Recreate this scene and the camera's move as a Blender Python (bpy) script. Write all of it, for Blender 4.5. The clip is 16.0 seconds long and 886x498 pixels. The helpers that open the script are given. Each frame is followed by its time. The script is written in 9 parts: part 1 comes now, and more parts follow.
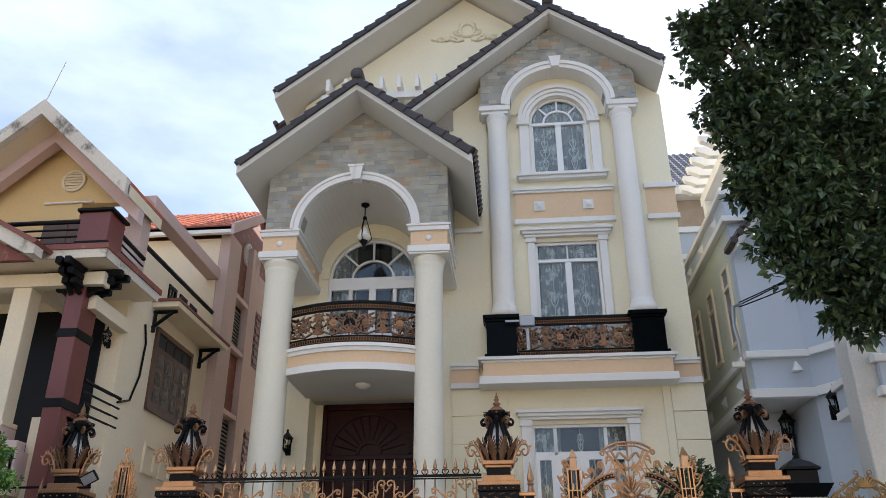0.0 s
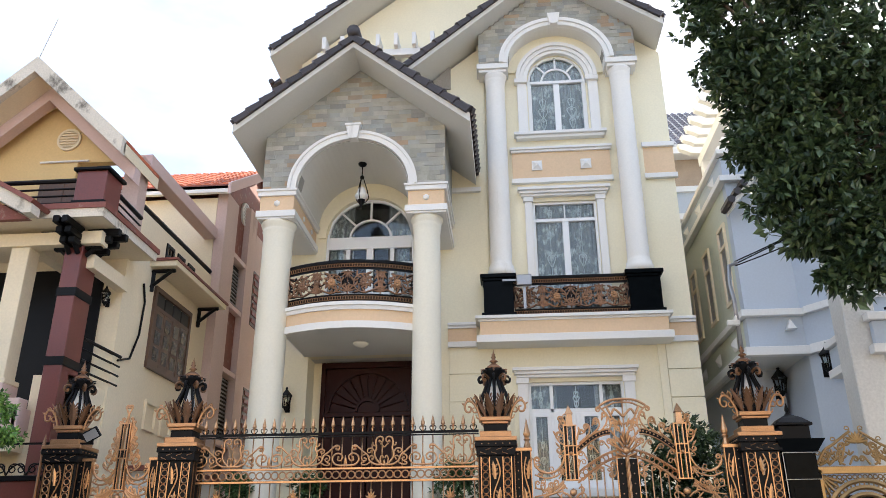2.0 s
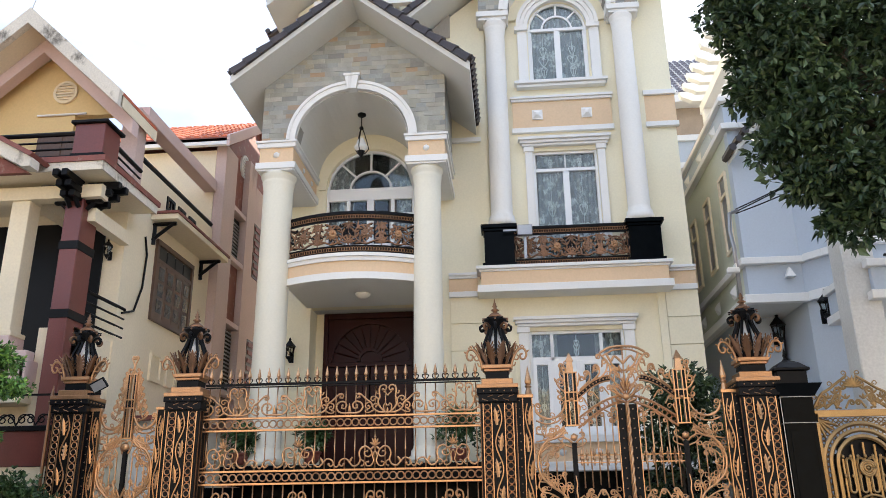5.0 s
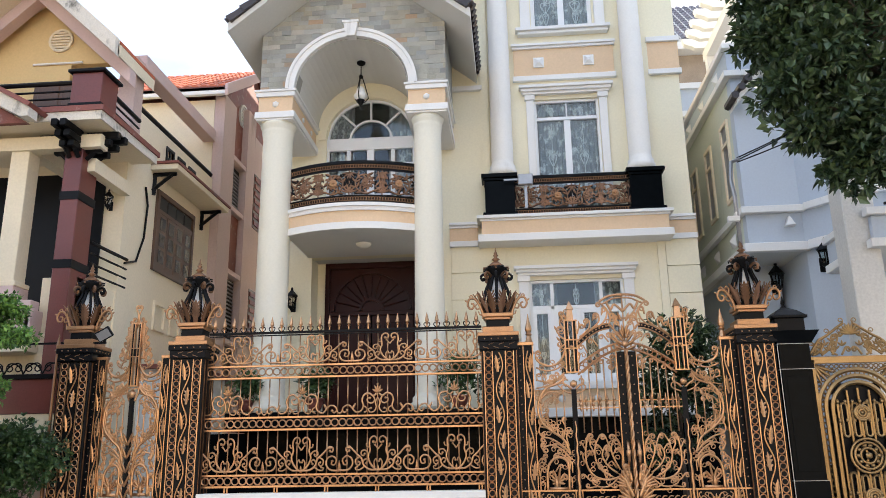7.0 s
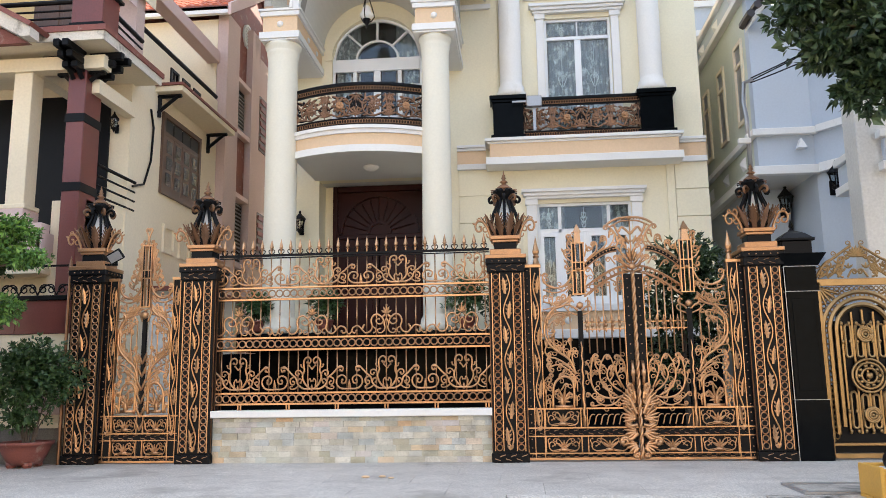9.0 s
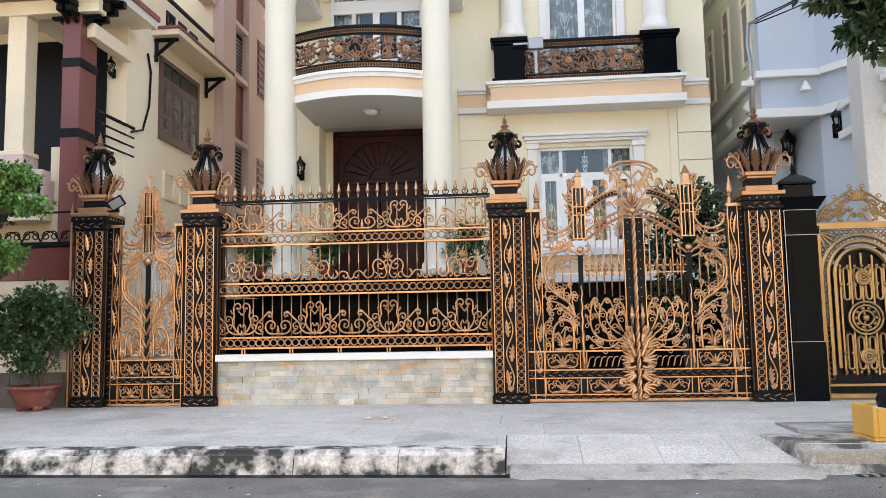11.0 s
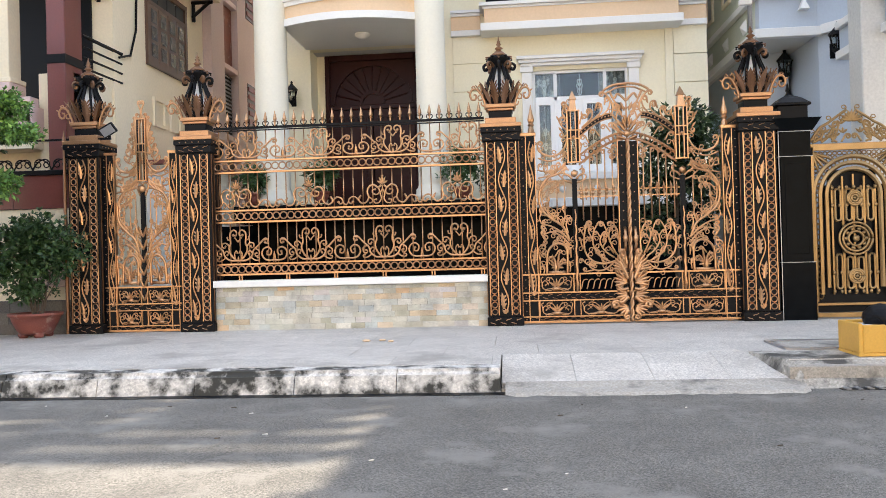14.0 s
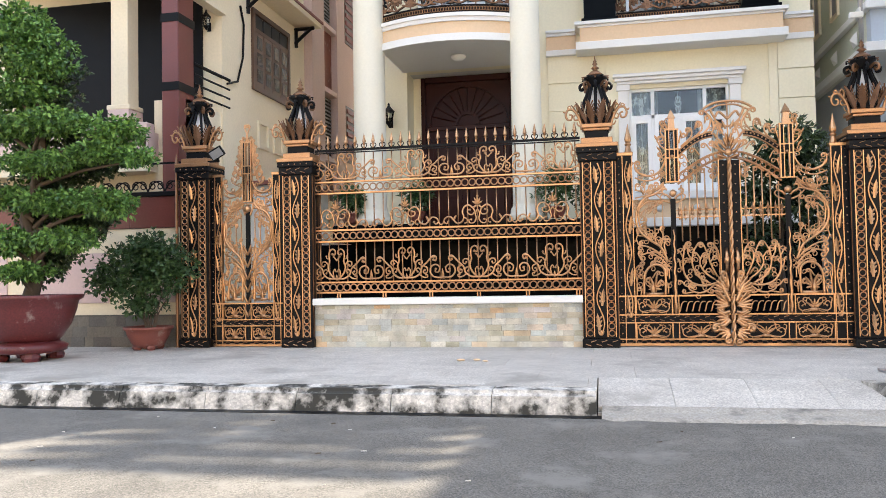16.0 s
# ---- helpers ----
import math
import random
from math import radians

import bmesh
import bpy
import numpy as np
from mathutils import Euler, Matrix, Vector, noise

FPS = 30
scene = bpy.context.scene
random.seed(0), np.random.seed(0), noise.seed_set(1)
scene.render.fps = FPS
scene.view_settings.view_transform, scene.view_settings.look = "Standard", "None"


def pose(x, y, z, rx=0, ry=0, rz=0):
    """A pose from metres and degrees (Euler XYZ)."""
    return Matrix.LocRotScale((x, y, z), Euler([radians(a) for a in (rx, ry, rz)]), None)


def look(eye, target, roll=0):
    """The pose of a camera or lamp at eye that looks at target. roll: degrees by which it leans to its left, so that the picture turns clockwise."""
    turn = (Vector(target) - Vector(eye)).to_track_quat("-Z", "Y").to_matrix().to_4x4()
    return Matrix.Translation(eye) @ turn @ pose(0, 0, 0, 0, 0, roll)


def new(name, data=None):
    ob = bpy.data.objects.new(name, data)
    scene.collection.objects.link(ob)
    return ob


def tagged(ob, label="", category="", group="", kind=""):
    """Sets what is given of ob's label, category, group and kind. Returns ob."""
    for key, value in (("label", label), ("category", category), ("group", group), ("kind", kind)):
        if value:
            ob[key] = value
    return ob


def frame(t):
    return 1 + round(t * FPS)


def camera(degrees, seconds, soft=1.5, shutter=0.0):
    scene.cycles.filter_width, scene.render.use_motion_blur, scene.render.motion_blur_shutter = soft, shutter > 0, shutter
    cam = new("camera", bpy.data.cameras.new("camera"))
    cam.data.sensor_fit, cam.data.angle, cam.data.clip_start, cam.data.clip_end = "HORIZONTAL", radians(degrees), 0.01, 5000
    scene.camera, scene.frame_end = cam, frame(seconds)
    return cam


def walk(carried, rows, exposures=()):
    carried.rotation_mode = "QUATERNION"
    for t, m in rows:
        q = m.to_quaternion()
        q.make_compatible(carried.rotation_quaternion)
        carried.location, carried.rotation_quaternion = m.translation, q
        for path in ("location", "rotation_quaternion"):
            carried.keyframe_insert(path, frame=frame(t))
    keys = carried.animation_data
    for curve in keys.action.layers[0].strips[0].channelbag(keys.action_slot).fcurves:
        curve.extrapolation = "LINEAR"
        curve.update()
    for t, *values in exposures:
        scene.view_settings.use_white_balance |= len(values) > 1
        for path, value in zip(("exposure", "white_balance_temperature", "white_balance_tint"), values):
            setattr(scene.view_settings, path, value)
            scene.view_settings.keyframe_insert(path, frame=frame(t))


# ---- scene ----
# camera: one standing place across the street, tilting down on the arm and turning
EXPOSURES = [(0.0, 0.97, 5700, 10), (2.0, 1.48, 5850, 10), (7.0, 1.56, 5830, 10), (11.0, 1.84, 5880, 10), (16.0, 1.90, 5900, 10)]
cam = camera(58.3, 16.0, soft=0.75)
# seconds, place, yaw, pitch, roll
PATH = [
    (0.0, 0.043, 0.088, 1.488, 4.874, 25.051, -0.264),
    (0.5, 0.029, 0.091, 1.477, 4.728, 24.476, -0.241),
    (1.0, 0.024, 0.105, 1.477, 4.617, 23.698, -0.285),
    (1.5, 0.009, 0.071, 1.464, 4.521, 22.991, -0.324),
    (2.0, 0.032, 0.070, 1.463, 4.643, 22.175, -0.359),
    (2.5, 0.015, 0.072, 1.452, 4.533, 21.483, -0.546),
    (3.0, 0.026, 0.065, 1.454, 4.795, 20.733, -0.530),
    (3.5, 0.022, 0.061, 1.436, 4.792, 20.314, -0.531),
    (6.0, 0.015, 0.044, 1.414, 4.618, 17.085, -1.004),
    (6.5, 0.009, 0.032, 1.402, 4.761, 16.103, -0.862),
    (7.0, -0.003, 0.025, 1.404, 4.706, 15.137, -0.957),
    (7.5, 0.003, 0.006, 1.405, 4.820, 14.042, -1.037),
    (8.0, -0.015, 0.016, 1.389, 5.009, 12.351, -0.872),
    (10.5, -0.013, -0.005, 1.372, 5.488, 6.834, -0.982),
    (11.0, -0.010, -0.019, 1.375, 5.445, 5.720, -1.017),
    (11.5, -0.020, -0.011, 1.367, 5.241, 4.758, -0.937),
    (12.0, -0.012, -0.046, 1.360, 5.525, 3.992, -1.055),
    (12.5, -0.018, -0.053, 1.357, 5.653, 2.971, -1.595),
    (13.0, -0.009, -0.063, 1.349, 5.509, 2.334, -1.898),
    (13.5, -0.009, -0.074, 1.331, 5.019, 1.504, -1.838),
    (14.0, -0.020, -0.075, 1.336, 5.117, 0.466, -1.572),
    (14.5, -0.016, -0.085, 1.349, 5.181, 0.545, -1.440),
    (15.0, -0.015, -0.081, 1.353, 5.454, 0.764, -1.281),
    (15.5, -0.016, -0.094, 1.357, 7.834, 1.670, -1.449),
    (16.0, -0.050, -0.139, 1.369, 11.711, 1.893, -1.048),
]


def facing(x, y, z, yaw, pitch, roll):
    h, p = radians(yaw), radians(pitch)
    eye = Vector((x, y, z))
    way = Vector((-math.sin(h) * math.cos(p), math.cos(h) * math.cos(p), math.sin(p)))
    return look(eye, eye + way, roll)


walk(cam, [(row[0], facing(*row[1:])) for row in PATH], EXPOSURES)

# ---- light ----
SUN_EL, SUN_AZ = radians(39.0), radians(40.0)   # azimuth clockwise from +y
world = bpy.data.worlds.new("world")
scene.world = world
world.use_nodes = True
wn, wl = world.node_tree.nodes, world.node_tree.links
wn.clear()
w_out, w_bg = wn.new("ShaderNodeOutputWorld"), wn.new("ShaderNodeBackground")
w_sky, w_tc, w_map = wn.new("ShaderNodeTexSky"), wn.new("ShaderNodeTexCoord"), wn.new("ShaderNodeMapping")
w_no, w_rm, w_mix = wn.new("ShaderNodeTexNoise"), wn.new("ShaderNodeValToRGB"), wn.new("ShaderNodeMix")
w_sky.sky_type, w_sky.sun_disc = "NISHITA", False
w_sky.sun_elevation, w_sky.sun_rotation = SUN_EL, SUN_AZ
w_sky.air_density, w_sky.dust_density = 1.0, 2.5
w_map.inputs["Scale"].default_value = (1.0, 1.0, 2.6)
w_no.inputs["Scale"].default_value, w_no.inputs["Detail"].default_value = 3.0, 7
w_no.inputs["Roughness"].default_value = 0.55
w_rm.color_ramp.elements[0].position, w_rm.color_ramp.elements[1].position = 0.30, 0.80
w_rm.color_ramp.elements[0].color = (0.22, 0.22, 0.22, 1)
w_mix.data_type = "RGBA"
w_mix.inputs[7].default_value = (6.9, 7.2, 7.7, 1)
wl.new(w_tc.outputs["Generated"], w_map.inputs[0])
wl.new(w_map.outputs[0], w_no.inputs["Vector"])
wl.new(w_no.outputs["Fac"], w_rm.inputs[0])
wl.new(w_rm.outputs[0], w_mix.inputs[0])
wl.new(w_sky.outputs[0], w_mix.inputs[6])
wl.new(w_mix.outputs[2], w_bg.inputs[0])
wl.new(w_bg.outputs[0], w_out.inputs[0])
w_bg.inputs["Strength"].default_value = 0.096
sun = new("sun", bpy.data.lights.new("sun", "SUN"))
sun.data.energy, sun.data.angle, sun.data.color = 4.2, radians(0.6), (1, 0.84, 0.63)
sun.matrix_world = look((20, 12, 25), (20 - math.sin(SUN_AZ) * math.cos(SUN_EL), 12 - math.cos(SUN_AZ) * math.cos(SUN_EL), 25 - math.sin(SUN_EL)))


# ---- materials ----
def material(name, color, rough=0.6, metal=0.0, vary=0.12, scale=6.0, bump=0.0, bump_scale=60.0, piece=0.0, stain=None, stain_amount=0.0, stain_scale=0.9, hues=None, island=False, streak=1.0, grit=0.0, grit_scale=90.0):
    """Base colour broken up at two scales, with optional stains, relief and piece-by-piece difference."""
    m = bpy.data.materials.new(name)
    m.use_nodes = True
    n, l = m.node_tree.nodes, m.node_tree.links
    b = n["Principled BSDF"]
    tc = n.new("ShaderNodeNewGeometry")
    pos = tc.outputs["Position"]
    big, fine = n.new("ShaderNodeTexNoise"), n.new("ShaderNodeTexNoise")
    big.inputs["Scale"].default_value, big.inputs["Detail"].default_value = scale * 0.25, 6
    fine.inputs["Scale"].default_value, fine.inputs["Detail"].default_value = scale * 8, 4
    l.new(pos, big.inputs["Vector"]), l.new(pos, fine.inputs["Vector"])
    add = n.new("ShaderNodeMath")
    add.operation = "ADD"
    l.new(big.outputs["Fac"], add.inputs[0]), l.new(fine.outputs["Fac"], add.inputs[1])
    rng = n.new("ShaderNodeMapRange")
    rng.inputs["From Min"].default_value, rng.inputs["From Max"].default_value = 0.6, 1.4
    rng.inputs["To Min"].default_value, rng.inputs["To Max"].default_value = 1 - vary, 1 + vary
    l.new(add.outputs[0], rng.inputs["Value"])
    base = None
    if piece or hues:
        if island:
            rnd = tc.outputs["Random Per Island"]
        else:
            rnd = n.new("ShaderNodeObjectInfo").outputs["Random"]
        ramp = n.new("ShaderNodeValToRGB")
        ramp.color_ramp.interpolation = "LINEAR"
        cols = hues or [tuple(c * (1 - piece) for c in color), tuple(c * (1 + piece) for c in color)]
        els = ramp.color_ramp.elements
        while len(els) < len(cols):
            els.new(0.5)
        for i, c in enumerate(cols):
            els[i].position, els[i].color = i / (len(cols) - 1), (*c, 1)
        l.new(rnd, ramp.inputs[0])
        base = ramp.outputs[0]
    mul = n.new("ShaderNodeMix")
    mul.data_type, mul.blend_type = "RGBA", "MULTIPLY"
    mul.inputs[0].default_value = 1
    if base:
        l.new(base, mul.inputs[6])
    else:
        mul.inputs[6].default_value = (*color, 1)
    l.new(rng.outputs[0], mul.inputs[7])
    out = mul.outputs[2]
    if grit:
        vo, gr, gm = n.new("ShaderNodeTexVoronoi"), n.new("ShaderNodeMapRange"), n.new("ShaderNodeMix")
        sep = n.new("ShaderNodeSeparateColor")
        vo.inputs["Scale"].default_value = grit_scale
        gr.inputs["To Min"].default_value, gr.inputs["To Max"].default_value = 1 - grit, 1 + grit
        gm.data_type, gm.blend_type = "RGBA", "MULTIPLY"
        gm.inputs[0].default_value = 1
        l.new(pos, vo.inputs["Vector"]), l.new(vo.outputs["Color"], sep.inputs[0]), l.new(sep.outputs[0], gr.inputs["Value"])
        l.new(out, gm.inputs[6]), l.new(gr.outputs[0], gm.inputs[7])
        out = gm.outputs[2]
    if stain:
        mp, sn, sr, mx = n.new("ShaderNodeMapping"), n.new("ShaderNodeTexNoise"), n.new("ShaderNodeValToRGB"), n.new("ShaderNodeMix")
        mp.inputs["Scale"].default_value = (1, 1, 1 / streak)
        sn.inputs["Scale"].default_value, sn.inputs["Detail"].default_value, sn.inputs["Roughness"].default_value = stain_scale, 9, 0.65
        sr.color_ramp.elements[0].position, sr.color_ramp.elements[1].position = 0.62 - stain_amount * 0.25, 0.72 - stain_amount * 0.2
        mx.data_type = "RGBA"
        l.new(pos, mp.inputs[0]), l.new(mp.outputs[0], sn.inputs["Vector"]), l.new(sn.outputs["Fac"], sr.inputs[0])
        l.new(sr.outputs[0], mx.inputs[0]), l.new(out, mx.inputs[6])
        mx.inputs[7].default_value = (*stain, 1)
        out = mx.outputs[2]
    l.new(out, b.inputs["Base Color"])
    rr = n.new("ShaderNodeMapRange")
    rr.inputs["To Min"].default_value, rr.inputs["To Max"].default_value = max(0.03, rough - 0.1), min(1, rough + 0.1)
    l.new(big.outputs["Fac"], rr.inputs["Value"]), l.new(rr.outputs[0], b.inputs["Roughness"])
    b.inputs["Metallic"].default_value = metal
    if bump:
        bn, bp = n.new("ShaderNodeTexNoise"), n.new("ShaderNodeBump")
        bn.inputs["Scale"].default_value, bn.inputs["Detail"].default_value = bump_scale, 5
        bp.inputs["Strength"].default_value, bp.inputs["Distance"].default_value = bump, 0.02
        l.new(pos, bn.inputs["Vector"]), l.new(bn.outputs["Fac"], bp.inputs["Height"]), l.new(bp.outputs[0], b.inputs["Normal"])
    return m


def glass_material(name, tint=(0.9, 0.95, 0.95), through_amount=0.8):
    m = bpy.data.materials.new(name)
    m.use_nodes = True
    n, l = m.node_tree.nodes, m.node_tree.links
    n.clear()
    o, mx, t, g, f = n.new("ShaderNodeOutputMaterial"), n.new("ShaderNodeMixShader"), n.new("ShaderNodeBsdfTransparent"), n.new("ShaderNodeBsdfGlossy"), n.new("ShaderNodeFresnel")
    t.inputs[0].default_value = (*(c * through_amount for c in tint), 1)
    g.inputs["Roughness"].default_value = 0.03
    f.inputs[0].default_value = 1.6
    l.new(f.outputs[0], mx.inputs[0]), l.new(t.outputs[0], mx.inputs[1]), l.new(g.outputs[0], mx.inputs[2]), l.new(mx.outputs[0], o.inputs[0])
    return m


CREAM = material("cream_paint", (0.83, 0.77, 0.58), 0.75, vary=0.06, scale=3, bump=0.05, bump_scale=180, stain=(0.55, 0.49, 0.35), stain_amount=-0.1, stain_scale=0.7, streak=5)
BEIGE = material("beige_paint", (0.72, 0.53, 0.34), 0.75, vary=0.07, scale=3, bump=0.05, bump_scale=180)
WHITE = material("white_paint", (0.78, 0.77, 0.75), 0.6, vary=0.05, scale=4, bump=0.04, bump_scale=150, stain=(0.5, 0.5, 0.47), stain_amount=-0.15, stain_scale=1.2, streak=4)
SOFFIT = material("soffit_paint", (0.66, 0.65, 0.61), 0.8, vary=0.06, scale=3)
COLUMN = material("column_paint", (0.78, 0.745, 0.625), 0.65, vary=0.05, scale=3, stain=(0.6, 0.57, 0.48), stain_amount=-0.05, stain_scale=1.4, streak=6)
COLUMN_COOL = material("pale_column_paint", (0.80, 0.775, 0.73), 0.6, vary=0.05, scale=3, stain=(0.62, 0.58, 0.5), stain_amount=-0.05, stain_scale=1.2, streak=6)
SLATE = material("slate_cladding", (0.4, 0.4, 0.36), 0.8, vary=0.26, scale=12, bump=0.35, bump_scale=40, hues=[(0.26, 0.265, 0.25), (0.36, 0.36, 0.33), (0.32, 0.315, 0.26), (0.43, 0.42, 0.37), (0.31, 0.33, 0.325), (0.41, 0.37, 0.28), (0.34, 0.35, 0.34), (0.46, 0.44, 0.39), (0.28, 0.28, 0.25), (0.44, 0.31, 0.20)])
SLATE_PALE = material("pale_slate_cladding", (0.5, 0.5, 0.45), 0.75, vary=0.55, scale=16, bump=0.35, bump_scale=40, hues=[(0.47, 0.46, 0.38), (0.42, 0.45, 0.43), (0.53, 0.50, 0.42), (0.38, 0.36, 0.27), (0.49, 0.46, 0.45), (0.55, 0.44, 0.29), (0.44, 0.44, 0.37), (0.58, 0.56, 0.49), (0.39, 0.42, 0.42), (0.52, 0.50, 0.43), (0.41, 0.39, 0.30), (0.60, 0.41, 0.24)])
MORTAR = material("mortar", (0.30, 0.29, 0.26), 0.9)
ROOF_TILE = material("dark_roof_tile", (0.035, 0.026, 0.026), 0.4, vary=0.3, scale=12, piece=0.3, bump=0.1)
RED_TILE = material("red_roof_tile", (0.48, 0.12, 0.05), 0.7, vary=0.3, scale=8, island=True, piece=0.25)
GOLD = material("gold_paint", (0.54, 0.315, 0.165), 0.32, metal=0.92, vary=0.45, scale=14, bump=0.05)
OLD_GOLD = material("antique_gold_paint", (0.33, 0.215, 0.095), 0.36, metal=0.8, vary=0.35, scale=14)
BRONZE = material("bronze_paint", (0.20, 0.105, 0.055), 0.38, metal=0.7, vary=0.35, scale=14)
WORN_BRONZE = material("worn_bronze_casting", (0.26, 0.145, 0.085), 0.40, metal=0.65, vary=0.5, scale=20)
COPPER = material("copper_paint", (0.45, 0.25, 0.125), 0.38, metal=0.7, vary=0.3, scale=14)
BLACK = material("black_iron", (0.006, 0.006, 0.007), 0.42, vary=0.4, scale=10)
BLACK.node_tree.nodes["Principled BSDF"].inputs["Specular IOR Level"].default_value = 0.28
GRANITE = material("black_granite", (0.004, 0.005, 0.006), 0.16, vary=0.4, scale=30)
GRANITE.node_tree.nodes["Principled BSDF"].inputs["Specular IOR Level"].default_value = 0.045
# colour of the added wall that reflects warm light onto the villa
OPPOSITE = material("bounce_wall_paint", (0.72, 0.60, 0.42), 0.85, vary=0.3, scale=0.6)
WEATHERED = material("mould_stained_white_paint", (0.62, 0.57, 0.49), 0.8, vary=0.2, scale=4, stain=(0.13, 0.115, 0.095), stain_amount=0.35, stain_scale=2.2, streak=1.5)
LACE = material("patterned_lace_curtain", (0.30, 0.30, 0.31), 0.9, vary=0.2, scale=12, stain=(0.80, 0.80, 0.80), stain_amount=0.45, stain_scale=7, streak=1.5)
DOOR_WOOD = material("dark_red_wood", (0.030, 0.0075, 0.0065), 0.35, vary=0.3, scale=6)
BROWN_WOOD = material("brown_wood", (0.10, 0.055, 0.035), 0.5, vary=0.3, scale=8)
GLASS = glass_material("window_glass", through_amount=0.97)
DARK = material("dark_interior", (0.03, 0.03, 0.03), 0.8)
CURTAIN = material("white_curtain", (0.86, 0.86, 0.85), 0.9, vary=0.05)
GRILLE = material("white_grille", (0.8, 0.8, 0.8), 0.5)
FRAME = material("white_window_frame", (0.82, 0.83, 0.84), 0.35, vary=0.03)
ASPHALT = material("asphalt", (0.140, 0.130, 0.113), 0.8, grit=0.55, grit_scale=130, vary=0.42, scale=7, bump=0.25, bump_scale=130, stain=(0.21, 0.198, 0.175), stain_amount=0.36, stain_scale=1.3, streak=1.0)
PAVING = material("granite_paving", (0.50, 0.468, 0.422), 0.65, grit=0.26, grit_scale=85, vary=0.2, scale=11, piece=0.07, stain=(0.33, 0.305, 0.27), stain_amount=0.34, stain_scale=0.8)
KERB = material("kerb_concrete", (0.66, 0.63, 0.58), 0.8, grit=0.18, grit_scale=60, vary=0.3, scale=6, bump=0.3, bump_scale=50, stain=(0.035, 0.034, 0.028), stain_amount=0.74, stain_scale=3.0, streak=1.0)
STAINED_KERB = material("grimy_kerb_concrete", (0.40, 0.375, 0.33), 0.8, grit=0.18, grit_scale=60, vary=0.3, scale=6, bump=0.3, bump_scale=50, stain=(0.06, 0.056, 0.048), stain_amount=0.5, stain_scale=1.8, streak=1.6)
CONCRETE = material("worn_concrete", (0.36, 0.332, 0.29), 0.85, grit=0.15, grit_scale=70, vary=0.25, scale=6, bump=0.15, bump_scale=60, stain=(0.15, 0.142, 0.125), stain_amount=0.32, stain_scale=1.6)
OCHRE = material("ochre_paint", (0.70, 0.52, 0.25), 0.8, vary=0.08, scale=3)
PALE_CREAM = material("weathered_cream_paint", (0.78, 0.68, 0.50), 0.8, vary=0.08, scale=3, stain=(0.56, 0.47, 0.34), stain_amount=0.0, stain_scale=0.8, streak=5)
MAUVE = material("mauve_paint", (0.54, 0.41, 0.365), 0.8, vary=0.1, scale=3, stain=(0.3, 0.22, 0.19), stain_amount=0.0, stain_scale=1, streak=5)
PINK = material("pink_paint", (0.62, 0.47, 0.44), 0.8, vary=0.07, scale=3)
MAROON = material("maroon_tile", (0.14, 0.035, 0.028), 0.35, vary=0.2, scale=5)
BLUE = material("pale_blue_paint", (0.49, 0.545, 0.62), 0.75, vary=0.06, scale=3, stain=(0.38, 0.42, 0.48), stain_amount=0.0, stain_scale=0.8, streak=5)
MARBLE = material("veined_marble", (0.62, 0.61, 0.58), 0.3, vary=0.15, scale=3, stain=(0.36, 0.36, 0.36), stain_amount=0.1, stain_scale=1.5, streak=3)
TERRACOTTA = material("terracotta", (0.20, 0.062, 0.045), 0.6, vary=0.3, scale=9, stain=(0.30, 0.20, 0.16), stain_amount=0.2, stain_scale=5)
GLAZED = material("dark_red_glazed_pot", (0.11, 0.022, 0.022), 0.35, vary=0.4, scale=5, stain=(0.26, 0.19, 0.17), stain_amount=0.15, stain_scale=4)
BARK = material("bark", (0.10, 0.075, 0.055), 0.9, vary=0.3, scale=10)
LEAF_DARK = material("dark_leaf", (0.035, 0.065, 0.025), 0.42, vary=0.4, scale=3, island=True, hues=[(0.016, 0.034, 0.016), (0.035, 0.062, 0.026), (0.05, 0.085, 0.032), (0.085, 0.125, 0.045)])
LEAF_BRIGHT = material("bright_leaf", (0.065, 0.135, 0.028), 0.5, vary=0.3, scale=3, island=True, hues=[(0.03, 0.075, 0.018), (0.08, 0.175, 0.035), (0.14, 0.27, 0.05), (0.22, 0.37, 0.075)])
LEAF_MID = material("bush_leaf", (0.05, 0.10, 0.03), 0.5, vary=0.3, scale=3, island=True, hues=[(0.025, 0.055, 0.02), (0.05, 0.10, 0.03), (0.075, 0.14, 0.04)])
SHUTTER_GLASS = material("dark_shutter_glass", (0.05, 0.05, 0.055), 0.2, vary=0.4, scale=10)
PINK_PLASTIC = material("pink_plastic", (0.55, 0.22, 0.30), 0.4)
YELLOW = material("yellow_plastic", (0.60, 0.34, 0.055), 0.45)
METAL = material("grey_metal", (0.35, 0.35, 0.36), 0.4, metal=0.7)


DARK_STONE = material("dark_boundary_stone", (0.10, 0.09, 0.08), 0.8, vary=0.4, scale=8, bump=0.3, bump_scale=30)
RUBBLE = material("brown_rubble_stone", (0.14, 0.125, 0.105), 0.8, vary=0.45, scale=8, bump=0.4, bump_scale=25, hues=[(0.10, 0.09, 0.08), (0.16, 0.145, 0.12), (0.12, 0.115, 0.105), (0.19, 0.165, 0.13), (0.13, 0.11, 0.09)])
for dull in (BLACK, DOOR_WOOD):
    dull.node_tree.nodes["Principled BSDF"].inputs["Specular IOR Level"].default_value = 0.13


# ---- building helpers ----
def thing(name, label, category, group="", kind="", at=(0, 0, 0)):
    ob = new(name)
    ob.location = at
    ob.empty_display_size = 0.1
    return tagged(ob, label, category, group, kind)


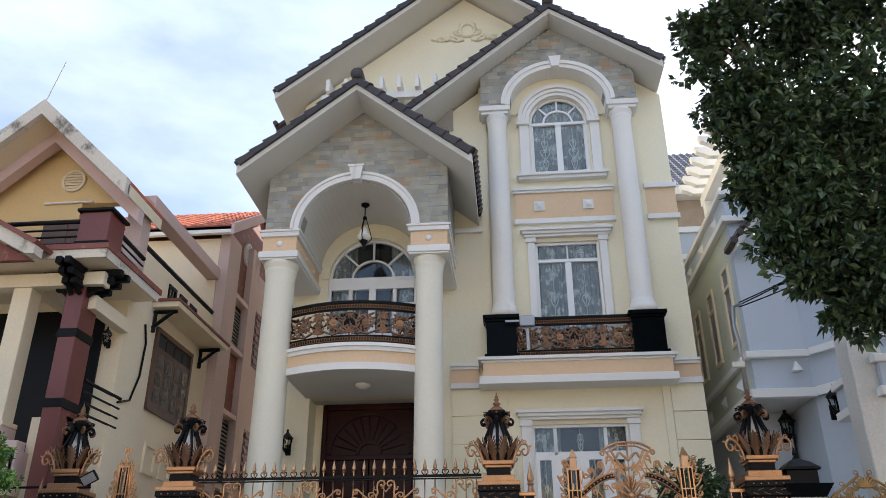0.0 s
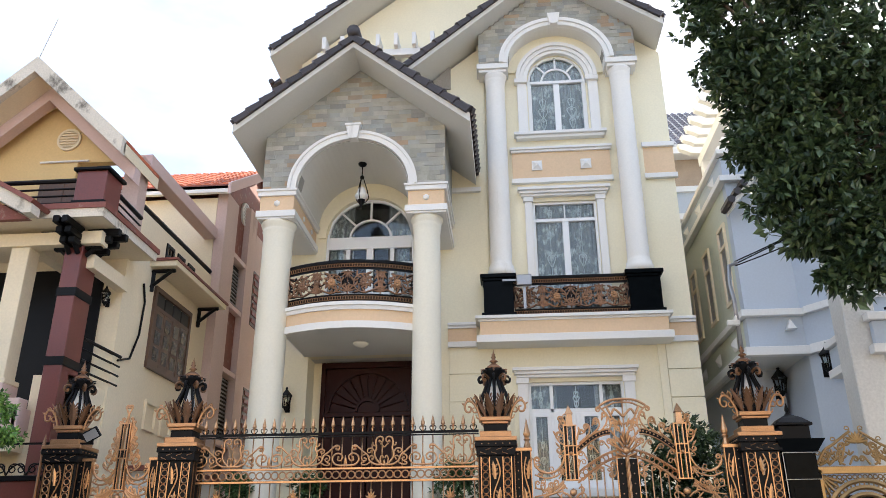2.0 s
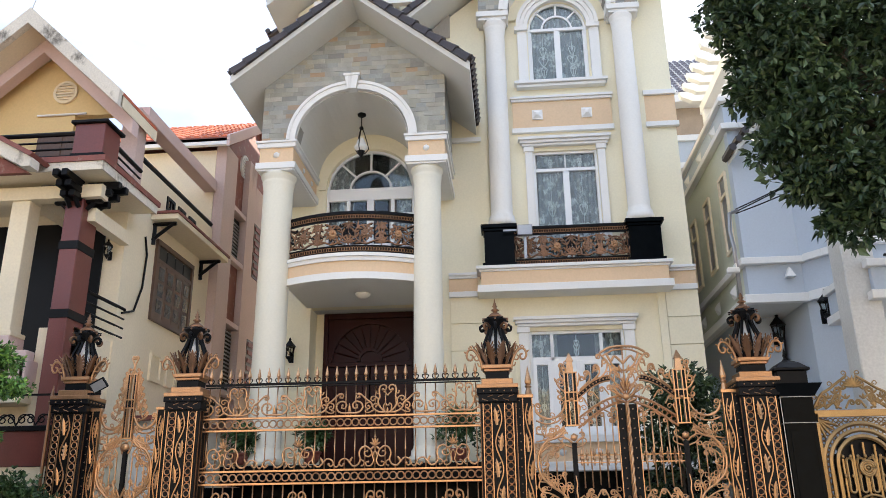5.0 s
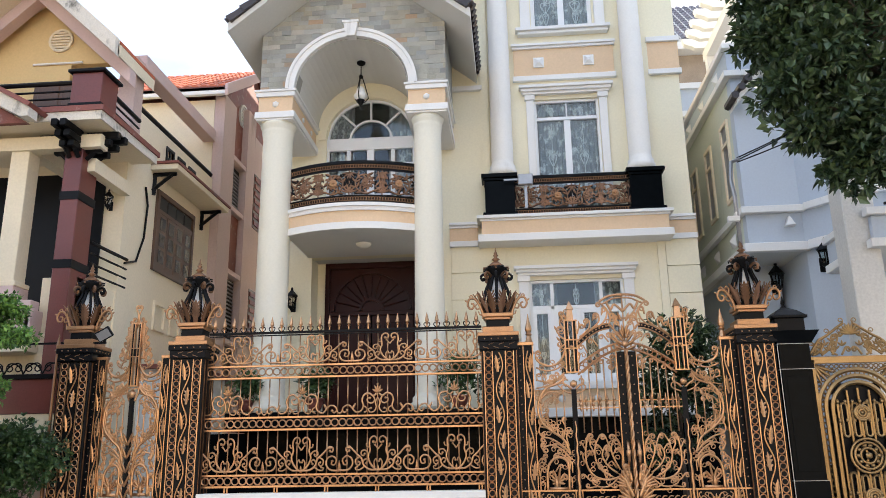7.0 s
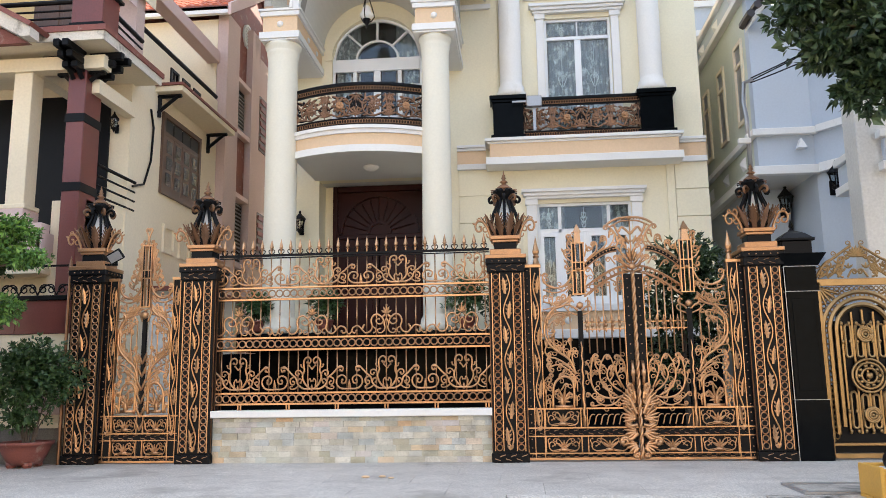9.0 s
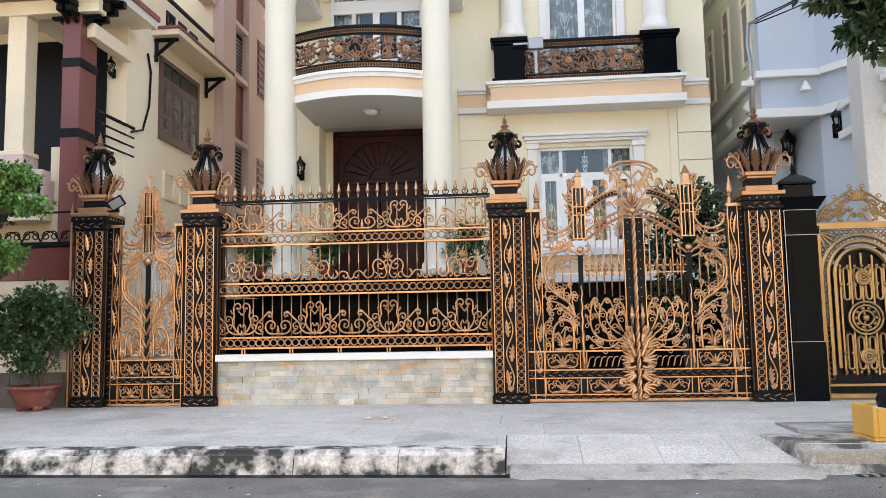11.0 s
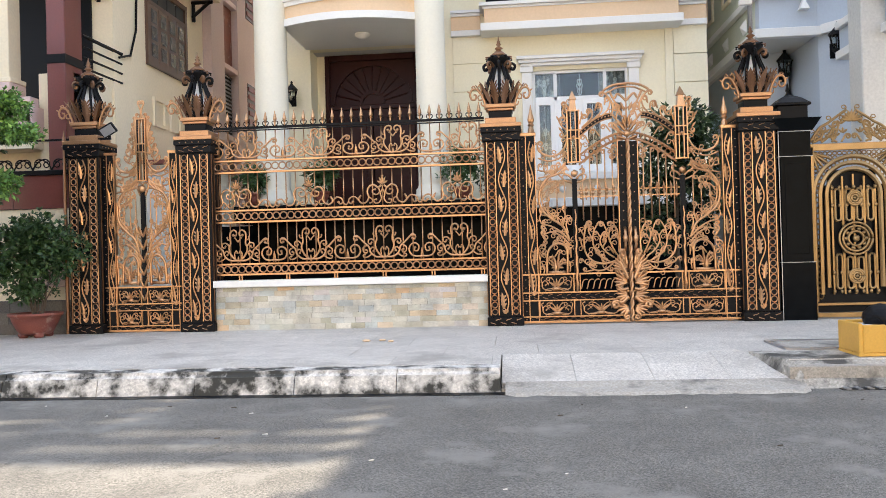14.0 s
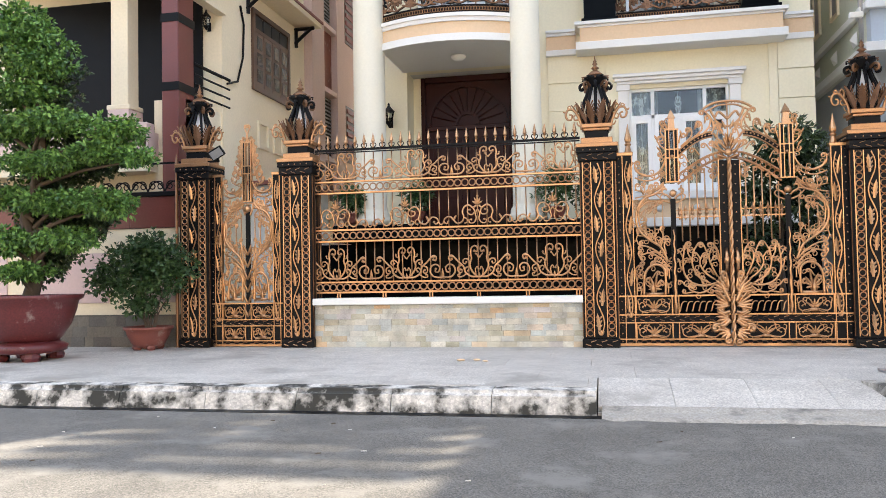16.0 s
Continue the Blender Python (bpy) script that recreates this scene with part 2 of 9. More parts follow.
def part(name, bm, mat, parent=None, label="", smooth=False):
    me = bpy.data.meshes.new(name)
    bm.to_mesh(me)
    bm.free()
    me.materials.append(mat)
    if smooth:
        for p in me.polygons:
            p.use_smooth = True
    ob = new(name, me)
    if parent:
        ob.parent = parent
        up, lift = parent, Vector((0, 0, 0))
        while up:
            lift += up.location
            up = up.parent
        ob.location = -lift if parent.type == "EMPTY" else (0, 0, 0)
    return tagged(ob, label)


def solo(name, bm, mat, label, category, group="", kind="", smooth=False):
    return tagged(part(name, bm, mat, None, label, smooth), label, category, group, kind)


def again(name, ob, parent, m):
    """One more piece on the same mesh."""
    o = new(name, ob.data)
    o.parent = parent
    o.matrix_basis = Matrix.Translation(-parent.location) @ m if parent.type == "EMPTY" else m
    return o


def bm_new():
    return bmesh.new()


def box(bm, x0, x1, y0, y1, z0, z1, bev=0.0):
    vs = [bm.verts.new(p) for p in ((x0, y0, z0), (x1, y0, z0), (x1, y1, z0), (x0, y1, z0), (x0, y0, z1), (x1, y0, z1), (x1, y1, z1), (x0, y1, z1))]
    fs = [bm.faces.new([vs[i] for i in f]) for f in ((3, 2, 1, 0), (4, 5, 6, 7), (0, 1, 5, 4), (1, 2, 6, 5), (2, 3, 7, 6), (3, 0, 4, 7))]
    if bev:
        bmesh.ops.bevel(bm, geom=list({e for f in fs for e in f.edges}), offset=bev, segments=1, affect="EDGES")
    return bm


def boxes(*rows, bev=0.0):
    bm = bm_new()
    for r in rows:
        box(bm, *r, bev=bev)
    return bm


def hexa(bm, lo, hi):
    """Prism between two rings of the same number of points."""
    a, b = [bm.verts.new(p) for p in lo], [bm.verts.new(p) for p in hi]
    n = len(a)
    bm.faces.new(a[::-1]), bm.faces.new(b)
    for i in range(n):
        bm.faces.new((a[i], a[(i + 1) % n], b[(i + 1) % n], b[i]))


def prism(bm, pts, y0, y1):
    """A flat outline (x, z) with thickness along y."""
    area = sum(p[0] * q[1] - q[0] * p[1] for p, q in zip(pts, pts[1:] + pts[:1]))
    if area < 0:
        pts = pts[::-1]
    hexa(bm, [(x, y1, z) for x, z in pts], [(x, y0, z) for x, z in pts])
    return bm


def strips(bm, xs, y0, y1, low, high):
    """Wall made of upright strips between low(x) and high(x)."""
    for a, b in zip(xs, xs[1:]):
        m = 1e-5
        la, lb, ha, hb = low(a + m), low(b - m), high(a + m), high(b - m)
        if ha - la < 1e-3 and hb - lb < 1e-3:
            continue
        prism(bm, [(a, la), (b, lb), (b, hb), (a, ha)], y0, y1)
    bmesh.ops.remove_doubles(bm, verts=bm.verts, dist=2e-4)
    return bm


def lathe(bm, profile, cx, cy, n=20, a0=0.0, a1=2 * math.pi):
    """Turned form: profile of (radius, z)."""
    full = abs(a1 - a0 - 2 * math.pi) < 1e-6
    m = n if full else n + 1
    rings = [[bm.verts.new((cx + r * math.cos(a0 + (a1 - a0) * i / n), cy + r * math.sin(a0 + (a1 - a0) * i / n), z)) for i in range(m)] for r, z in profile]
    for p, q in zip(rings, rings[1:]):
        for i in range(m if full else n):
            j = (i + 1) % m
            bm.faces.new((p[i], p[j], q[j], q[i]))
    if full:
        bm.faces.new(rings[0][::-1]), bm.faces.new(rings[-1])
    return bm


def tube(bm, pts, r, n=5, taper=None, flat=1.0):
    """A rod swept along points; taper: radius factor at the end."""
    pts = [Vector(p) for p in pts]
    rings = []
    for i, p in enumerate(pts):
        d = (pts[min(i + 1, len(pts) - 1)] - pts[max(i - 1, 0)]).normalized()
        side = d.cross(Vector((0, 1, 0)))
        if side.length < 0.05:
            side = d.cross(Vector((1, 0, 0)))
        side.normalize()
        up = side.cross(d)
        k = r * (1 + ((taper or 1) - 1) * i / (len(pts) - 1))
        rings.append([bm.verts.new(p + side * (k * math.cos(2 * math.pi * j / n)) + up * (k * flat * math.sin(2 * math.pi * j / n))) for j in range(n)])
    for a, b in zip(rings, rings[1:]):
        for j in range(n):
            bm.faces.new((a[j], a[(j + 1) % n], b[(j + 1) % n], b[j]))
    bm.faces.new(rings[0][::-1]), bm.faces.new(rings[-1])
    return bm


def ball(bm, c, r, sx=1.0, sy=1.0, sz=1.0):
    bmesh.ops.create_icosphere(bm, subdivisions=1, radius=1, matrix=Matrix.Translation(c) @ Matrix.Diagonal((r * sx, r * sy, r * sz, 1)))


def flow(x, z, heading, *runs, n=9):
    """Points of a scroll in the xz plane: runs of (length, curvature at its start, at its end)."""
    pts, th = [(x, z)], radians(heading)
    for length, k0, k1 in runs:
        for i in range(n):
            ds = length / n
            th += (k0 + (k1 - k0) * (i + 0.5) / n) * ds
            x, z = x + math.cos(th) * ds, z + math.sin(th) * ds
            pts.append((x, z))
    return pts


def scroll(bm, x, z, heading, *runs, y=0.0, r=0.012, mirror=None, taper=0.7, n=9, knob=True):
    pts = flow(x, z, heading, *runs, n=n)
    for s in ((1, -1) if mirror is not None else (1,)):
        q = [((px if s == 1 else 2 * mirror - px), y, pz) for px, pz in pts]
        tube(bm, q, r, 5, taper)
        if knob:
            ball(bm, q[-1], r * 1.5)


def gable(name, label, left, peak, right, y0, y1, tile=0.16, board=0.20):
    """Pitched roof: white boards below, tiles above, and a row of verge tiles along the front."""
    root = thing(name, label, "roof")
    bm, bt = bm_new(), bm_new()
    for (xa, za), (xb, zb) in ((left, peak), (peak, right)):
        prism(bm, [(xa, za - board - tile), (xb, zb - board - tile), (xb, zb - tile), (xa, za - tile)], y0, y1)
        prism(bt, [(xa, za - tile + 0.004), (xb, zb - tile + 0.004), (xb, zb - 0.03), (xa, za - 0.03)], y0 + 0.05, y1)
    part("soffit_board", bm, SOFFIT, root, "white painted soffit and verge board")
    part("tile_layer", bt, ROOF_TILE, root)
    piece = None
    for (xa, za), (xb, zb) in ((left, peak), (right, peak)):
        length = math.hypot(xb - xa, zb - za)
        count = max(2, round(length / 0.36))
        for i in range(count):
            if piece is None:
                pm = bm_new()
                hexa(pm, [(-0.20, -0.09, -0.15), (-0.20, 0.35, -0.13), (-0.20, 0.35, 0.06), (-0.20, 0.14, 0.09), (-0.20, 0.02, 0.08), (-0.20, -0.09, 0.0)][::-1],
                     [(0.20, -0.06, -0.15), (0.20, 0.35, -0.13), (0.20, 0.35, 0.02), (0.20, 0.14, 0.035), (0.20, 0.03, 0.02), (0.20, -0.06, -0.04)][::-1])
                piece = part("verge_tile", pm, ROOF_TILE, root)
                o = piece
            else:
                o = again("verge_tile", piece, root, Matrix.Identity(4))
            f = (i + 0.5) / count
            x, z = xa + (xb - xa) * f, za + (zb - za) * f
            lean = math.atan2(zb - za, abs(xb - xa))
            turn = Matrix.Diagonal((1 if xb > xa else -1, 1, 1, 1)) @ Matrix.Rotation(-lean, 4, "Y")
            o.matrix_basis = Matrix.Translation((x, y0, z - 0.04)) @ turn
    for (xa, za), s in ((left, -1), (right, 1)):          # tile ends along the eaves
        eave = None
        n = int((min(y1, y0 + 4) - y0) / 0.21)
        for i in range(n):
            m = Matrix.Translation((xa, y0 + 0.12 + i * 0.21, za - 0.02))
            if eave is None:
                eave = part("eave_tile", tube(bm_new(), [(-s * 0.35, 0, 0.28), (s * 0.07, 0, -0.05)], 0.085, 7), ROOF_TILE, root)
                eave.matrix_basis = m
            else:
                again("eave_tile", eave, root, m)
    bm = bm_new()
    tube(bm, [(peak[0], y0 - 0.08, peak[1] + 0.02), (peak[0], y1, peak[1] + 0.02)], 0.14, 10)
    part("ridge_tile", bm, ROOF_TILE, root, smooth=True)
    return root


# ---- ground, road, pavement ----
YK, YF, ZF = 7.62, 11.70, 0.27
solo("ground", boxes((-300, 300, -300, 300, -0.30, 0.0)), ASPHALT, "grey worn asphalt road with pale patches", "road", kind="structure")
yard = solo("yard", boxes((-40, 40, YF + 0.05, 60, 0.001, 0.26)), CONCRETE, "grey concrete yard floor behind the fence", "yard", kind="structure")
bed = boxes((-30, -0.19, YK + 0.10, YF + 0.1, 0.001, 0.19), (-0.19, 2.55, YK + 1.0, YF + 0.1, 0.001, 0.19), (2.55, 30, YK + 0.10, YF + 0.1, 0.001, 0.19))
pavement = solo("pavement", bed, CONCRETE, "pale granite slab pavement in front of the gates", "pavement", kind="structure")


def slope(y):
    """Height of the pavement's surface."""
    return 0.226 + (ZF - 0.226) * (y - YK) / (YF - YK)


def paving_slab(x0, x1, y0, y1, z0=None, z1=None):
    bm = bm_new()
    g = 0.002
    za, zb = z0 if z0 is not None else slope(y0), z1 if z1 is not None else slope(y1)
    hexa(bm, [(x0 + g, y0 + g, za - 0.06), (x1 - g, y0 + g, za - 0.06), (x1 - g, y1 - g, zb - 0.06), (x0 + g, y1 - g, zb - 0.06)],
         [(x0 + g, y0 + g, za), (x1 - g, y0 + g, za), (x1 - g, y1 - g, zb), (x0 + g, y1 - g, zb)])
    return part("paving_slab", bm, PAVING, pavement)


rows = [YK + 0.34, YK + 1.0, YK + 1.9, YK + 2.75, YK + 3.55, YF + 0.1]
for j, (ya, yb) in enumerate(zip(rows, rows[1:])):
    x = -13.0 + (0.5 if j % 2 else 0)
    while x < 12:
        x1 = x + 1.06
        if not (j == 0 and x1 > -0.15 and x < 2.5):
            paving_slab(x, min(x1, 12), ya, yb)
        else:
            if x < -0.19:
                paving_slab(x, -0.19, ya, yb)
            if x1 > 2.56:
                paving_slab(2.56, x1, ya, yb)
        x = x1
ramp = solo("ramp", boxes((-0.18, 2.62, YK + 0.02, YK + 1.0, 0.001, 0.03)), CONCRETE, "granite drive ramp down to the road", "ramp", kind="structure")
for k, (xa, xb) in enumerate(((-0.18, 0.55), (0.55, 1.30), (1.30, 2.02), (2.02, 2.55))):
    for ya, yb, za, zb in ((YK + 0.10, YK + 0.62, 0.075, 0.175), (YK + 0.62, YK + 1.0, 0.175, slope(YK + 1.0))):
        bm = bm_new()
        g = 0.002
        hexa(bm, [(xa + g, ya, za - 0.06), (xb - g, ya, za - 0.06), (xb - g, yb - g, zb - 0.06), (xa + g, yb - g, zb - 0.06)], [(xa + g, ya, za), (xb - g, ya, za), (xb - g, yb - g, zb), (xa + g, yb - g, zb)])
        part("ramp_slab", bm, PAVING, ramp)
bm = bm_new()
rnd_toe = random.Random(8)
edge = [[], [], [], []]
for i in range(29):
    x = -0.14 + i * 0.1
    front = YK - 0.24 + rnd_toe.uniform(-0.035, 0.035) + (0.10 if i in (0, 28) else 0)
    for line, (dy, z) in zip(edge, ((front, 0.002), (front + 0.05, 0.022 + rnd_toe.uniform(0, 0.008)), (YK - 0.02, 0.045), (YK + 0.12, 0.082))):
        line.append(bm.verts.new((x, dy, z)))
for lo, hi in zip(edge, edge[1:]):
    for i in range(28):
        bm.faces.new((lo[i], lo[i + 1], hi[i + 1], hi[i]))
part("ramp_toe", bm, CONCRETE, ramp, "rough concrete toe of the ramp")
# far kerb with slanted cheek, gully grate and manhole cover
bm = bm_new()
hexa(bm, [(2.62, YK + 0.0, 0.0), (5.6, YK + 0.0, 0.0), (5.6, YK + 0.9, 0.0), (2.40, YK + 0.9, 0.0)], [(2.58, YK + 0.30, 0.235), (5.6, YK + 0.30, 0.235), (5.6, YK + 0.9, 0.242), (2.40, YK + 0.9, 0.242)])
bmesh.ops.bevel(bm, geom=[e for e in bm.edges if all(v.co.z > 0.2 and v.co.y < YK + 0.5 for v in e.verts)], offset=0.06, segments=3, affect="EDGES")
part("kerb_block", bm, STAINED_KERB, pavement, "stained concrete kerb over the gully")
bm = bm_new()
steps = [[], []]
for i in range(9):
    a = i / 8
    yy = YK + 0.02 + 0.88 * a
    zt = 0.235 if i > 2 else 0.05 + 0.185 * math.sin(math.pi / 2 * (i + 0.6) / 2.6)
    bend = 0.10 * math.sin(math.pi * a)
    steps[0].append(bm.verts.new((2.60 - 0.20 * a - bend, yy, 0.0)))
    steps[1].append(bm.verts.new((2.66 - 0.24 * a - bend * 0.2, yy + 0.02, zt + 0.004)))
for i in range(8):
    bm.faces.new((steps[0][i], steps[1][i], steps[1][i + 1], steps[0][i + 1]))
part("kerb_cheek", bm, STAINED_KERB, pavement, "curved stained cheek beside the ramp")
gully = thing("gully_grate", "dark iron gully grate in the gutter", "grate", at=(3.6, YK - 0.06, 0.0))
part("pit", boxes((2.95, 4.6, YK - 0.12, YK + 0.0, 0.001, 0.006)), BLACK, gully)
for i in range(16):
    part("bar", boxes((2.98 + i * 0.1, 3.02 + i * 0.1, YK - 0.12, YK - 0.005, 0.006, 0.016)), METAL, gully)
cover = thing("manhole_cover", "square concrete manhole cover with steel rim", "manhole cover", at=(3.35, YK + 1.35, 0.24))
cz = slope(YK + 1.35)
part("rim", boxes((2.80, 3.90, YK + 0.98, YK + 1.03, cz, cz + 0.022), (2.80, 3.90, YK + 1.67, YK + 1.72, cz, cz + 0.03), (2.80, 2.85, YK + 1.03, YK + 1.67, cz, cz + 0.024), (3.85, 3.90, YK + 1.03, YK + 1.67, cz, cz + 0.024)), METAL, cover, "dull steel rim")
part("lid", boxes((2.85, 3.85, YK + 1.03, YK + 1.67, cz - 0.02, cz + 0.016)), CONCRETE, cover)
solo("gutter", boxes((-30, -0.14, YK - 0.16, YK + 0.0, 0.001, 0.004)), BLACK, "wet dark gutter along the kerb", "gutter", kind="structure")
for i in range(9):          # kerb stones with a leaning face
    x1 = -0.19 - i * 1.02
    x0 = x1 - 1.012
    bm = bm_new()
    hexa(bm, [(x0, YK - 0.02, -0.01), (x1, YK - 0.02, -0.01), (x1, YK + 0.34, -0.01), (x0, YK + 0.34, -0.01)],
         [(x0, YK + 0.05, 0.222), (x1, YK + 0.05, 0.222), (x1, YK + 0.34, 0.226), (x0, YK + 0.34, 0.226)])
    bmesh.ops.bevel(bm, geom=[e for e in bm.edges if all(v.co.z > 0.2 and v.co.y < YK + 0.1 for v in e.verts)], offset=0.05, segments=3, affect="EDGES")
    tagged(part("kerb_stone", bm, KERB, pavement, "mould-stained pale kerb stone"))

# ---- the villa: levels and planes ----
YP, YW = 14.70, 16.70          # portico front, main front wall
AX = -3.04                     # portico axis
HX0, HX1 = -5.05, 4.02
villa = thing("villa", "cream three-storey villa with white trim and dark tiled gables", "house", at=(-0.5, 17, 0.26))


def vpart(name, bm, mat, label="", parent=None, smooth=False):
    return part(name, bm, mat, parent or villa, label, smooth)


def steps(*xs):
    return sorted(set(xs))


def fine(a, b, n=24):
    return [a + (b - a) * i / n for i in range(n + 1)]


def roof2_under(x):
    return 15.15 - 0.80 * abs(x - 1.47) if x < 1.47 else 15.15 - 0.74 * (x - 1.47)


# openings of the front wall: x0, x1, z0, z1, arch rise
OPEN = [(-4.02, -1.98, 6.36, 8.62, 0.98), (0.454, 2.44, 2.95, 5.16, 0), (0.745, 2.20, 6.60, 9.35, 0), (0.775, 2.185, 11.19, 12.60, 0.74), (-4.28, -1.82, 2.30, 5.84, 0)]


def wall_bands():
    bm = bm_new()
    xs = set([HX0, HX1, -1.25, 1.47, -0.42])
    for x0, x1, z0, z1, rise in OPEN:
        xs.update(fine(x0, x1, 20) if rise else (x0, x1))
    xs = sorted(xs)
    for a, b in zip(xs, xs[1:]):
        mid = (a + b) / 2
        top = (lambda x: roof2_under(x)) if mid > -1.25 else (lambda x: 11.6)
        cuts = sorted((o for o in OPEN if o[0] - 1e-6 < mid < o[1] + 1e-6), key=lambda o: o[2])
        z = lambda x: 0.26
        for x0, x1, z0, z1, rise in cuts:
            strips(bm, [a, b], YW, YW + 0.25, z, lambda x, q=z0: q)
            c, r = (x0 + x1) / 2, (x1 - x0) / 2
            z = (lambda x, z1=z1, rise=rise, c=c, r=r: z1 + rise * math.sqrt(max(0, 1 - ((x - c) / r) ** 2)))
        strips(bm, [a, b], YW, YW + 0.25, z, top)
    return bm


vpart("front_wall", wall_bands(), CREAM, "cream painted front wall")
vpart("flank_wall", boxes((HX0, HX0 + 0.25, YW + 0.25, 27, 0.26, 13.2)), CREAM)
vpart("flank_wall", boxes((HX1 - 0.25, HX1, YW + 0.25, 27, 0.26, 13.2)), CREAM)
# rooms' shade is put into the near-black colour of this wall and floors
vpart("inner_wall", boxes((HX0 + 0.25, HX1 - 0.25, 19.2, 19.3, 0.26, 13.2)), DARK, "near-black wall standing in for the shade of the rooms")
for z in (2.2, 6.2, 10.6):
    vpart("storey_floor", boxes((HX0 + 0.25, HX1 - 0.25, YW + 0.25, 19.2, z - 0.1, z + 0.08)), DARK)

# high gable behind
bm = strips(bm_new(), [-5.05, -0.8, 3.6], 17.2, 17.45, lambda x: 11.4, lambda x: 17.15 - 0.78 * abs(x + 0.8))
vpart("high_gable_wall", bm, CREAM)
gable("high_roof", "dark brown tiled gable roof with white boards", (-5.61, 13.84), (-0.8, 17.60), (4.0, 13.84), 16.3, 26.0)
for k in range(7):
    x = -4.35 + k * 0.46
    vpart("pergola_fin", boxes((x, x + 0.10, 16.45, 17.2, 13.75, 14.12), bev=0.01), WHITE, "white concrete pergola fin")
vpart("pergola_beam", boxes((-4.5, -1.2, 16.62, 16.78, 13.56, 13.75)), WHITE)
side = bm_new()
hexa(side, [(-5.95, 17.6, 13.50), (-5.0, 17.6, 14.16), (-5.0, 24.0, 14.16), (-5.95, 24.0, 13.50)], [(-5.95, 17.6, 13.60), (-5.0, 17.6, 14.26), (-5.0, 24.0, 14.26), (-5.95, 24.0, 13.60)])
for k in range(3):
    tube(side, [(-5.95 + k * 0.3, 17.52, 13.62 + k * 0.21), (-5.95 + k * 0.3, 18.2, 13.62 + k * 0.21)], 0.07, 8)
vpart("side_eave", side, ROOF_TILE, "dark tiled side eave")
bm = bm_new()          # plaster emblem
for s in (1, -1):
    for r, pts in ((0.05, ((0.10, 0.02), (0.30, -0.02), (0.50, 0.08), (0.62, 0.02), (0.80, 0.04), (0.98, 0.10))), (0.045, ((0.20, 0.0), (0.34, 0.12), (0.48, 0.16), (0.56, 0.08), (0.48, 0.03))), (0.04, ((0.55, 0.0), (0.66, 0.12), (0.78, 0.14), (0.80, 0.07))), (0.04, ((0.05, 0.10), (0.16, 0.18), (0.30, 0.20), (0.36, 0.30), (0.28, 0.36))), (0.04, ((0.16, 0.45), (0.20, 0.55), (0.10, 0.62)))):
        for (xa, za), (xb, zb) in zip(pts, pts[1:]):
            tube(bm, [(-0.72 + s * xa, 17.19, 15.72 + za), (-0.72 + s * xb, 17.19, 15.72 + zb)], r, 6)
tube(bm, [(-0.72 + 0.20 * math.cos(a), 17.19, 16.08 + 0.22 * math.sin(a)) for a in fine(0, 2 * math.pi, 18)], 0.055, 6)
vpart("plaster_emblem", bm, CREAM, "raised plaster floral emblem", smooth=True)

# raised grey patch; its darker colour stands for the recess's shade
bm = prism(bm_new(), [(-1.78, 12.50), (-1.10, 12.50), (-1.10, 13.18)], YW - 0.03, YW)
vpart("gable_recess", bm, CONCRETE, "grey patch painted as the shade of a recess under the bay roof")
# bay roof and portico roof
gable("bay_roof", "dark brown tiled gable roof over the bay", (-2.25, 12.58), (1.37, 15.55), (3.98, 13.70), 15.7, 20.5)
gable("portico_roof", "dark brown tiled gable roof over the portico", (-5.41, 10.20), (-2.97, 12.16), (-0.53, 10.20), 13.85, 17.0)

# portico: slate gable with an arch
def arch_low(c, r, rz, spring, base):
    return lambda x: spring + rz * math.sqrt(max(0, 1 - ((x - c) / r) ** 2)) if abs(x - c) < r else base


PX0, PX1 = -4.96, -1.10
pz = lambda x: 11.90 - 0.775 * abs(x - (PX0 + PX1) / 2)
xs = steps(PX0, PX1, (PX0 + PX1) / 2, *fine(-3.05 - 1.17, -3.05 + 1.17, 28))
portico_wall = vpart("portico_gable", strips(bm_new(), xs, YP + 0.02, YP + 0.30, arch_low(-3.05, 1.17, 1.11, 8.90, 8.90), pz), MORTAR, "grey slate clad gable with round arch")
vpart("portico_flank", boxes((PX0, PX0 + 0.3, YP + 0.30, YW, 8.9, 10.36)), SLATE)
vpart("portico_flank", boxes((PX1 - 0.3, PX1, YP + 0.30, YW, 8.9, 10.36)), SLATE)
bm = bm_new()          # barrel vault
arc = [(-3.05 + 1.17 * math.cos(a), 8.90 + 1.11 * math.sin(a)) for a in fine(0, math.pi, 28)]
for p, q in zip(arc, arc[1:]):
    k = 1.06
    p, q = [(-3.05 + (v[0] + 3.05) * 0.992, 8.9 + (v[1] - 8.9) * 0.992) for v in (p, q)]
    prism(bm, [p, q, (-3.05 + (q[0] + 3.05) * k, 8.9 + (q[1] - 8.9) * k), (-3.05 + (p[0] + 3.05) * k, 8.9 + (p[1] - 8.9) * k)], YP + 0.3, YW)
    k = 1.006
    prism(bm, [p, q, (-3.05 + (q[0] + 3.05) * k, 8.9 + (q[1] - 8.9) * k), (-3.05 + (p[0] + 3.05) * k, 8.9 + (p[1] - 8.9) * k)], YP + 0.0, YP + 0.3)
bmesh.ops.remove_doubles(bm, verts=bm.verts, dist=1e-4)
vpart("vault", bm, SOFFIT, "plain painted barrel vault", smooth=False)


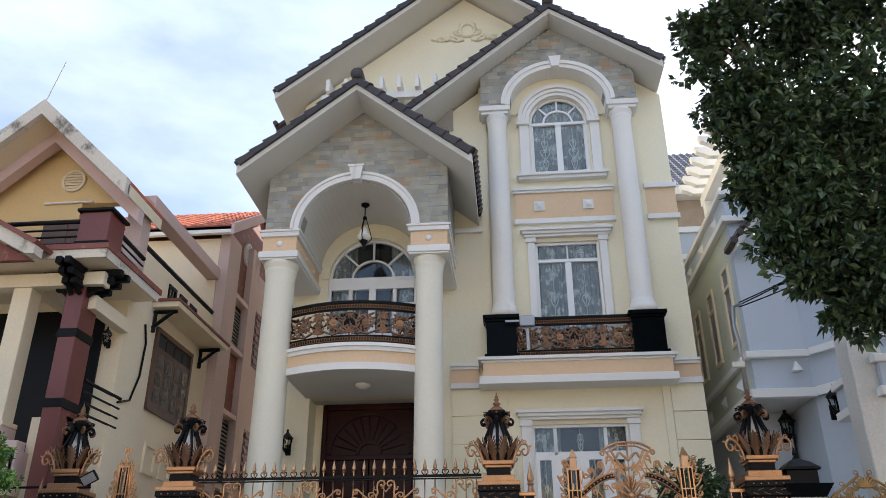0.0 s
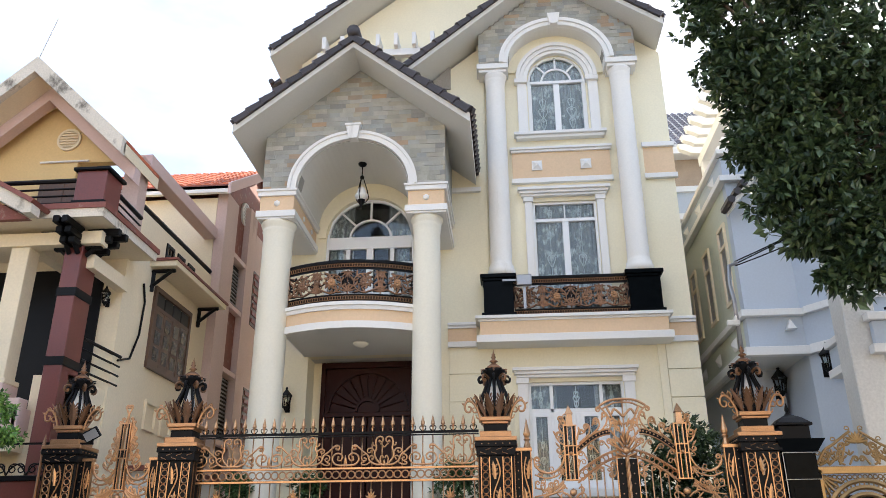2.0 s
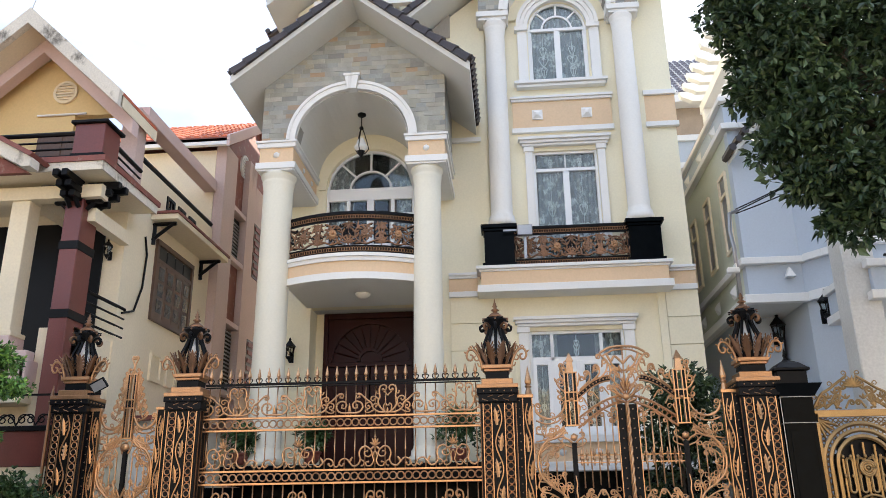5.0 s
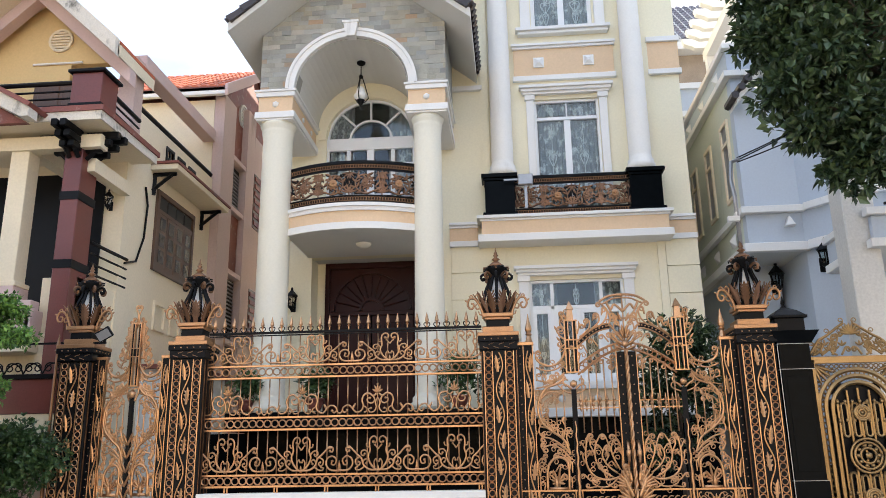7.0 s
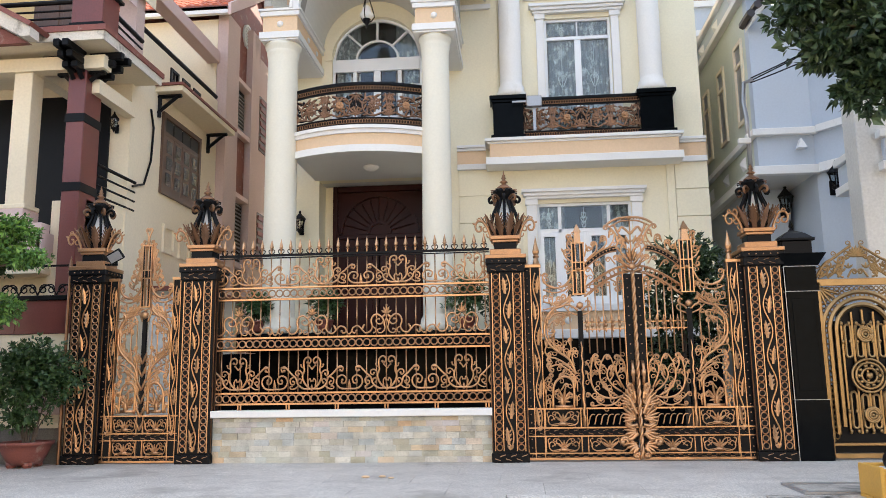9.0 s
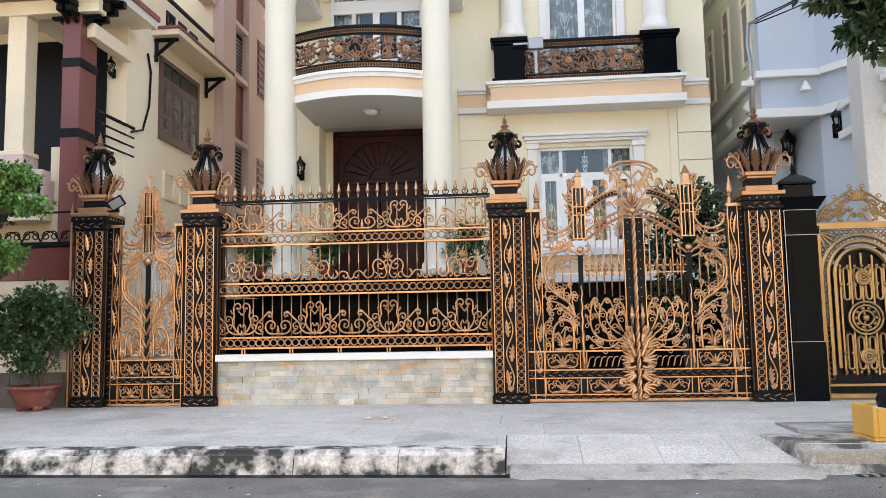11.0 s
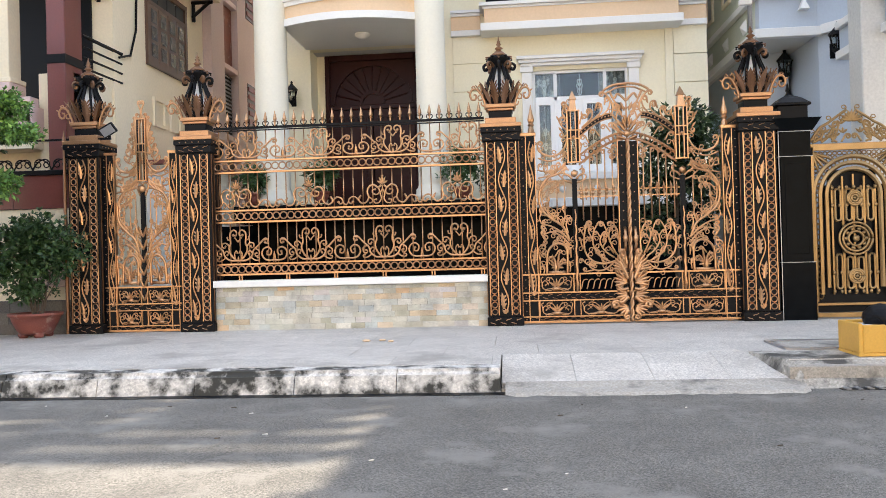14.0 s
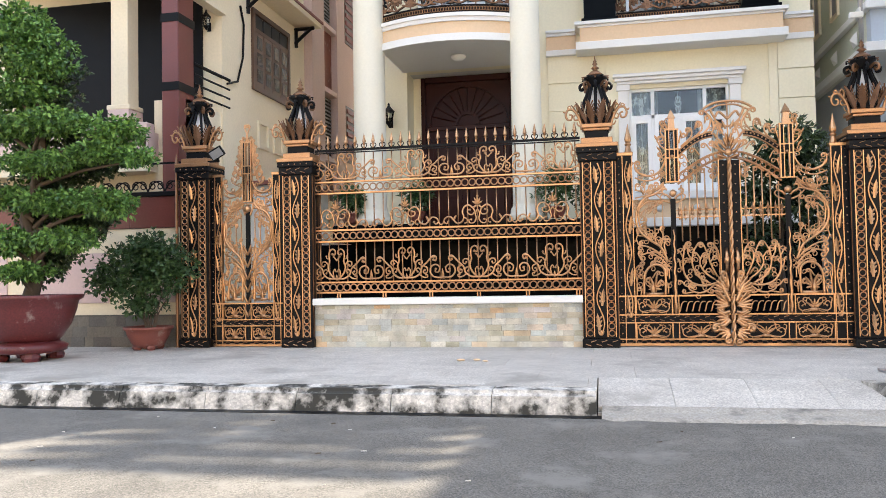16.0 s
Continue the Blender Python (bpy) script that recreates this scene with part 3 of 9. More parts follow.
def arch_trim(c, z0, rin, rin_z, rout, rout_z, y0, y1, n=28):
    bm = bm_new()
    for a, b in zip(fine(0, math.pi, n), fine(0, math.pi, n)[1:]):
        prism(bm, [(c + rin * math.cos(a), z0 + rin_z * math.sin(a)), (c + rout * math.cos(a), z0 + rout_z * math.sin(a)), (c + rout * math.cos(b), z0 + rout_z * math.sin(b)), (c + rin * math.cos(b), z0 + rin_z * math.sin(b))], y0, y1)
    bmesh.ops.remove_doubles(bm, verts=bm.verts, dist=1e-4)
    return bm


vpart("arch_moulding", arch_trim(-3.04, 8.9, 1.185, 1.13, 1.355, 1.30, YP - 0.09, YP + 0.02), WHITE, "white arch moulding")
vpart("arch_moulding", arch_trim(-3.04, 8.9, 1.30, 1.245, 1.365, 1.31, YP - 0.12, YP - 0.09), WHITE)
bm = bm_new()
hexa(bm, [(-3.13, YP - 0.20, 9.98), (-2.95, YP - 0.20, 9.98), (-2.95, YP, 9.98), (-3.13, YP, 9.98)], [(-3.19, YP - 0.22, 10.27), (-2.89, YP - 0.22, 10.27), (-2.89, YP, 10.27), (-3.19, YP, 10.27)])
box(bm, -3.21, -2.87, YP - 0.24, YP, 10.27, 10.32)
vpart("keystone", bm, WHITE)


def entablature(x0, x1, y0, y1):
    vpart("entablature", boxes((x0 + 0.06, x1 - 0.06, y0 + 0.06, y1, 8.42, 8.76)), BEIGE, "beige entablature block with round bosses")
    vpart("cornice", boxes((x0, x1, y0, y1, 8.28, 8.42), (x0 + 0.03, x1 - 0.03, y0 + 0.03, y1, 8.24, 8.28), (x0 + 0.01, x1 - 0.01, y0 + 0.01, y1, 8.76, 8.86), (x0 - 0.02, x1 + 0.02, y0 - 0.02, y1, 8.86, 8.91), bev=0.006), WHITE)
    for y in (y0 + 0.9, y0 + 1.6):
        for x, s in ((x0 + 0.06, -1), (x1 - 0.06, 1)):
            bm = bm_new()
            ball(bm, (x, y, 8.60), 0.07, 0.5, 1, 1)
            vpart("boss", bm, WHITE, smooth=True)
    bm = bm_new()
    ball(bm, ((x0 + x1) / 2, y0 + 0.06, 8.60), 0.075, 1, 0.5, 1)
    vpart("boss", bm, WHITE, smooth=True)


entablature(-5.03, -4.20, YP - 0.08, YW)
entablature(-1.93, -1.06, YP - 0.08, YW)


def round_column(cx, cy, r, z0, z1, mat, name="column"):
    prof = [(r * 1.30, z0), (r * 1.30, z0 + 0.14), (r * 1.2, z0 + 0.16), (r * 1.18, z0 + 0.24), (r * 1.06, z0 + 0.28), (r * 1.02, z0 + 0.34)]
    prof += [(r * (1.02 - 0.06 * f ** 1.6), z0 + 0.34 + (z1 - 0.52 - z0) * f) for f in (0.2, 0.4, 0.6, 0.8, 0.97)]
    prof += [(r * 1.02, z1 - 0.22), (r * 1.05, z1 - 0.19), (r * 1.02, z1 - 0.16), (r * 1.04, z1 - 0.14), (r * 1.10, z1 - 0.09), (r * 1.16, z1 - 0.05), (r * 1.16, z1)]
    return vpart(name, lathe(bm_new(), prof, cx, cy, 32), mat, smooth=True)


round_column(-4.63, 15.0, 0.315, 2.36, 8.24, COLUMN)
round_column(-1.51, 15.0, 0.285, 2.36, 8.24, COLUMN)

# raised ground floor, porch floor and dark basement
vpart("terrace_slab", boxes((HX0 - 0.2, -0.4, 14.45, YW, 2.04, 2.36), bev=0.01), GRANITE, "dark granite edge of the raised porch")
vpart("bay_plinth", boxes((-0.4, HX1, 16.24, YW, 2.44, 2.80)), BEIGE, "beige plinth band with round bosses")
for z0, z1 in ((2.80, 2.94), (2.26, 2.44)):
    vpart("plinth_moulding", boxes((-0.44, HX1 + 0.02, 16.15, YW, z0, z1), bev=0.008), WHITE)
for x in (0.3, 1.0, 1.7, 2.4, 3.1):
    bm = bm_new()
    ball(bm, (x, 16.24, 2.62), 0.08, 1, 0.5, 1)
    vpart("boss", bm, WHITE, smooth=True)
vpart("basement_wall", boxes((-6.35, -0.4, 15.6, 15.8, 0.26, 2.04)), GRANITE, "dark polished basement wall")
vpart("basement_wall", boxes((-0.4, HX1, 16.45, 16.6, 0.26, 2.26)), GRANITE, "dark polished basement wall")

# curved balcony between the portico columns
bx0, bx1, ycut, bulge = -4.36, -1.74, 14.98, 0.36


def bow(x, off=0.0):
    f = (x - (bx0 + bx1) / 2) / ((bx1 - bx0) / 2)
    return ycut - off - bulge * (1 - f * f)


def bowed(bm, z0, z1, off, back=None, n=24):
    for a, b in zip(fine(bx0, bx1, n), fine(bx0, bx1, n)[1:]):
        ya, yb = bow(a, off), bow(b, off)
        hexa(bm, [(a, ya, z0), (b, yb, z0), (b, back or yb + 0.06, z0), (a, back or ya + 0.06, z0)], [(a, ya, z1), (b, yb, z1), (b, back or yb + 0.06, z1), (a, back or ya + 0.06, z1)])
    bmesh.ops.remove_doubles(bm, verts=bm.verts, dist=1e-4)
    return bm


vpart("balcony_slab", bowed(bm_new(), 5.98, 6.22, 0.0, YW), BEIGE, "beige curved balcony slab")
bm = bowed(bm_new(), 5.84, 5.98, 0.05, YW)
bowed(bm, 6.22, 6.30, 0.04, YW), bowed(bm, 6.30, 6.37, 0.08, YW)
vpart("balcony_moulding", bm, WHITE, "white curved moulding")

# unseen wall added across the street, behind the camera, to bounce sunlight back
solo("bounce_wall", boxes((-40, 40, -11.0, -10.5, 0.0, 8.0)), OPPOSITE, "plain unseen wall across the street, added to bounce light", "wall", kind="structure")

# bay: ledge, pedestals, columns, slate gable
vpart("ledge_band", boxes((-0.50, 3.40, 16.18, YW, 6.06, 6.36)), BEIGE, "beige band of the ledge")
vpart("ledge_moulding", boxes((-0.58, 3.48, 16.12, YW, 5.90, 6.06), (-0.54, 3.44, 16.16, YW, 6.36, 6.41), (-0.60, 3.50, 16.10, YW, 6.41, 6.48), bev=0.006), WHITE, "white ledge moulding")
for a, b in ((-1.22, -0.60), (3.50, HX1 + 0.03)):
    vpart("wall_band", boxes((a, b, YW - 0.06, YW, 6.06, 6.36)), BEIGE)
    vpart("wall_moulding", boxes((a, b, YW - 0.12, YW, 5.94, 6.06), bev=0.005), WHITE)
    vpart("wall_moulding", boxes((a, b, YW - 0.10, YW, 6.36, 6.42), (a, b, YW - 0.14, YW, 6.42, 6.48), bev=0.005), WHITE)
for a, b in ((-0.46, 0.28), (2.62, 3.39)):
    c = (a + b) / 2
    bm = boxes((a, b, 16.17, YW, 6.48, 6.56), (a + 0.05, b - 0.05, 16.22, YW, 6.56, 7.28), (a + 0.02, b - 0.02, 16.19, YW, 7.28, 7.34), (a - 0.02, b + 0.02, 16.15, YW, 7.34, 7.43), bev=0.01)
    vpart("pedestal", bm, GRANITE, "black polished granite pedestal")
round_column(-0.01, 16.45, 0.235, 7.43, 12.62, COLUMN_COOL)
round_column(2.97, 16.45, 0.235, 7.43, 12.62, COLUMN_COOL)
for a, b in ((-0.44, 0.32), (2.62, 3.38)):
    vpart("capital", boxes((a + 0.05, b - 0.05, 16.22, YW, 12.62, 12.70), (a, b, 16.17, YW, 12.70, 12.84), bev=0.008), WHITE)
SX0, SX1 = -0.385, 3.37
sz = lambda x: 15.20 - 0.795 * abs(x - 1.47)
xs = steps(SX0, SX1, 1.47, *fine(1.47 - 1.17, 1.47 + 1.17, 28))
bay_gable = vpart("bay_gable", strips(bm_new(), xs, 16.27, 16.62, arch_low(1.47, 1.17, 1.03, 12.84, 12.84), sz), MORTAR, "grey slate clad gable over the bay window")
vpart("arch_moulding", arch_trim(1.47, 12.84, 1.16, 1.02, 1.36, 1.21, 16.16, 16.27), WHITE)
vpart("arch_moulding", arch_trim(1.47, 12.84, 1.27, 1.125, 1.37, 1.22, 16.12, 16.16), WHITE)
vpart("arch_soffit", arch_trim(1.47, 12.84, 1.155, 1.015, 1.172, 1.032, 16.27, YW), WHITE)
vpart("tympanum", strips(bm_new(), steps(SX0, 1.47 - 0.985, 1.47 + 0.985, SX1, *fine(1.47 - 0.98, 1.47 + 0.98, 20)), YW - 0.08, YW, lambda x: 12.62 + 1.0 * math.sqrt(max(0.0, 1 - ((x - 1.48) / 0.98) ** 2)) if abs(x - 1.48) < 0.98 else 12.84, lambda x: 13.9 - 0.1 * abs(x - 1.47)), CREAM)
bm = bm_new()
hexa(bm, [(1.38, 16.06, 13.84), (1.56, 16.06, 13.84), (1.56, 16.27, 13.84), (1.38, 16.27, 13.84)], [(1.32, 16.04, 14.13), (1.62, 16.04, 14.13), (1.62, 16.27, 14.13), (1.32, 16.27, 14.13)])
vpart("keystone", bm, WHITE)
# flat bands between the storeys
vpart("storey_band", boxes((0.33, 2.60, YW - 0.05, YW, 9.92, 10.60)), BEIGE, "beige band with square bosses")
vpart("storey_moulding", boxes((0.30, 2.63, YW - 0.10, YW, 9.80, 9.92), bev=0.005), WHITE)
vpart("storey_moulding", boxes((0.30, 2.63, YW - 0.10, YW, 10.60, 10.66), (0.28, 2.65, YW - 0.14, YW, 10.66, 10.72), bev=0.005), WHITE)
vpart("storey_band", boxes((3.36, HX1 + 0.03, YW - 0.05, YW, 9.92, 10.60)), BEIGE)
vpart("storey_moulding", boxes((3.34, HX1 + 0.06, YW - 0.10, YW, 9.80, 9.92), bev=0.005), WHITE)
vpart("storey_moulding", boxes((3.34, HX1 + 0.06, YW - 0.12, YW, 10.60, 10.72), bev=0.005), WHITE)
vpart("storey_moulding", boxes((-1.22, -0.42, YW - 0.10, YW, 9.64, 9.75), bev=0.005), WHITE)
for x in (0.90, 2.03):
    bm = bm_new()
    box(bm, x - 0.12, x + 0.12, YW - 0.09, YW - 0.05, 10.13, 10.37)
    hexa(bm, [(x - 0.10, YW - 0.09, 10.15), (x + 0.10, YW - 0.09, 10.15), (x + 0.10, YW - 0.09, 10.35), (x - 0.10, YW - 0.09, 10.35)], [(x - 0.03, YW - 0.14, 10.22), (x + 0.03, YW - 0.14, 10.22), (x + 0.03, YW - 0.14, 10.28), (x - 0.03, YW - 0.14, 10.28)])
    vpart("square_boss", bm, WHITE)
vpart("pilaster", boxes((-0.46, -0.28, YW - 0.06, YW, 6.48, 14.0)), CREAM)
vpart("pilaster", boxes((3.20, 3.36, YW - 0.06, YW, 0.3, 13.6)), CREAM)
for i in range(6):          # ashlar courses low on the corner
    vpart("ashlar_block", boxes((3.37, HX1 + 0.03, YW - 0.05, YW, 2.42 + i * 0.59, 2.42 + i * 0.59 + 0.575), bev=0.008), CREAM)
for i in range(6):
    vpart("ashlar_block", boxes((-1.2, 0.0, YW - 0.03, YW, 2.42 + i * 0.59, 2.42 + i * 0.59 + 0.575), bev=0.006), CREAM)
# sill of the arched window, hoods over the others
vpart("window_sill", boxes((0.40, 2.56, YW - 0.22, YW, 11.02, 11.10), (0.45, 2.51, YW - 0.16, YW, 10.94, 11.02), bev=0.008), WHITE)
for x0, x1, z in ((0.42, 2.52, 9.44), (0.14, 2.75, 5.24)):
    vpart("window_hood", boxes((x0 + 0.08, x1 - 0.08, YW - 0.12, YW, z, z + 0.06), (x0 + 0.04, x1 - 0.04, YW - 0.17, YW, z + 0.06, z + 0.13), (x0, x1, YW - 0.22, YW, z + 0.13, z + 0.20), bev=0.008), WHITE, "white moulded window hood")
for x, w, z0, z1 in ((0.57, 0.17, 6.6, 9.44), (2.205, 0.17, 6.6, 9.44), (0.24, 0.21, 2.95, 5.24), (2.445, 0.21, 2.95, 5.24)):
    vpart("window_pilaster", boxes((x, x + w, YW - 0.07, YW, z0, z1 - 0.12), (x - 0.03, x + w + 0.03, YW - 0.10, YW, z1 - 0.12, z1), bev=0.006), WHITE)
# surround of the arched window
for r0, r1, y in ((0.71, 0.80, 0.09), (0.80, 0.89, 0.13), (0.89, 0.98, 0.18)):
    vpart("window_surround", arch_trim(1.48, 12.60, r0, r0 + 0.035, r1, r1 + 0.03, YW - y, YW), WHITE, "white stepped arch surround")
for a, b in ((0.48, 0.77), (2.19, 2.48)):
    vpart("window_surround", boxes((a + 0.04, b - 0.02, YW - 0.10, YW, 11.10, 12.5), bev=0.006), WHITE)
    vpart("surround_cap", boxes((a - 0.02, b, YW - 0.17, YW, 12.5, 12.62), bev=0.006), WHITE)


# ---- windows, doors and railings of the villa ----
def ring_sector(bm, c, z0, r0, r1, y0, y1, kz=1.0, n=20):
    for a, b in zip(fine(0, math.pi, n), fine(0, math.pi, n)[1:]):
        prism(bm, [(c + r0 * math.cos(a), z0 + kz * r0 * math.sin(a)), (c + r1 * math.cos(a), z0 + kz * r1 * math.sin(a)), (c + r1 * math.cos(b), z0 + kz * r1 * math.sin(b)), (c + r0 * math.cos(b), z0 + kz * r0 * math.sin(b))], y0, y1)
    bmesh.ops.remove_doubles(bm, verts=bm.verts, dist=1e-4)


def pleated(x0, x1, z0, z1, y, top=None):
    bm = bm_new()
    n = max(8, int((x1 - x0) / 0.025))
    cols = []
    for i in range(n + 1):
        x = x0 + (x1 - x0) * i / n
        yy = y + 0.022 * math.sin(x * 52 + 1.3 * math.sin(x * 9))
        zt = top(x) if top else z1
        cols.append([bm.verts.new((x, yy, z0)), bm.verts.new((x, yy, zt)), bm.verts.new((x, yy + 0.006, zt)), bm.verts.new((x, yy + 0.006, z0))])
    for a, b in zip(cols, cols[1:]):
        for j in range(4):
            bm.faces.new((a[j], b[j], b[(j + 1) % 4], a[(j + 1) % 4]))
    return bm


def swirl_grille(bm, x0, x1, z0, z1, y):
    w, h, c = x1 - x0, z1 - z0, (x0 + x1) / 2
    for s in (1, -1):
        for hd, z, L, k in ((80, 0.05, 0.42, 5), (65, 0.30, 0.38, -5), (75, 0.52, 0.36, 5)):
            L *= min(h, 2 * w)
            q = flow(0.02, z0 + h * z, hd, (L * 0.5, -1.2 / L, 1.5 / L), (L * 0.55, s * 0 + 4 / L, 12 / L), n=7)
            tube(bm, [(c + s * px * min(1, w / 0.6), y, pz) for px, pz in q], 0.011, 4)
    tube(bm, [(c, y, z0), (c, y, z1)], 0.008, 4)


GY0, GY1 = YW + 0.06, YW + 0.13


def window(x0, x1, z0, z1, lights, bars, label, rise=0.0, curtain="full", grille=True, fan=0.0):
    """lights: (x0, x1, z0, z1) of each pane; bars: members of the frame."""
    bm = bm_new()
    f = 0.06
    for r in [(x0, x0 + f, z0, z1), (x1 - f, x1, z0, z1), (x0 + f, x1 - f, z0, z0 + f)] + ([] if rise else [(x0 + f, x1 - f, z1 - f, z1)]):
        box(bm, r[0], r[1], GY0, GY1, r[2], r[3], bev=0.006)
    c, rad = (x0 + x1) / 2, (x1 - x0) / 2
    if rise:
        ring_sector(bm, c, z1, rad - f, rad, GY0, GY1, rise / rad)
        box(bm, x0 + f, x1 - f, GY0 - 0.01, GY1, z1 - f * 0.6, z1 + f * 0.6)
        if fan:
            ring_sector(bm, c, z1, fan - 0.045, fan, GY0, GY1, rise / rad)
            for a in (45, 90, 135):
                t = radians(a)
                d, e = Vector((math.cos(t), math.sin(t) * rise / rad)), Vector((-math.sin(t), math.cos(t))) * 0.022
                p, q = d * fan, d * (rad - f / 2)
                prism(bm, [(c + v.x, z1 + v.y) for v in (p - e, q - e, q + e, p + e)], GY0, GY1)
    w = vpart("window", bm, FRAME, label)
    for r in bars:
        part("glazing_bar", boxes((r[0], r[1], GY0 - 0.002, GY1 - 0.002, r[2], r[3]), bev=0.006), FRAME, w)
    for a, b, za, zb in lights:
        part("pane", boxes((a, b, GY0 + 0.03, GY0 + 0.036, za, zb)), GLASS, w).visible_shadow = False
    if rise:
        xs = fine(x0 + f, x1 - f, 16)
        p = part("pane", strips(bm_new(), xs, GY0 + 0.03, GY0 + 0.036, lambda x: z1 + f * 0.6, lambda x: z1 + (rise - f) * math.sqrt(max(0.0, 1 - ((x - c) / (rad - f)) ** 2)) + 0.001), GLASS, w)
        p.visible_shadow = False
    if grille:
        for a, b, za, zb in lights:
            if zb - za > 0.25:
                bm = bm_new()
                swirl_grille(bm, a, b, za, zb, GY1 + 0.03)
                part("grille", bm, GRILLE, w, "white scrolled grille")
    top = (lambda x: z1 + rise * math.sqrt(max(0.0, 1 - ((x - c) / rad) ** 2)) - 0.02) if rise else None
    if curtain == "full":
        part("curtain", pleated(x0 + 0.05, x1 - 0.05, z0 + 0.02, z1 - 0.02, YW + 0.22, top=top), LACE, w, "grey patterned lace curtain")
    else:
        k = 0.3 * (x1 - x0)
        part("curtain", pleated(x0 + 0.05, x0 + k, z0 + 0.02, z1 - 0.02, YW + 0.22, top=top), LACE, w, "grey lace curtain drawn to the side")
        part("curtain", pleated(x1 - k, x1 - 0.05, z0 + 0.02, z1 - 0.02, YW + 0.22, top=top), LACE, w)
    return w


# second floor casement
m = (0.745 + 2.20) / 2
window(0.745, 2.20, 6.60, 9.35, [(0.83, m - 0.06, 6.70, 8.83), (m + 0.06, 2.115, 6.70, 8.83), (0.83, m - 0.02, 8.98, 9.27), (m + 0.02, 2.115, 8.98, 9.27)],
       [(0.805, 2.14, 8.86, 8.94), (m - 0.07, m + 0.07, 6.66, 8.86), (m - 0.015, m + 0.015, 8.94, 9.29)], "white double casement window with scrolled grille")
# arched window under the bay gable
m = 1.48
window(0.775, 2.185, 11.19, 12.60, [(0.86, m - 0.07, 11.28, 12.52), (m + 0.07, 2.10, 11.28, 12.52)], [(m - 0.07, m + 0.07, 11.25, 12.56), (0.835, 0.87, 11.25, 12.56), (2.09, 2.125, 11.25, 12.56)], "white arched casement window with fan light", rise=0.74, fan=0.38)
# ground floor French window
window(0.454, 2.44, 2.95, 5.16, [(0.52, 0.90, 4.62, 5.09), (0.97, 1.93, 4.62, 5.09), (2.0, 2.38, 4.62, 5.09), (0.55, 0.87, 3.05, 4.50), (1.02, 1.40, 3.05, 4.50), (1.52, 1.90, 3.05, 4.50), (2.03, 2.35, 3.05, 4.50)],
       [(0.51, 2.38, 4.53, 4.61), (0.90, 0.97, 3.0, 5.10), (1.93, 2.0, 3.0, 5.10), (1.41, 1.51, 3.0, 4.53)], "white four-light French window", curtain="sides")
for a, b in ((0.515, 0.90), (0.97, 1.41), (1.51, 1.93), (2.0, 2.38)):
    bm = boxes((a, a + 0.075, GY0 - 0.02, GY1, 3.01, 4.53), (b - 0.075, b, GY0 - 0.02, GY1, 3.01, 4.53), (a + 0.075, b - 0.075, GY0 - 0.02, GY1, 4.44, 4.53), (a + 0.075, b - 0.075, GY0 - 0.02, GY1, 3.01, 3.16))
    vpart("casement_leaf", bm, FRAME, "white casement leaf")
# arched French doors of the balcony
x0, x1 = -4.02, -1.98
q = (x1 - x0) / 4
window(x0, x1, 6.36, 8.62, [(x0 + i * q + 0.10, x0 + (i + 1) * q - 0.10, za, zb) for i in range(4) for za, zb in ((6.45, 7.20), (7.32, 7.92), (8.04, 8.52))],
       [(x0 + i * q - 0.045, x0 + i * q + 0.045, 6.42, 8.56) for i in (1, 2, 3)] + [(x0 + 0.06, x1 - 0.06, 7.22, 7.30), (x0 + 0.06, x1 - 0.06, 7.94, 8.02)], "white arched balcony doors with fan light", rise=0.98, curtain="sides", grille=False, fan=0.50)
for r in ((-3.96, -2.04, 8.36, 8.60), (-3.08, -2.92, 6.42, 8.36)):
    vpart("transom_rail" if r[2] > 8 else "meeting_stile", boxes((r[0], r[1], GY0 - 0.02, GY1, r[2], r[3]), bev=0.006), FRAME)
vpart("arch_moulding", arch_trim(-3.0, 8.62, 1.02, 0.99, 1.18, 1.14, YW - 0.05, YW), CREAM)

# entrance: recess and carved double door
for a in (-4.34, -1.82):
    vpart("porch_return", boxes((a, a + 0.06, YW + 0.25, 17.4, 2.30, 5.84)), CREAM)
vpart("porch_return", boxes((-4.4, -1.7, YW, 17.5, 5.845, 5.95)), SOFFIT)
for a in (-4.28, -2.0):
    vpart("porch_wall", boxes((a, a + 0.18, 17.3, 17.4, 2.30, 5.84)), CREAM)
vpart("porch_floor", boxes((-4.4, -1.7, YW, 17.5, 2.2, 2.30)), PAVING)
door = vpart("entrance_door", boxes((-4.0, -2.10, 17.32, 17.36, 4.72, 5.70)), DOOR_WOOD, "dark red carved wooden double door with sunburst")
for r in ((-4.10, -4.0, 17.24, 17.38, 2.30, 5.83), (-2.10, -2.0, 17.24, 17.38, 2.30, 5.83), (-4.0, -2.10, 17.24, 17.38, 5.70, 5.83), (-4.0, -2.10, 17.26, 17.38, 4.62, 4.72)):
    part("door_frame", boxes(r, bev=0.01), DOOR_WOOD, door)
for s in (-1, 1):
    a, b = sorted((-3.05 + s * 0.01, -3.05 + s * 0.94))
    part("door_leaf", boxes((a, b, 17.31, 17.36, 2.31, 4.62), (a + 0.14, b - 0.14, 17.29, 17.31, 2.50, 3.30), (a + 0.14, b - 0.14, 17.29, 17.31, 3.45, 4.45), bev=0.008), DOOR_WOOD, door)
bm = bm_new()
ring_sector(bm, -3.05, 4.74, 0.84, 0.90, 17.26, 17.32)
ring_sector(bm, -3.05, 4.74, 0.22, 0.28, 17.26, 17.32)
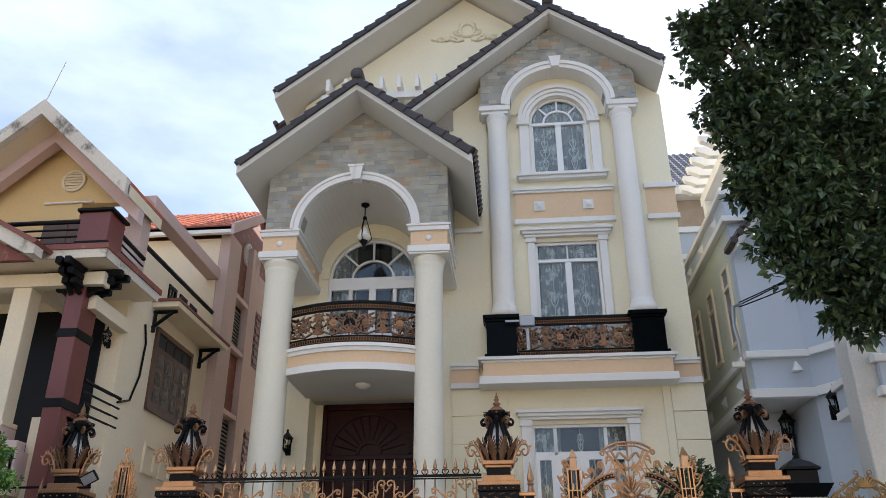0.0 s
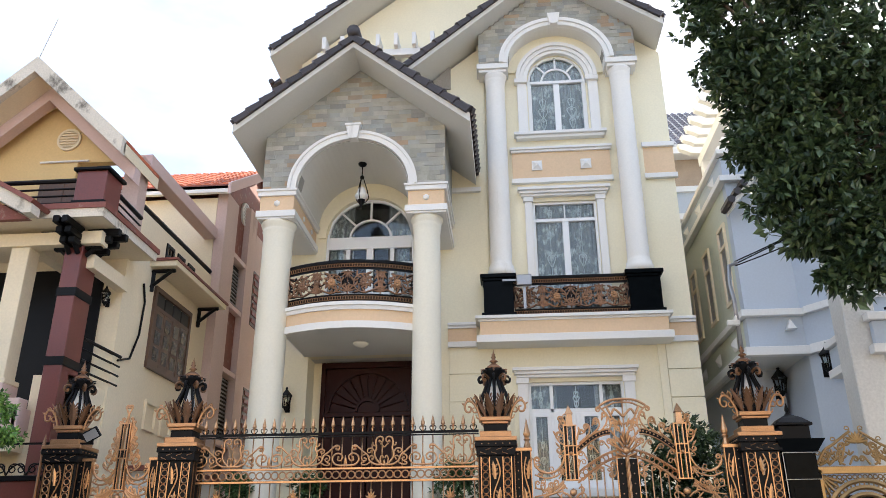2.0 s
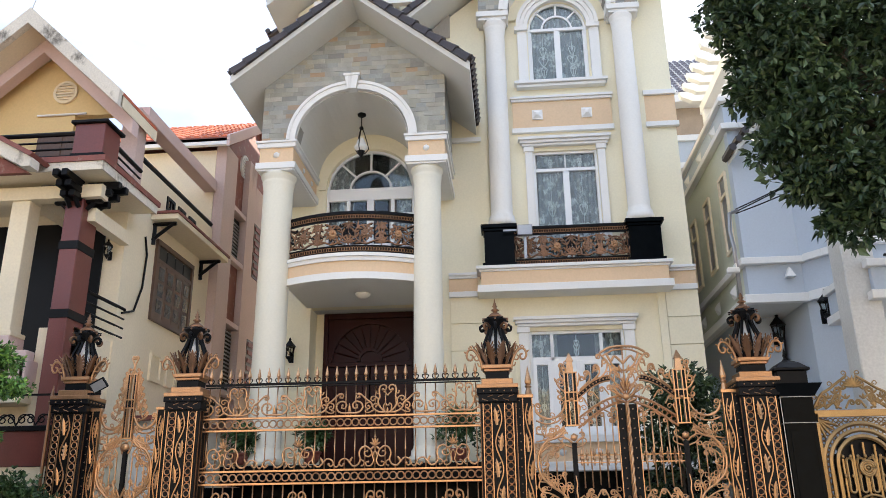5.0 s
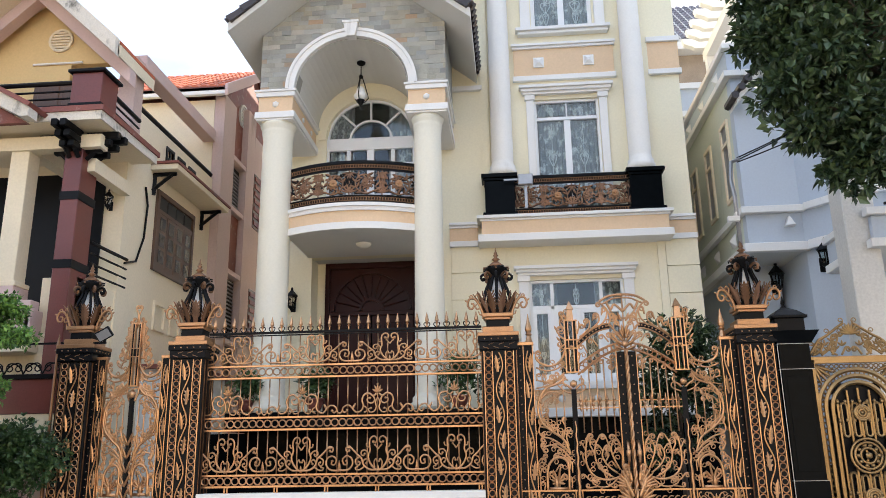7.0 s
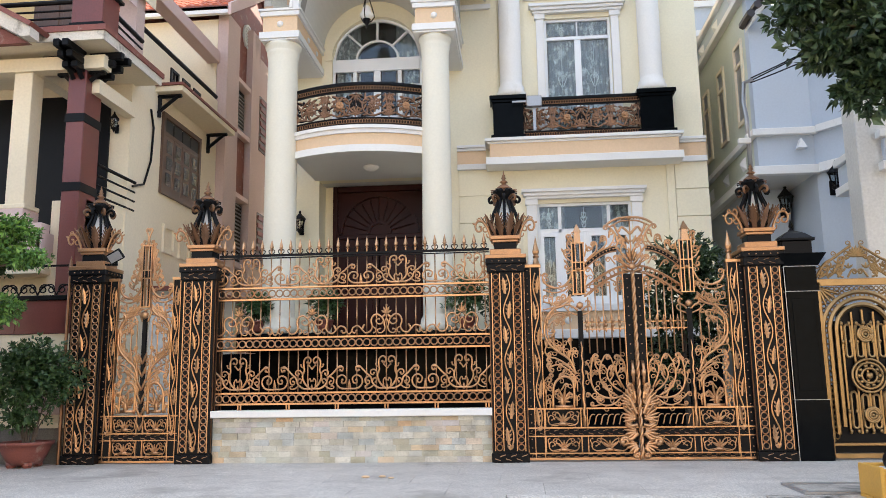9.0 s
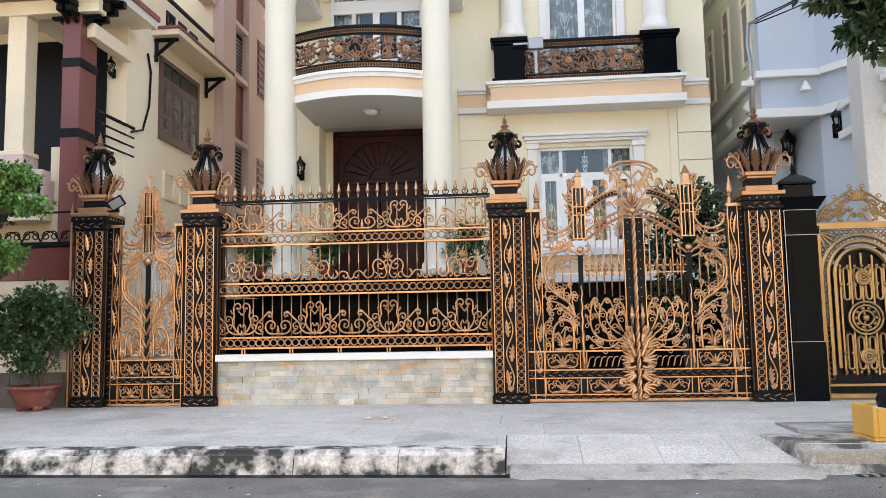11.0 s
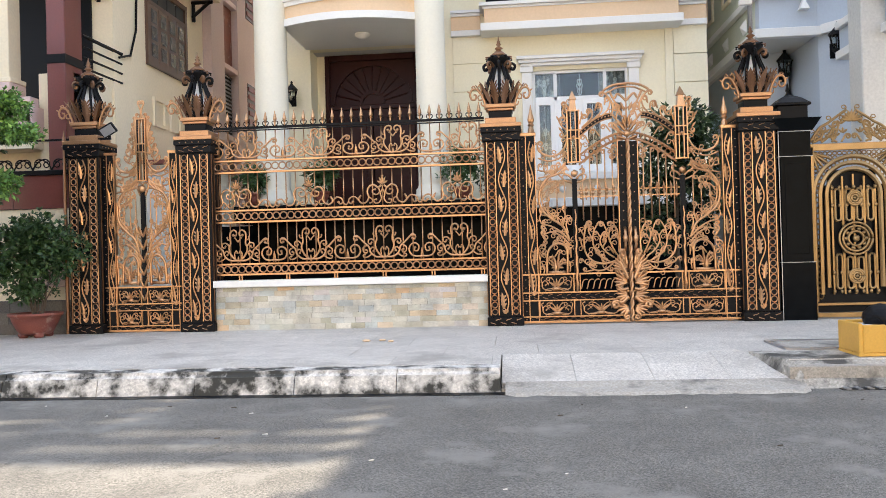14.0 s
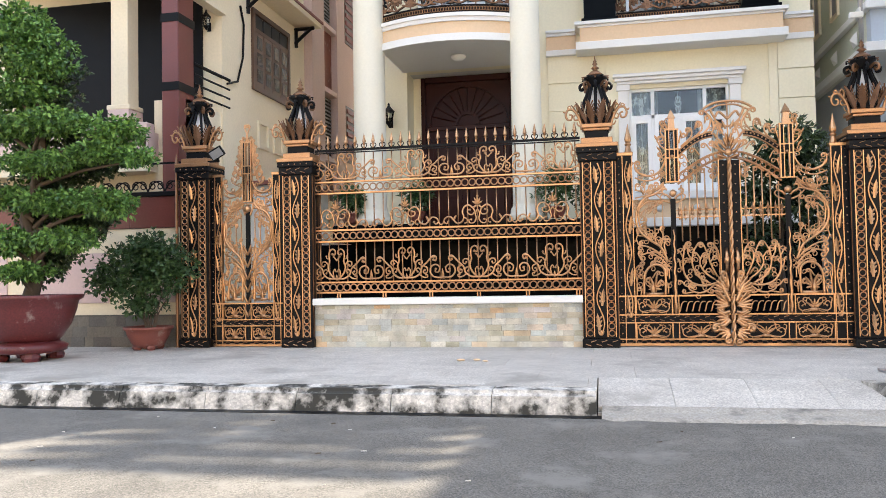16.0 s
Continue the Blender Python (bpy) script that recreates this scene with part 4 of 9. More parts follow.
for a in range(15, 180, 15):
    t = radians(a)
    ray = bm_new()
    tube(ray, [(-3.05 + 0.26 * math.cos(t), 17.30, 4.74 + 0.26 * math.sin(t)), (-3.05 + 0.85 * math.cos(t), 17.30, 4.74 + 0.85 * math.sin(t))], 0.016, 5)
    part("sunburst_ray", ray, DOOR_WOOD, door)
part("sunburst", bm, DOOR_WOOD, door, "carved sunburst over the door")


def leaf_blade(bm, base, way, out, length, width, curl=0.35, n=5):
    """A pointed cast leaf with a raised middle rib."""
    base, way, out = Vector(base), Vector(way).normalized(), Vector(out).normalized()
    side = way.cross(out).normalized()
    rows = []
    for i in range(n + 1):
        f = i / n
        c = base + way * (length * f) + out * (curl * length * f * f)
        w = width * (0.45 + 1.1 * f) * (1 - f ** 2.2) + 0.001
        rows.append([bm.verts.new(c - side * w), bm.verts.new(c + out * (0.35 * w + 0.004)), bm.verts.new(c + side * w), bm.verts.new(c - out * 0.012)])
    for a, b in zip(rows, rows[1:]):
        for j in range(4):
            bm.faces.new((a[j], b[j], b[(j + 1) % 4], a[(j + 1) % 4]))
    bm.faces.new(rows[0]), bm.faces.new(rows[-1][::-1])


def spline(pts, n=4):
    """Smooth line through (x, z) points."""
    pts = [pts[0]] + list(pts) + [pts[-1]]
    out = []
    for p0, p1, p2, p3 in zip(pts, pts[1:], pts[2:], pts[3:]):
        for i in range(n):
            t = i / n
            out.append(tuple(0.5 * (2 * p1[k] + (p2[k] - p0[k]) * t + (2 * p0[k] - 5 * p1[k] + 4 * p2[k] - p3[k]) * t * t + (3 * p1[k] - p0[k] - 3 * p2[k] + p3[k]) * t ** 3) for k in (0, 1)))
    return out + [pts[-1]]


def balustrade(root, line, z0, z1):
    """Ornate iron railing along line (points x, y), bronze scrolls between ring bands."""
    h = z1 - z0
    rails = ((z0, 0.035), (z0 + 0.15, 0.02), (z1 - 0.20, 0.02), (z1 - 0.05, 0.05))
    frame_bm = bm_new()
    for z, t in rails:
        for (xa, ya), (xb, yb) in zip(line, line[1:]):
            hexa(frame_bm, [(xa, ya - 0.02, z), (xb, yb - 0.02, z), (xb, yb + 0.02, z), (xa, ya + 0.02, z)], [(xa, ya - 0.02, z + t), (xb, yb - 0.02, z + t), (xb, yb + 0.02, z + t), (xa, ya + 0.02, z + t)])
    bmesh.ops.remove_doubles(frame_bm, verts=frame_bm.verts, dist=1e-4)
    part("rail_frame", frame_bm, BLACK, root, "black iron rails")
    x_at = lambda f: line[0][0] + (line[-1][0] - line[0][0]) * f

    def y_at(x):
        for (xa, ya), (xb, yb) in zip(line, line[1:]):
            if xa <= x <= xb:
                return ya + (yb - ya) * (x - xa) / (xb - xa)
        return line[-1][1]

    width = line[-1][0] - line[0][0]
    for zc in (z0 + 0.0925, z1 - 0.115):
        bm = bm_new()
        n = int(width / 0.052)
        for i in range(n):
            x = x_at((i + 0.5) / n)
            y = y_at(x) - 0.012
            tube(bm, [(x + 0.028 * math.cos(a), y, zc + 0.040 * math.sin(a)) for a in fine(0, 2 * math.pi, 8)], 0.0075, 4)
        tagged(part("ring_band", bm, COPPER, root, "band of small interlaced gilt rings"), kind="stuff")
    for zc in (z0 + 0.0925, z1 - 0.115):
        for (xa, ya), (xb, yb) in zip(line, line[1:]):
            bm = bm_new()
            hexa(bm, [(xa, ya + 0.006, zc - 0.06), (xb, yb + 0.006, zc - 0.06), (xb, yb + 0.014, zc - 0.06), (xa, ya + 0.014, zc - 0.06)], [(xa, ya + 0.006, zc + 0.06), (xb, yb + 0.006, zc + 0.06), (xb, yb + 0.014, zc + 0.06), (xa, ya + 0.014, zc + 0.06)])
            part("band_plate", bm, BLACK, root)
    za, hh = z0 + 0.17, h - 0.37
    zm = za + hh / 2
    rad = hh * 0.47
    count = max(4, 2 * round(width / (4.3 * rad)))
    pitch = width / count
    rnd = random.Random(count)
    for i in range(count):
        xm = line[0][0] + pitch * (i + 0.5)
        s = 1 if i % 2 else -1
        for mat, name, shift, wide in ((BLACK, "scroll_backing", 0.008, 1.5), (WORN_BRONZE, "acanthus_scroll", -0.010, 1.15), (BLACK, "counter_scroll", 0.0, 1.2)):
            bm = bm_new()
            coil = []
            for n in range(30):
                f = n / 29
                a = math.pi * (1.15 + 0.12) - s * 0.0 + 2 * math.pi * 1.35 * f
                rr = rad * (1.0 - 0.72 * f)
                coil.append((xm + s * rr * math.cos(a), zm + rr * math.sin(a)) if name != "counter_scroll" else (xm + s * (pitch * 0.5 + rr * 0.45 * math.cos(a)), zm - rr * 0.9 * math.sin(a)))
            lead = [(xm - s * pitch * 0.62, za + hh * 0.95), (xm - s * pitch * 0.56, za + hh * 0.55), (xm - s * pitch * 0.50, za + hh * 0.25)]
            q = spline(lead, 4)[:-1] + coil[2:]
            clampx = lambda x: min(max(x, line[0][0]), line[-1][0])
            tube(bm, [(clampx(x), y_at(clampx(x)) + shift, min(max(z, za), za + hh)) for x, z in q], 0.015 * wide, 5, 0.7)
            for n in range(2, len(q) - 3, 2):
                (x0, zz0), (x1, zz1) = q[n], q[n + 1]
                way = Vector((x1 - x0, 0, zz1 - zz0)).normalized()
                nor = Vector((-way.z, 0, way.x))
                for t in (1, -1):
                    tip = way * 0.8 + nor * t * rnd.uniform(0.7, 1.2)
                    L = (0.125 if n < 22 else 0.07) * rnd.uniform(0.75, 1.2)
                    if za - 0.01 < zz0 + tip.z * L < za + hh + 0.01 and line[0][0] < x0 + tip.x * L < line[-1][0]:
                        leaf_blade(bm, (x0, y_at(x0) + shift, zz0), tip, (0, -1, 0), L, 0.023 * wide, 0.1, 3)
            part(name, bm, mat, root, "leafy cast iron scroll")
        bm = bm_new()
        for j in range(7):
            t = 2 * math.pi * j / 7
            ball(bm, (xm + 0.05 * math.cos(t), y_at(xm) - 0.03, zm + 0.05 * math.sin(t)), 0.034, 1, 0.5, 1)
        ball(bm, (xm, y_at(xm) - 0.045, zm), 0.03)
        part("rosette", bm, COPPER if i % 2 else WORN_BRONZE, root, "cast iron rose")
    for i in range(count + 1):
        xm = line[0][0] + pitch * i
        xm = min(max(xm, line[0][0] + 0.02), line[-1][0] - 0.02)
        bm = bm_new()
        for a in (-75, -45, -15, 15, 45, 75):
            t = radians(a)
            leaf_blade(bm, (xm, y_at(xm) - 0.006, za + hh * 0.10), (math.sin(t), 0, math.cos(t)), (0, -1, 0), hh * 0.36, 0.024, 0.15, 4)
            leaf_blade(bm, (xm, y_at(xm) - 0.006, za + hh * 0.92), (math.sin(t), 0, -math.cos(t)), (0, -1, 0), hh * 0.30, 0.020, 0.15, 4)
        tube(bm, [(xm, y_at(xm), za), (xm, y_at(xm), za + hh)], 0.014, 5)
        part("leaf_fan", bm, WORN_BRONZE, root, "cast fan of leaves")


rail1 = thing("balcony_railing", "bowed black iron balcony railing with bronze scrollwork", "railing", at=(AX, 14.7, 6.37))
balustrade(rail1, [(x, bow(x, 0.02) + 0.06) for x in fine(bx0 + 0.02, bx1 - 0.02, 20)], 6.38, 7.27)
rail2 = thing("balcony_railing", "straight black iron balcony railing with bronze scrollwork", "railing", at=(1.45, 16.3, 6.48))
balustrade(rail2, [(0.24, 16.35), (2.66, 16.35)], 6.49, 7.40)

# hanging lantern under the vault, wall lantern by the door, floodlight on the ledge
lamp = thing("hanging_lantern", "dark bronze hanging lantern with pale glass shade", "lamp", at=(-3.04, 15.7, 10.0))
bm = bm_new()
tube(bm, [(-3.04, 15.7, 10.02), (-3.04, 15.7, 9.66)], 0.012, 6)
part("chain", bm, BLACK, lamp)
part("ceiling_rose", lathe(bm_new(), [(0.10, 10.0), (0.09, 9.96), (0.03, 9.92)], -3.04, 15.7, 14), BLACK, lamp, smooth=True)
part("cap", lathe(bm_new(), [(0.02, 9.70), (0.05, 9.66), (0.04, 9.62)], -3.04, 15.7, 12), BLACK, lamp, smooth=True)
for i in range(3):
    a = 2 * math.pi * i / 3 + 0.4
    o = Vector((math.cos(a), math.sin(a), 0))
    bm = bm_new()
    tube(bm, [Vector((-3.04, 15.7, 9.64)) + o * 0.03, Vector((-3.04, 15.7, 9.36)) + o * 0.12, Vector((-3.04, 15.7, 9.16)) + o * 0.17, Vector((-3.04, 15.7, 9.06)) + o * 0.10, Vector((-3.04, 15.7, 9.0))], 0.011, 5)
    part("arm", bm, BLACK, lamp)
part("shade", lathe(bm_new(), [(0.05, 9.40), (0.08, 9.36), (0.11, 9.26), (0.15, 9.20), (0.15, 9.17), (0.11, 9.13), (0.07, 9.08)], -3.04, 15.7, 18), CURTAIN, lamp, "ribbed pale glass shade", True)
part("bowl", lathe(bm_new(), [(0.09, 9.09), (0.06, 9.02), (0.02, 8.95), (0.03, 8.91), (0.005, 8.86)], -3.04, 15.7, 14), BLACK, lamp, smooth=True)


def wall_lantern(x, y, z, k=1.0):
    root = thing("wall_lantern", "black iron wall lantern with seeded glass", "lamp", "wall lanterns", at=(x, y, z))
    part("back_plate", boxes((x - 0.05 * k, x + 0.05 * k, y - 0.02, y, z - 0.10 * k, z + 0.12 * k), bev=0.006), BLACK, root)
    bm = bm_new()
    tube(bm, [(x, y - 0.02, z), (x, y - 0.10 * k, z + 0.03 * k), (x, y - 0.16 * k, z - 0.02 * k)], 0.013 * k, 6)
    part("arm", bm, BLACK, root)
    yc = y - 0.16 * k
    part("roof_cap", lathe(bm_new(), [(0.13 * k, z + 0.20 * k), (0.12 * k, z + 0.22 * k), (0.05 * k, z + 0.30 * k), (0.02 * k, z + 0.34 * k), (0.03 * k, z + 0.36 * k), (0.004, z + 0.40 * k)], x, yc, 6), BLACK, root)
    part("glass", lathe(bm_new(), [(0.06 * k, z - 0.02 * k), (0.10 * k, z + 0.20 * k)], x, yc, 6), GLASS, root, "seeded glass body")
    for i in range(6):
        a = 2 * math.pi * i / 6
        o = Vector((math.cos(a), math.sin(a), 0))
        bm = bm_new()
        tube(bm, [Vector((x, yc, z - 0.03 * k)) + o * 0.065 * k, Vector((x, yc, z + 0.20 * k)) + o * 0.105 * k], 0.008 * k, 4)
        part("rib", bm, BLACK, root)
    part("foot", lathe(bm_new(), [(0.004, z - 0.12 * k), (0.03 * k, z - 0.07 * k), (0.07 * k, z - 0.02 * k), (0.07 * k, z)], x, yc, 8), BLACK, root)
    return root


wall_lantern(-4.66, YW, 4.74, 1.05)
flood = thing("floodlight", "small grey floodlight fixed beside the pedestal", "lamp", at=(0.36, 16.12, 7.0))
part("housing", boxes((0.30, 0.62, 16.02, 16.14, 7.10, 7.34), bev=0.015), METAL, flood)
part("bracket", boxes((0.43, 0.49, 16.10, 16.16, 6.60, 7.12), (0.0, 0.30, 16.08, 16.11, 7.22, 7.26)), METAL, flood)
fit = thing("ceiling_light", "round white ceiling light under the balcony", "lamp", at=(AX, 15.8, 5.83))
part("dome", lathe(bm_new(), [(0.16, 5.84), (0.15, 5.80), (0.08, 5.75), (0.01, 5.735)], AX + 0.1, 15.7, 18), WHITE, fit, smooth=True)


# ---- fence pillars ----
def ring_mesh(bm, r=0.043, t=0.0085, n=12, m=4):
    rows = [[bm.verts.new(((r + t * math.cos(2 * math.pi * j / m)) * math.cos(2 * math.pi * i / n), t * math.sin(2 * math.pi * j / m), (r + t * math.cos(2 * math.pi * j / m)) * math.sin(2 * math.pi * i / n))) for j in range(m)] for i in range(n)]
    for i in range(n):
        for j in range(m):
            bm.faces.new((rows[i][j], rows[(i + 1) % n][j], rows[(i + 1) % n][(j + 1) % m], rows[i][(j + 1) % m]))
    return bm


def vine_strip(bm, x, y, z0, z1, amp=0.045, r=0.010, waves=6, leaf=0.055):
    """A rod winding up a strip, with leaves in its bends."""
    n = waves * 8
    tube(bm, [(x + amp * math.sin(waves * math.pi * i / n), y, z0 + (z1 - z0) * i / n) for i in range(n + 1)], r * 1.15, 6)
    for k in range(waves):
        z = z0 + (z1 - z0) * (k + 0.5) / waves
        s = 1 if k % 2 else -1
        step = (z1 - z0) / waves
        leaf_blade(bm, (x + s * amp * 0.45, y - 0.004, z - step * 0.30), (s * 0.10, 0, 1), (0, -1, 0), step * 0.70, leaf * 0.62, 0.12, 5)
        for dz in (-0.18, 0.0, 0.16):          # lobes
            leaf_blade(bm, (x + s * amp * 0.5, y - 0.004, z + step * dz), (s * 0.9, 0, 0.8), (0, -1, 0), leaf * 1.1, leaf * 0.30, 0.1, 3)
            leaf_blade(bm, (x + s * amp * 0.4, y - 0.004, z + step * dz), (-s * 0.8, 0, 0.9), (0, -1, 0), leaf * 1.1, leaf * 0.30, 0.1, 3)
    for s in (-1, 0, 1):          # fan at the foot
        leaf_blade(bm, (x, y, z0), (s * 0.7, 0, 1), (0, -1, 0), 0.08, 0.022, 0.1, 3)


def frieze_curls(bm, x0, x1, y, z, h, count, r=0.007):
    w = (x1 - x0) / count
    for i in range(count):
        c, s = x0 + w * (i + 0.5), 1 if i % 2 else -1
        q = flow(c - w * 0.42, z + s * h * 0.15, 30 * s, (w * 0.6, -s * 3 / h * 0.15, -s * 6 / h * 0.15), (w * 0.5, s * 0.5 / h, s * 1.6 / h), n=5)
        tube(bm, [(px, y, pz) for px, pz in q], r, 4, 0.6)


ring_first = {}


def put_ring(root, x, y, z, turn=0.0, mat=None, scale=1.0):
    mat = mat or GOLD
    m = Matrix.Translation((x, y, z)) @ Matrix.Rotation(turn, 4, "Z") @ Matrix.Diagonal((scale, 1, scale, 1))
    if mat not in ring_first:
        bm = ring_mesh(bm_new())
        ob = part("ring", bm, mat, root)
        ring_first[mat] = ob
        ob.matrix_basis = Matrix.Translation(-root.location) @ m
        return
    again("ring", ring_first[mat], root, m)


def lantern(root, xc, yc, z, brackets=(-1, 1)):
    part("lantern_glass", lathe(bm_new(), [(0.06, z + 0.03), (0.10, z + 0.12), (0.105, z + 0.25), (0.07, z + 0.42), (0.05, z + 0.58)], xc, yc, 12), CURTAIN, root, "pale frosted lantern glass", True)
    part("lantern_seat", lathe(bm_new(), [(0.15, z - 0.01), (0.17, z + 0.02), (0.17, z + 0.05), (0.10, z + 0.07)], xc, yc, 16), BLACK, root, smooth=True)
    for i in range(10):
        a = 2 * math.pi * (i + 0.5) / 10
        o = Vector((math.cos(a), math.sin(a), 0))
        bm = bm_new()
        tube(bm, [Vector((xc, yc, z)) + o * rr + Vector((0, 0, zz)) for rr, zz in ((0.15, 0.04), (0.20, 0.11), (0.215, 0.21), (0.185, 0.34), (0.125, 0.48), (0.085, 0.60))], 0.024, 6)
        part("lantern_rib", bm, BLACK, root)
        bm = bm_new()
        a += math.pi / 10
        o = Vector((math.cos(a), math.sin(a), 0))
        leaf_blade(bm, Vector((xc, yc, z - 0.01)) + o * 0.165, (o.x * 0.42, o.y * 0.42, 1), o, 0.37, 0.056, 0.16, 7)
        for f in (0.22, 0.36, 0.50, 0.64, 0.78):          # feathered sides of the leaf
            for s in (1, -1):
                sd = Vector((-o.y, o.x, 0)) * s
                leaf_blade(bm, Vector((xc, yc, z - 0.01 + 0.35 * f)) + o * (0.178 + 0.10 * f + 0.05 * f * f) + sd * 0.022, sd * 0.8 + Vector((0, 0, 1.4)) + o * 0.1, o, 0.10 - 0.03 * f, 0.016, 0.18, 3)
        part("acanthus_leaf", bm, WORN_BRONZE if i % 2 else BRONZE, root, smooth=False)
    prof = [(0.085, z + 0.58), (0.10, z + 0.60), (0.10, z + 0.63), (0.175, z + 0.69), (0.175, z + 0.71), (0.10, z + 0.76), (0.05, z + 0.80)]
    part("crown", lathe(bm_new(), prof, xc, yc, 20), BLACK, root, smooth=True)
    for i in range(8):
        a = 2 * math.pi * i / 8
        o = Vector((math.cos(a), math.sin(a), 0))
        bm = bm_new()
        q = [(a_, b_) for a_, b_ in spline(((0.08, 0.55), (0.12, 0.60), (0.185, 0.635), (0.235, 0.60), (0.22, 0.545), (0.18, 0.55), (0.19, 0.58)), 3)]
        tube(bm, [Vector((xc, yc, z)) + o * px + Vector((0, 0, pz)) for px, pz in q], 0.022, 5)
        part("crown_hook", bm, BRONZE if i % 2 else BLACK, root)
    for i in range(10):          # turned-up rim of the cap
        a = 2 * math.pi * (i + 0.5) / 10
        o = Vector((math.cos(a), math.sin(a), 0))
        bm = bm_new()
        leaf_blade(bm, Vector((xc, yc, z + 0.745)) + o * 0.07, (o.x, o.y, -0.42), (o.x * 0.4, o.y * 0.4, 1), 0.14, 0.046, 0.25, 5)
        ball(bm, Vector((xc, yc, z + 0.695)) + o * 0.195, 0.017)
        part("cap_leaf", bm, WORN_BRONZE if i % 2 else BLACK, root)
    prof = [(0.13, z + 0.745), (0.11, z + 0.775), (0.06, z + 0.815), (0.035, z + 0.83), (0.035, z + 0.845), (0.065, z + 0.862), (0.04, z + 0.885), (0.022, z + 0.90), (0.042, z + 0.925), (0.02, z + 0.95), (0.03, z + 0.965), (0.014, z + 0.985), (0.003, z + 1.05)]
    part("finial", lathe(bm_new(), prof, xc, yc, 14), BRONZE, root, smooth=True)
    for s in brackets:
        bm = bm_new()
        for rr, pts in ((0.018, ((0.20, -0.06), (0.215, 0.02), (0.255, 0.10), (0.315, 0.165), (0.385, 0.17), (0.42, 0.115), (0.395, 0.06), (0.345, 0.06), (0.335, 0.105), (0.37, 0.115))), (0.012, ((0.235, 0.06), (0.29, 0.05), (0.31, 0.085), (0.285, 0.105))), (0.012, ((0.27, 0.12), (0.255, 0.18), (0.285, 0.215), (0.31, 0.19))), (0.011, ((0.34, 0.17), (0.355, 0.205), (0.385, 0.205))), (0.011, ((0.205, -0.02), (0.25, -0.01), (0.265, 0.025)))):
            tube(bm, [(xc + s * (px * 1.06), yc - 0.10, z + 0.01 + pz * 1.35) for px, pz in spline(pts)], rr * 1.15, 6, 0.65)
        for px, pz, a in ((0.30, 0.14, 0.2), (0.36, 0.165, 0.7), (0.25, 0.08, -0.3), (0.41, 0.13, 1.4)):
            leaf_blade(bm, (xc + s * px * 1.06, yc - 0.10, z + 0.01 + pz * 1.35), (s * a, 0, 0.8), (0, -1, 0), 0.065, 0.018, 0.1, 3)
        part("scroll_bracket", bm, COPPER, root, smooth=True)


def pillar(x0, w=0.50, d=0.46):
    xc, yc = x0 + w / 2, YF + d / 2
    root = thing("gate_pillar", "black and gold cast gate pillar with lantern finial", "pillar", "gate pillars", at=(xc, yc, ZF))

    def slab(name, mat, z0, z1, grow, label=""):
        part(name, boxes((x0 - grow, x0 + w + grow, YF - grow, YF + d + grow, ZF + z0, ZF + z1), bev=0.008), mat, root, label)

    slab("base", BLACK, 0.0, 0.13, 0.02)
    slab("shaft", BLACK, 0.13, 2.74, 0.0)
    slab("frieze", BLACK, 2.74, 2.86, 0.03)
    slab("studded_course", BLACK, 2.86, 2.94, 0.05)
    slab("gold_step", COPPER, 2.94, 3.00, 0.055)
    slab("gold_step", COPPER, 3.00, 3.09, -0.02)
    slab("neck", BLACK, 3.09, 3.20, -0.08)
    slab("gold_step", COPPER, 3.20, 3.24, -0.06)
    slab("gold_step", COPPER, 3.24, 3.30, -0.03)
    bm = bm_new()
    frieze_curls(bm, x0 + 0.02, x0 + w - 0.02, YF - 0.035, ZF + 2.80, 0.09, 6)
    frieze_curls(bm, x0 + 0.02, x0 + w - 0.02, YF - 0.025, ZF + 0.07, 0.09, 6)
    part("frieze_scroll", bm, GOLD, root)
    bm = bm_new()
    for i in range(5):
        ball(bm, (x0 + w * (i + 0.5) / 5, YF - 0.052, ZF + 2.90), 0.012)
        ball(bm, (x0 + w + 0.052, YF + d * (i + 0.5) / 5, ZF + 2.90), 0.012)
        ball(bm, (x0 - 0.052, YF + d * (i + 0.5) / 5, ZF + 2.90), 0.012)
    part("stud_row", bm, GOLD, root, "row of gilt studs")
    z0, z1 = ZF + 0.16, ZF + 2.72
    bm = bm_new()
    for x in (0.035, 0.155, w - 0.155, w - 0.035):
        box(bm, x0 + x - 0.007, x0 + x + 0.007, YF - 0.014, YF, z0, z1)
    part("gilt_fillet", bm, GOLD, root)
    bm = bm_new()
    vine_strip(bm, xc, YF - 0.016, z0 + 0.02, z1 - 0.02, amp=0.05, waves=7)
    part("vine", bm, GOLD, root, "gilt vine relief")
    n = 25
    for i in range(n):
        z = z0 + (z1 - z0) * (i + 0.5) / n
        for x in (x0 + 0.095, x0 + w - 0.095):
            put_ring(root, x, YF - 0.008, z)
    for s, xs in ((-1, x0), (1, x0 + w)):          # flanks
        bm = bm_new()
        for y in (0.05, 0.16, d - 0.16, d - 0.05):
            box(bm, min(xs, xs + s * 0.012), max(xs, xs + s * 0.012), YF + y - 0.007, YF + y + 0.007, z0, z1)
        part("gilt_fillet", bm, BRONZE, root)
    lantern(root, xc, yc, ZF + 3.30)
    return root, xc, yc


for px in (-6.90, -5.12, -0.42, 3.27):
    pillar(px)

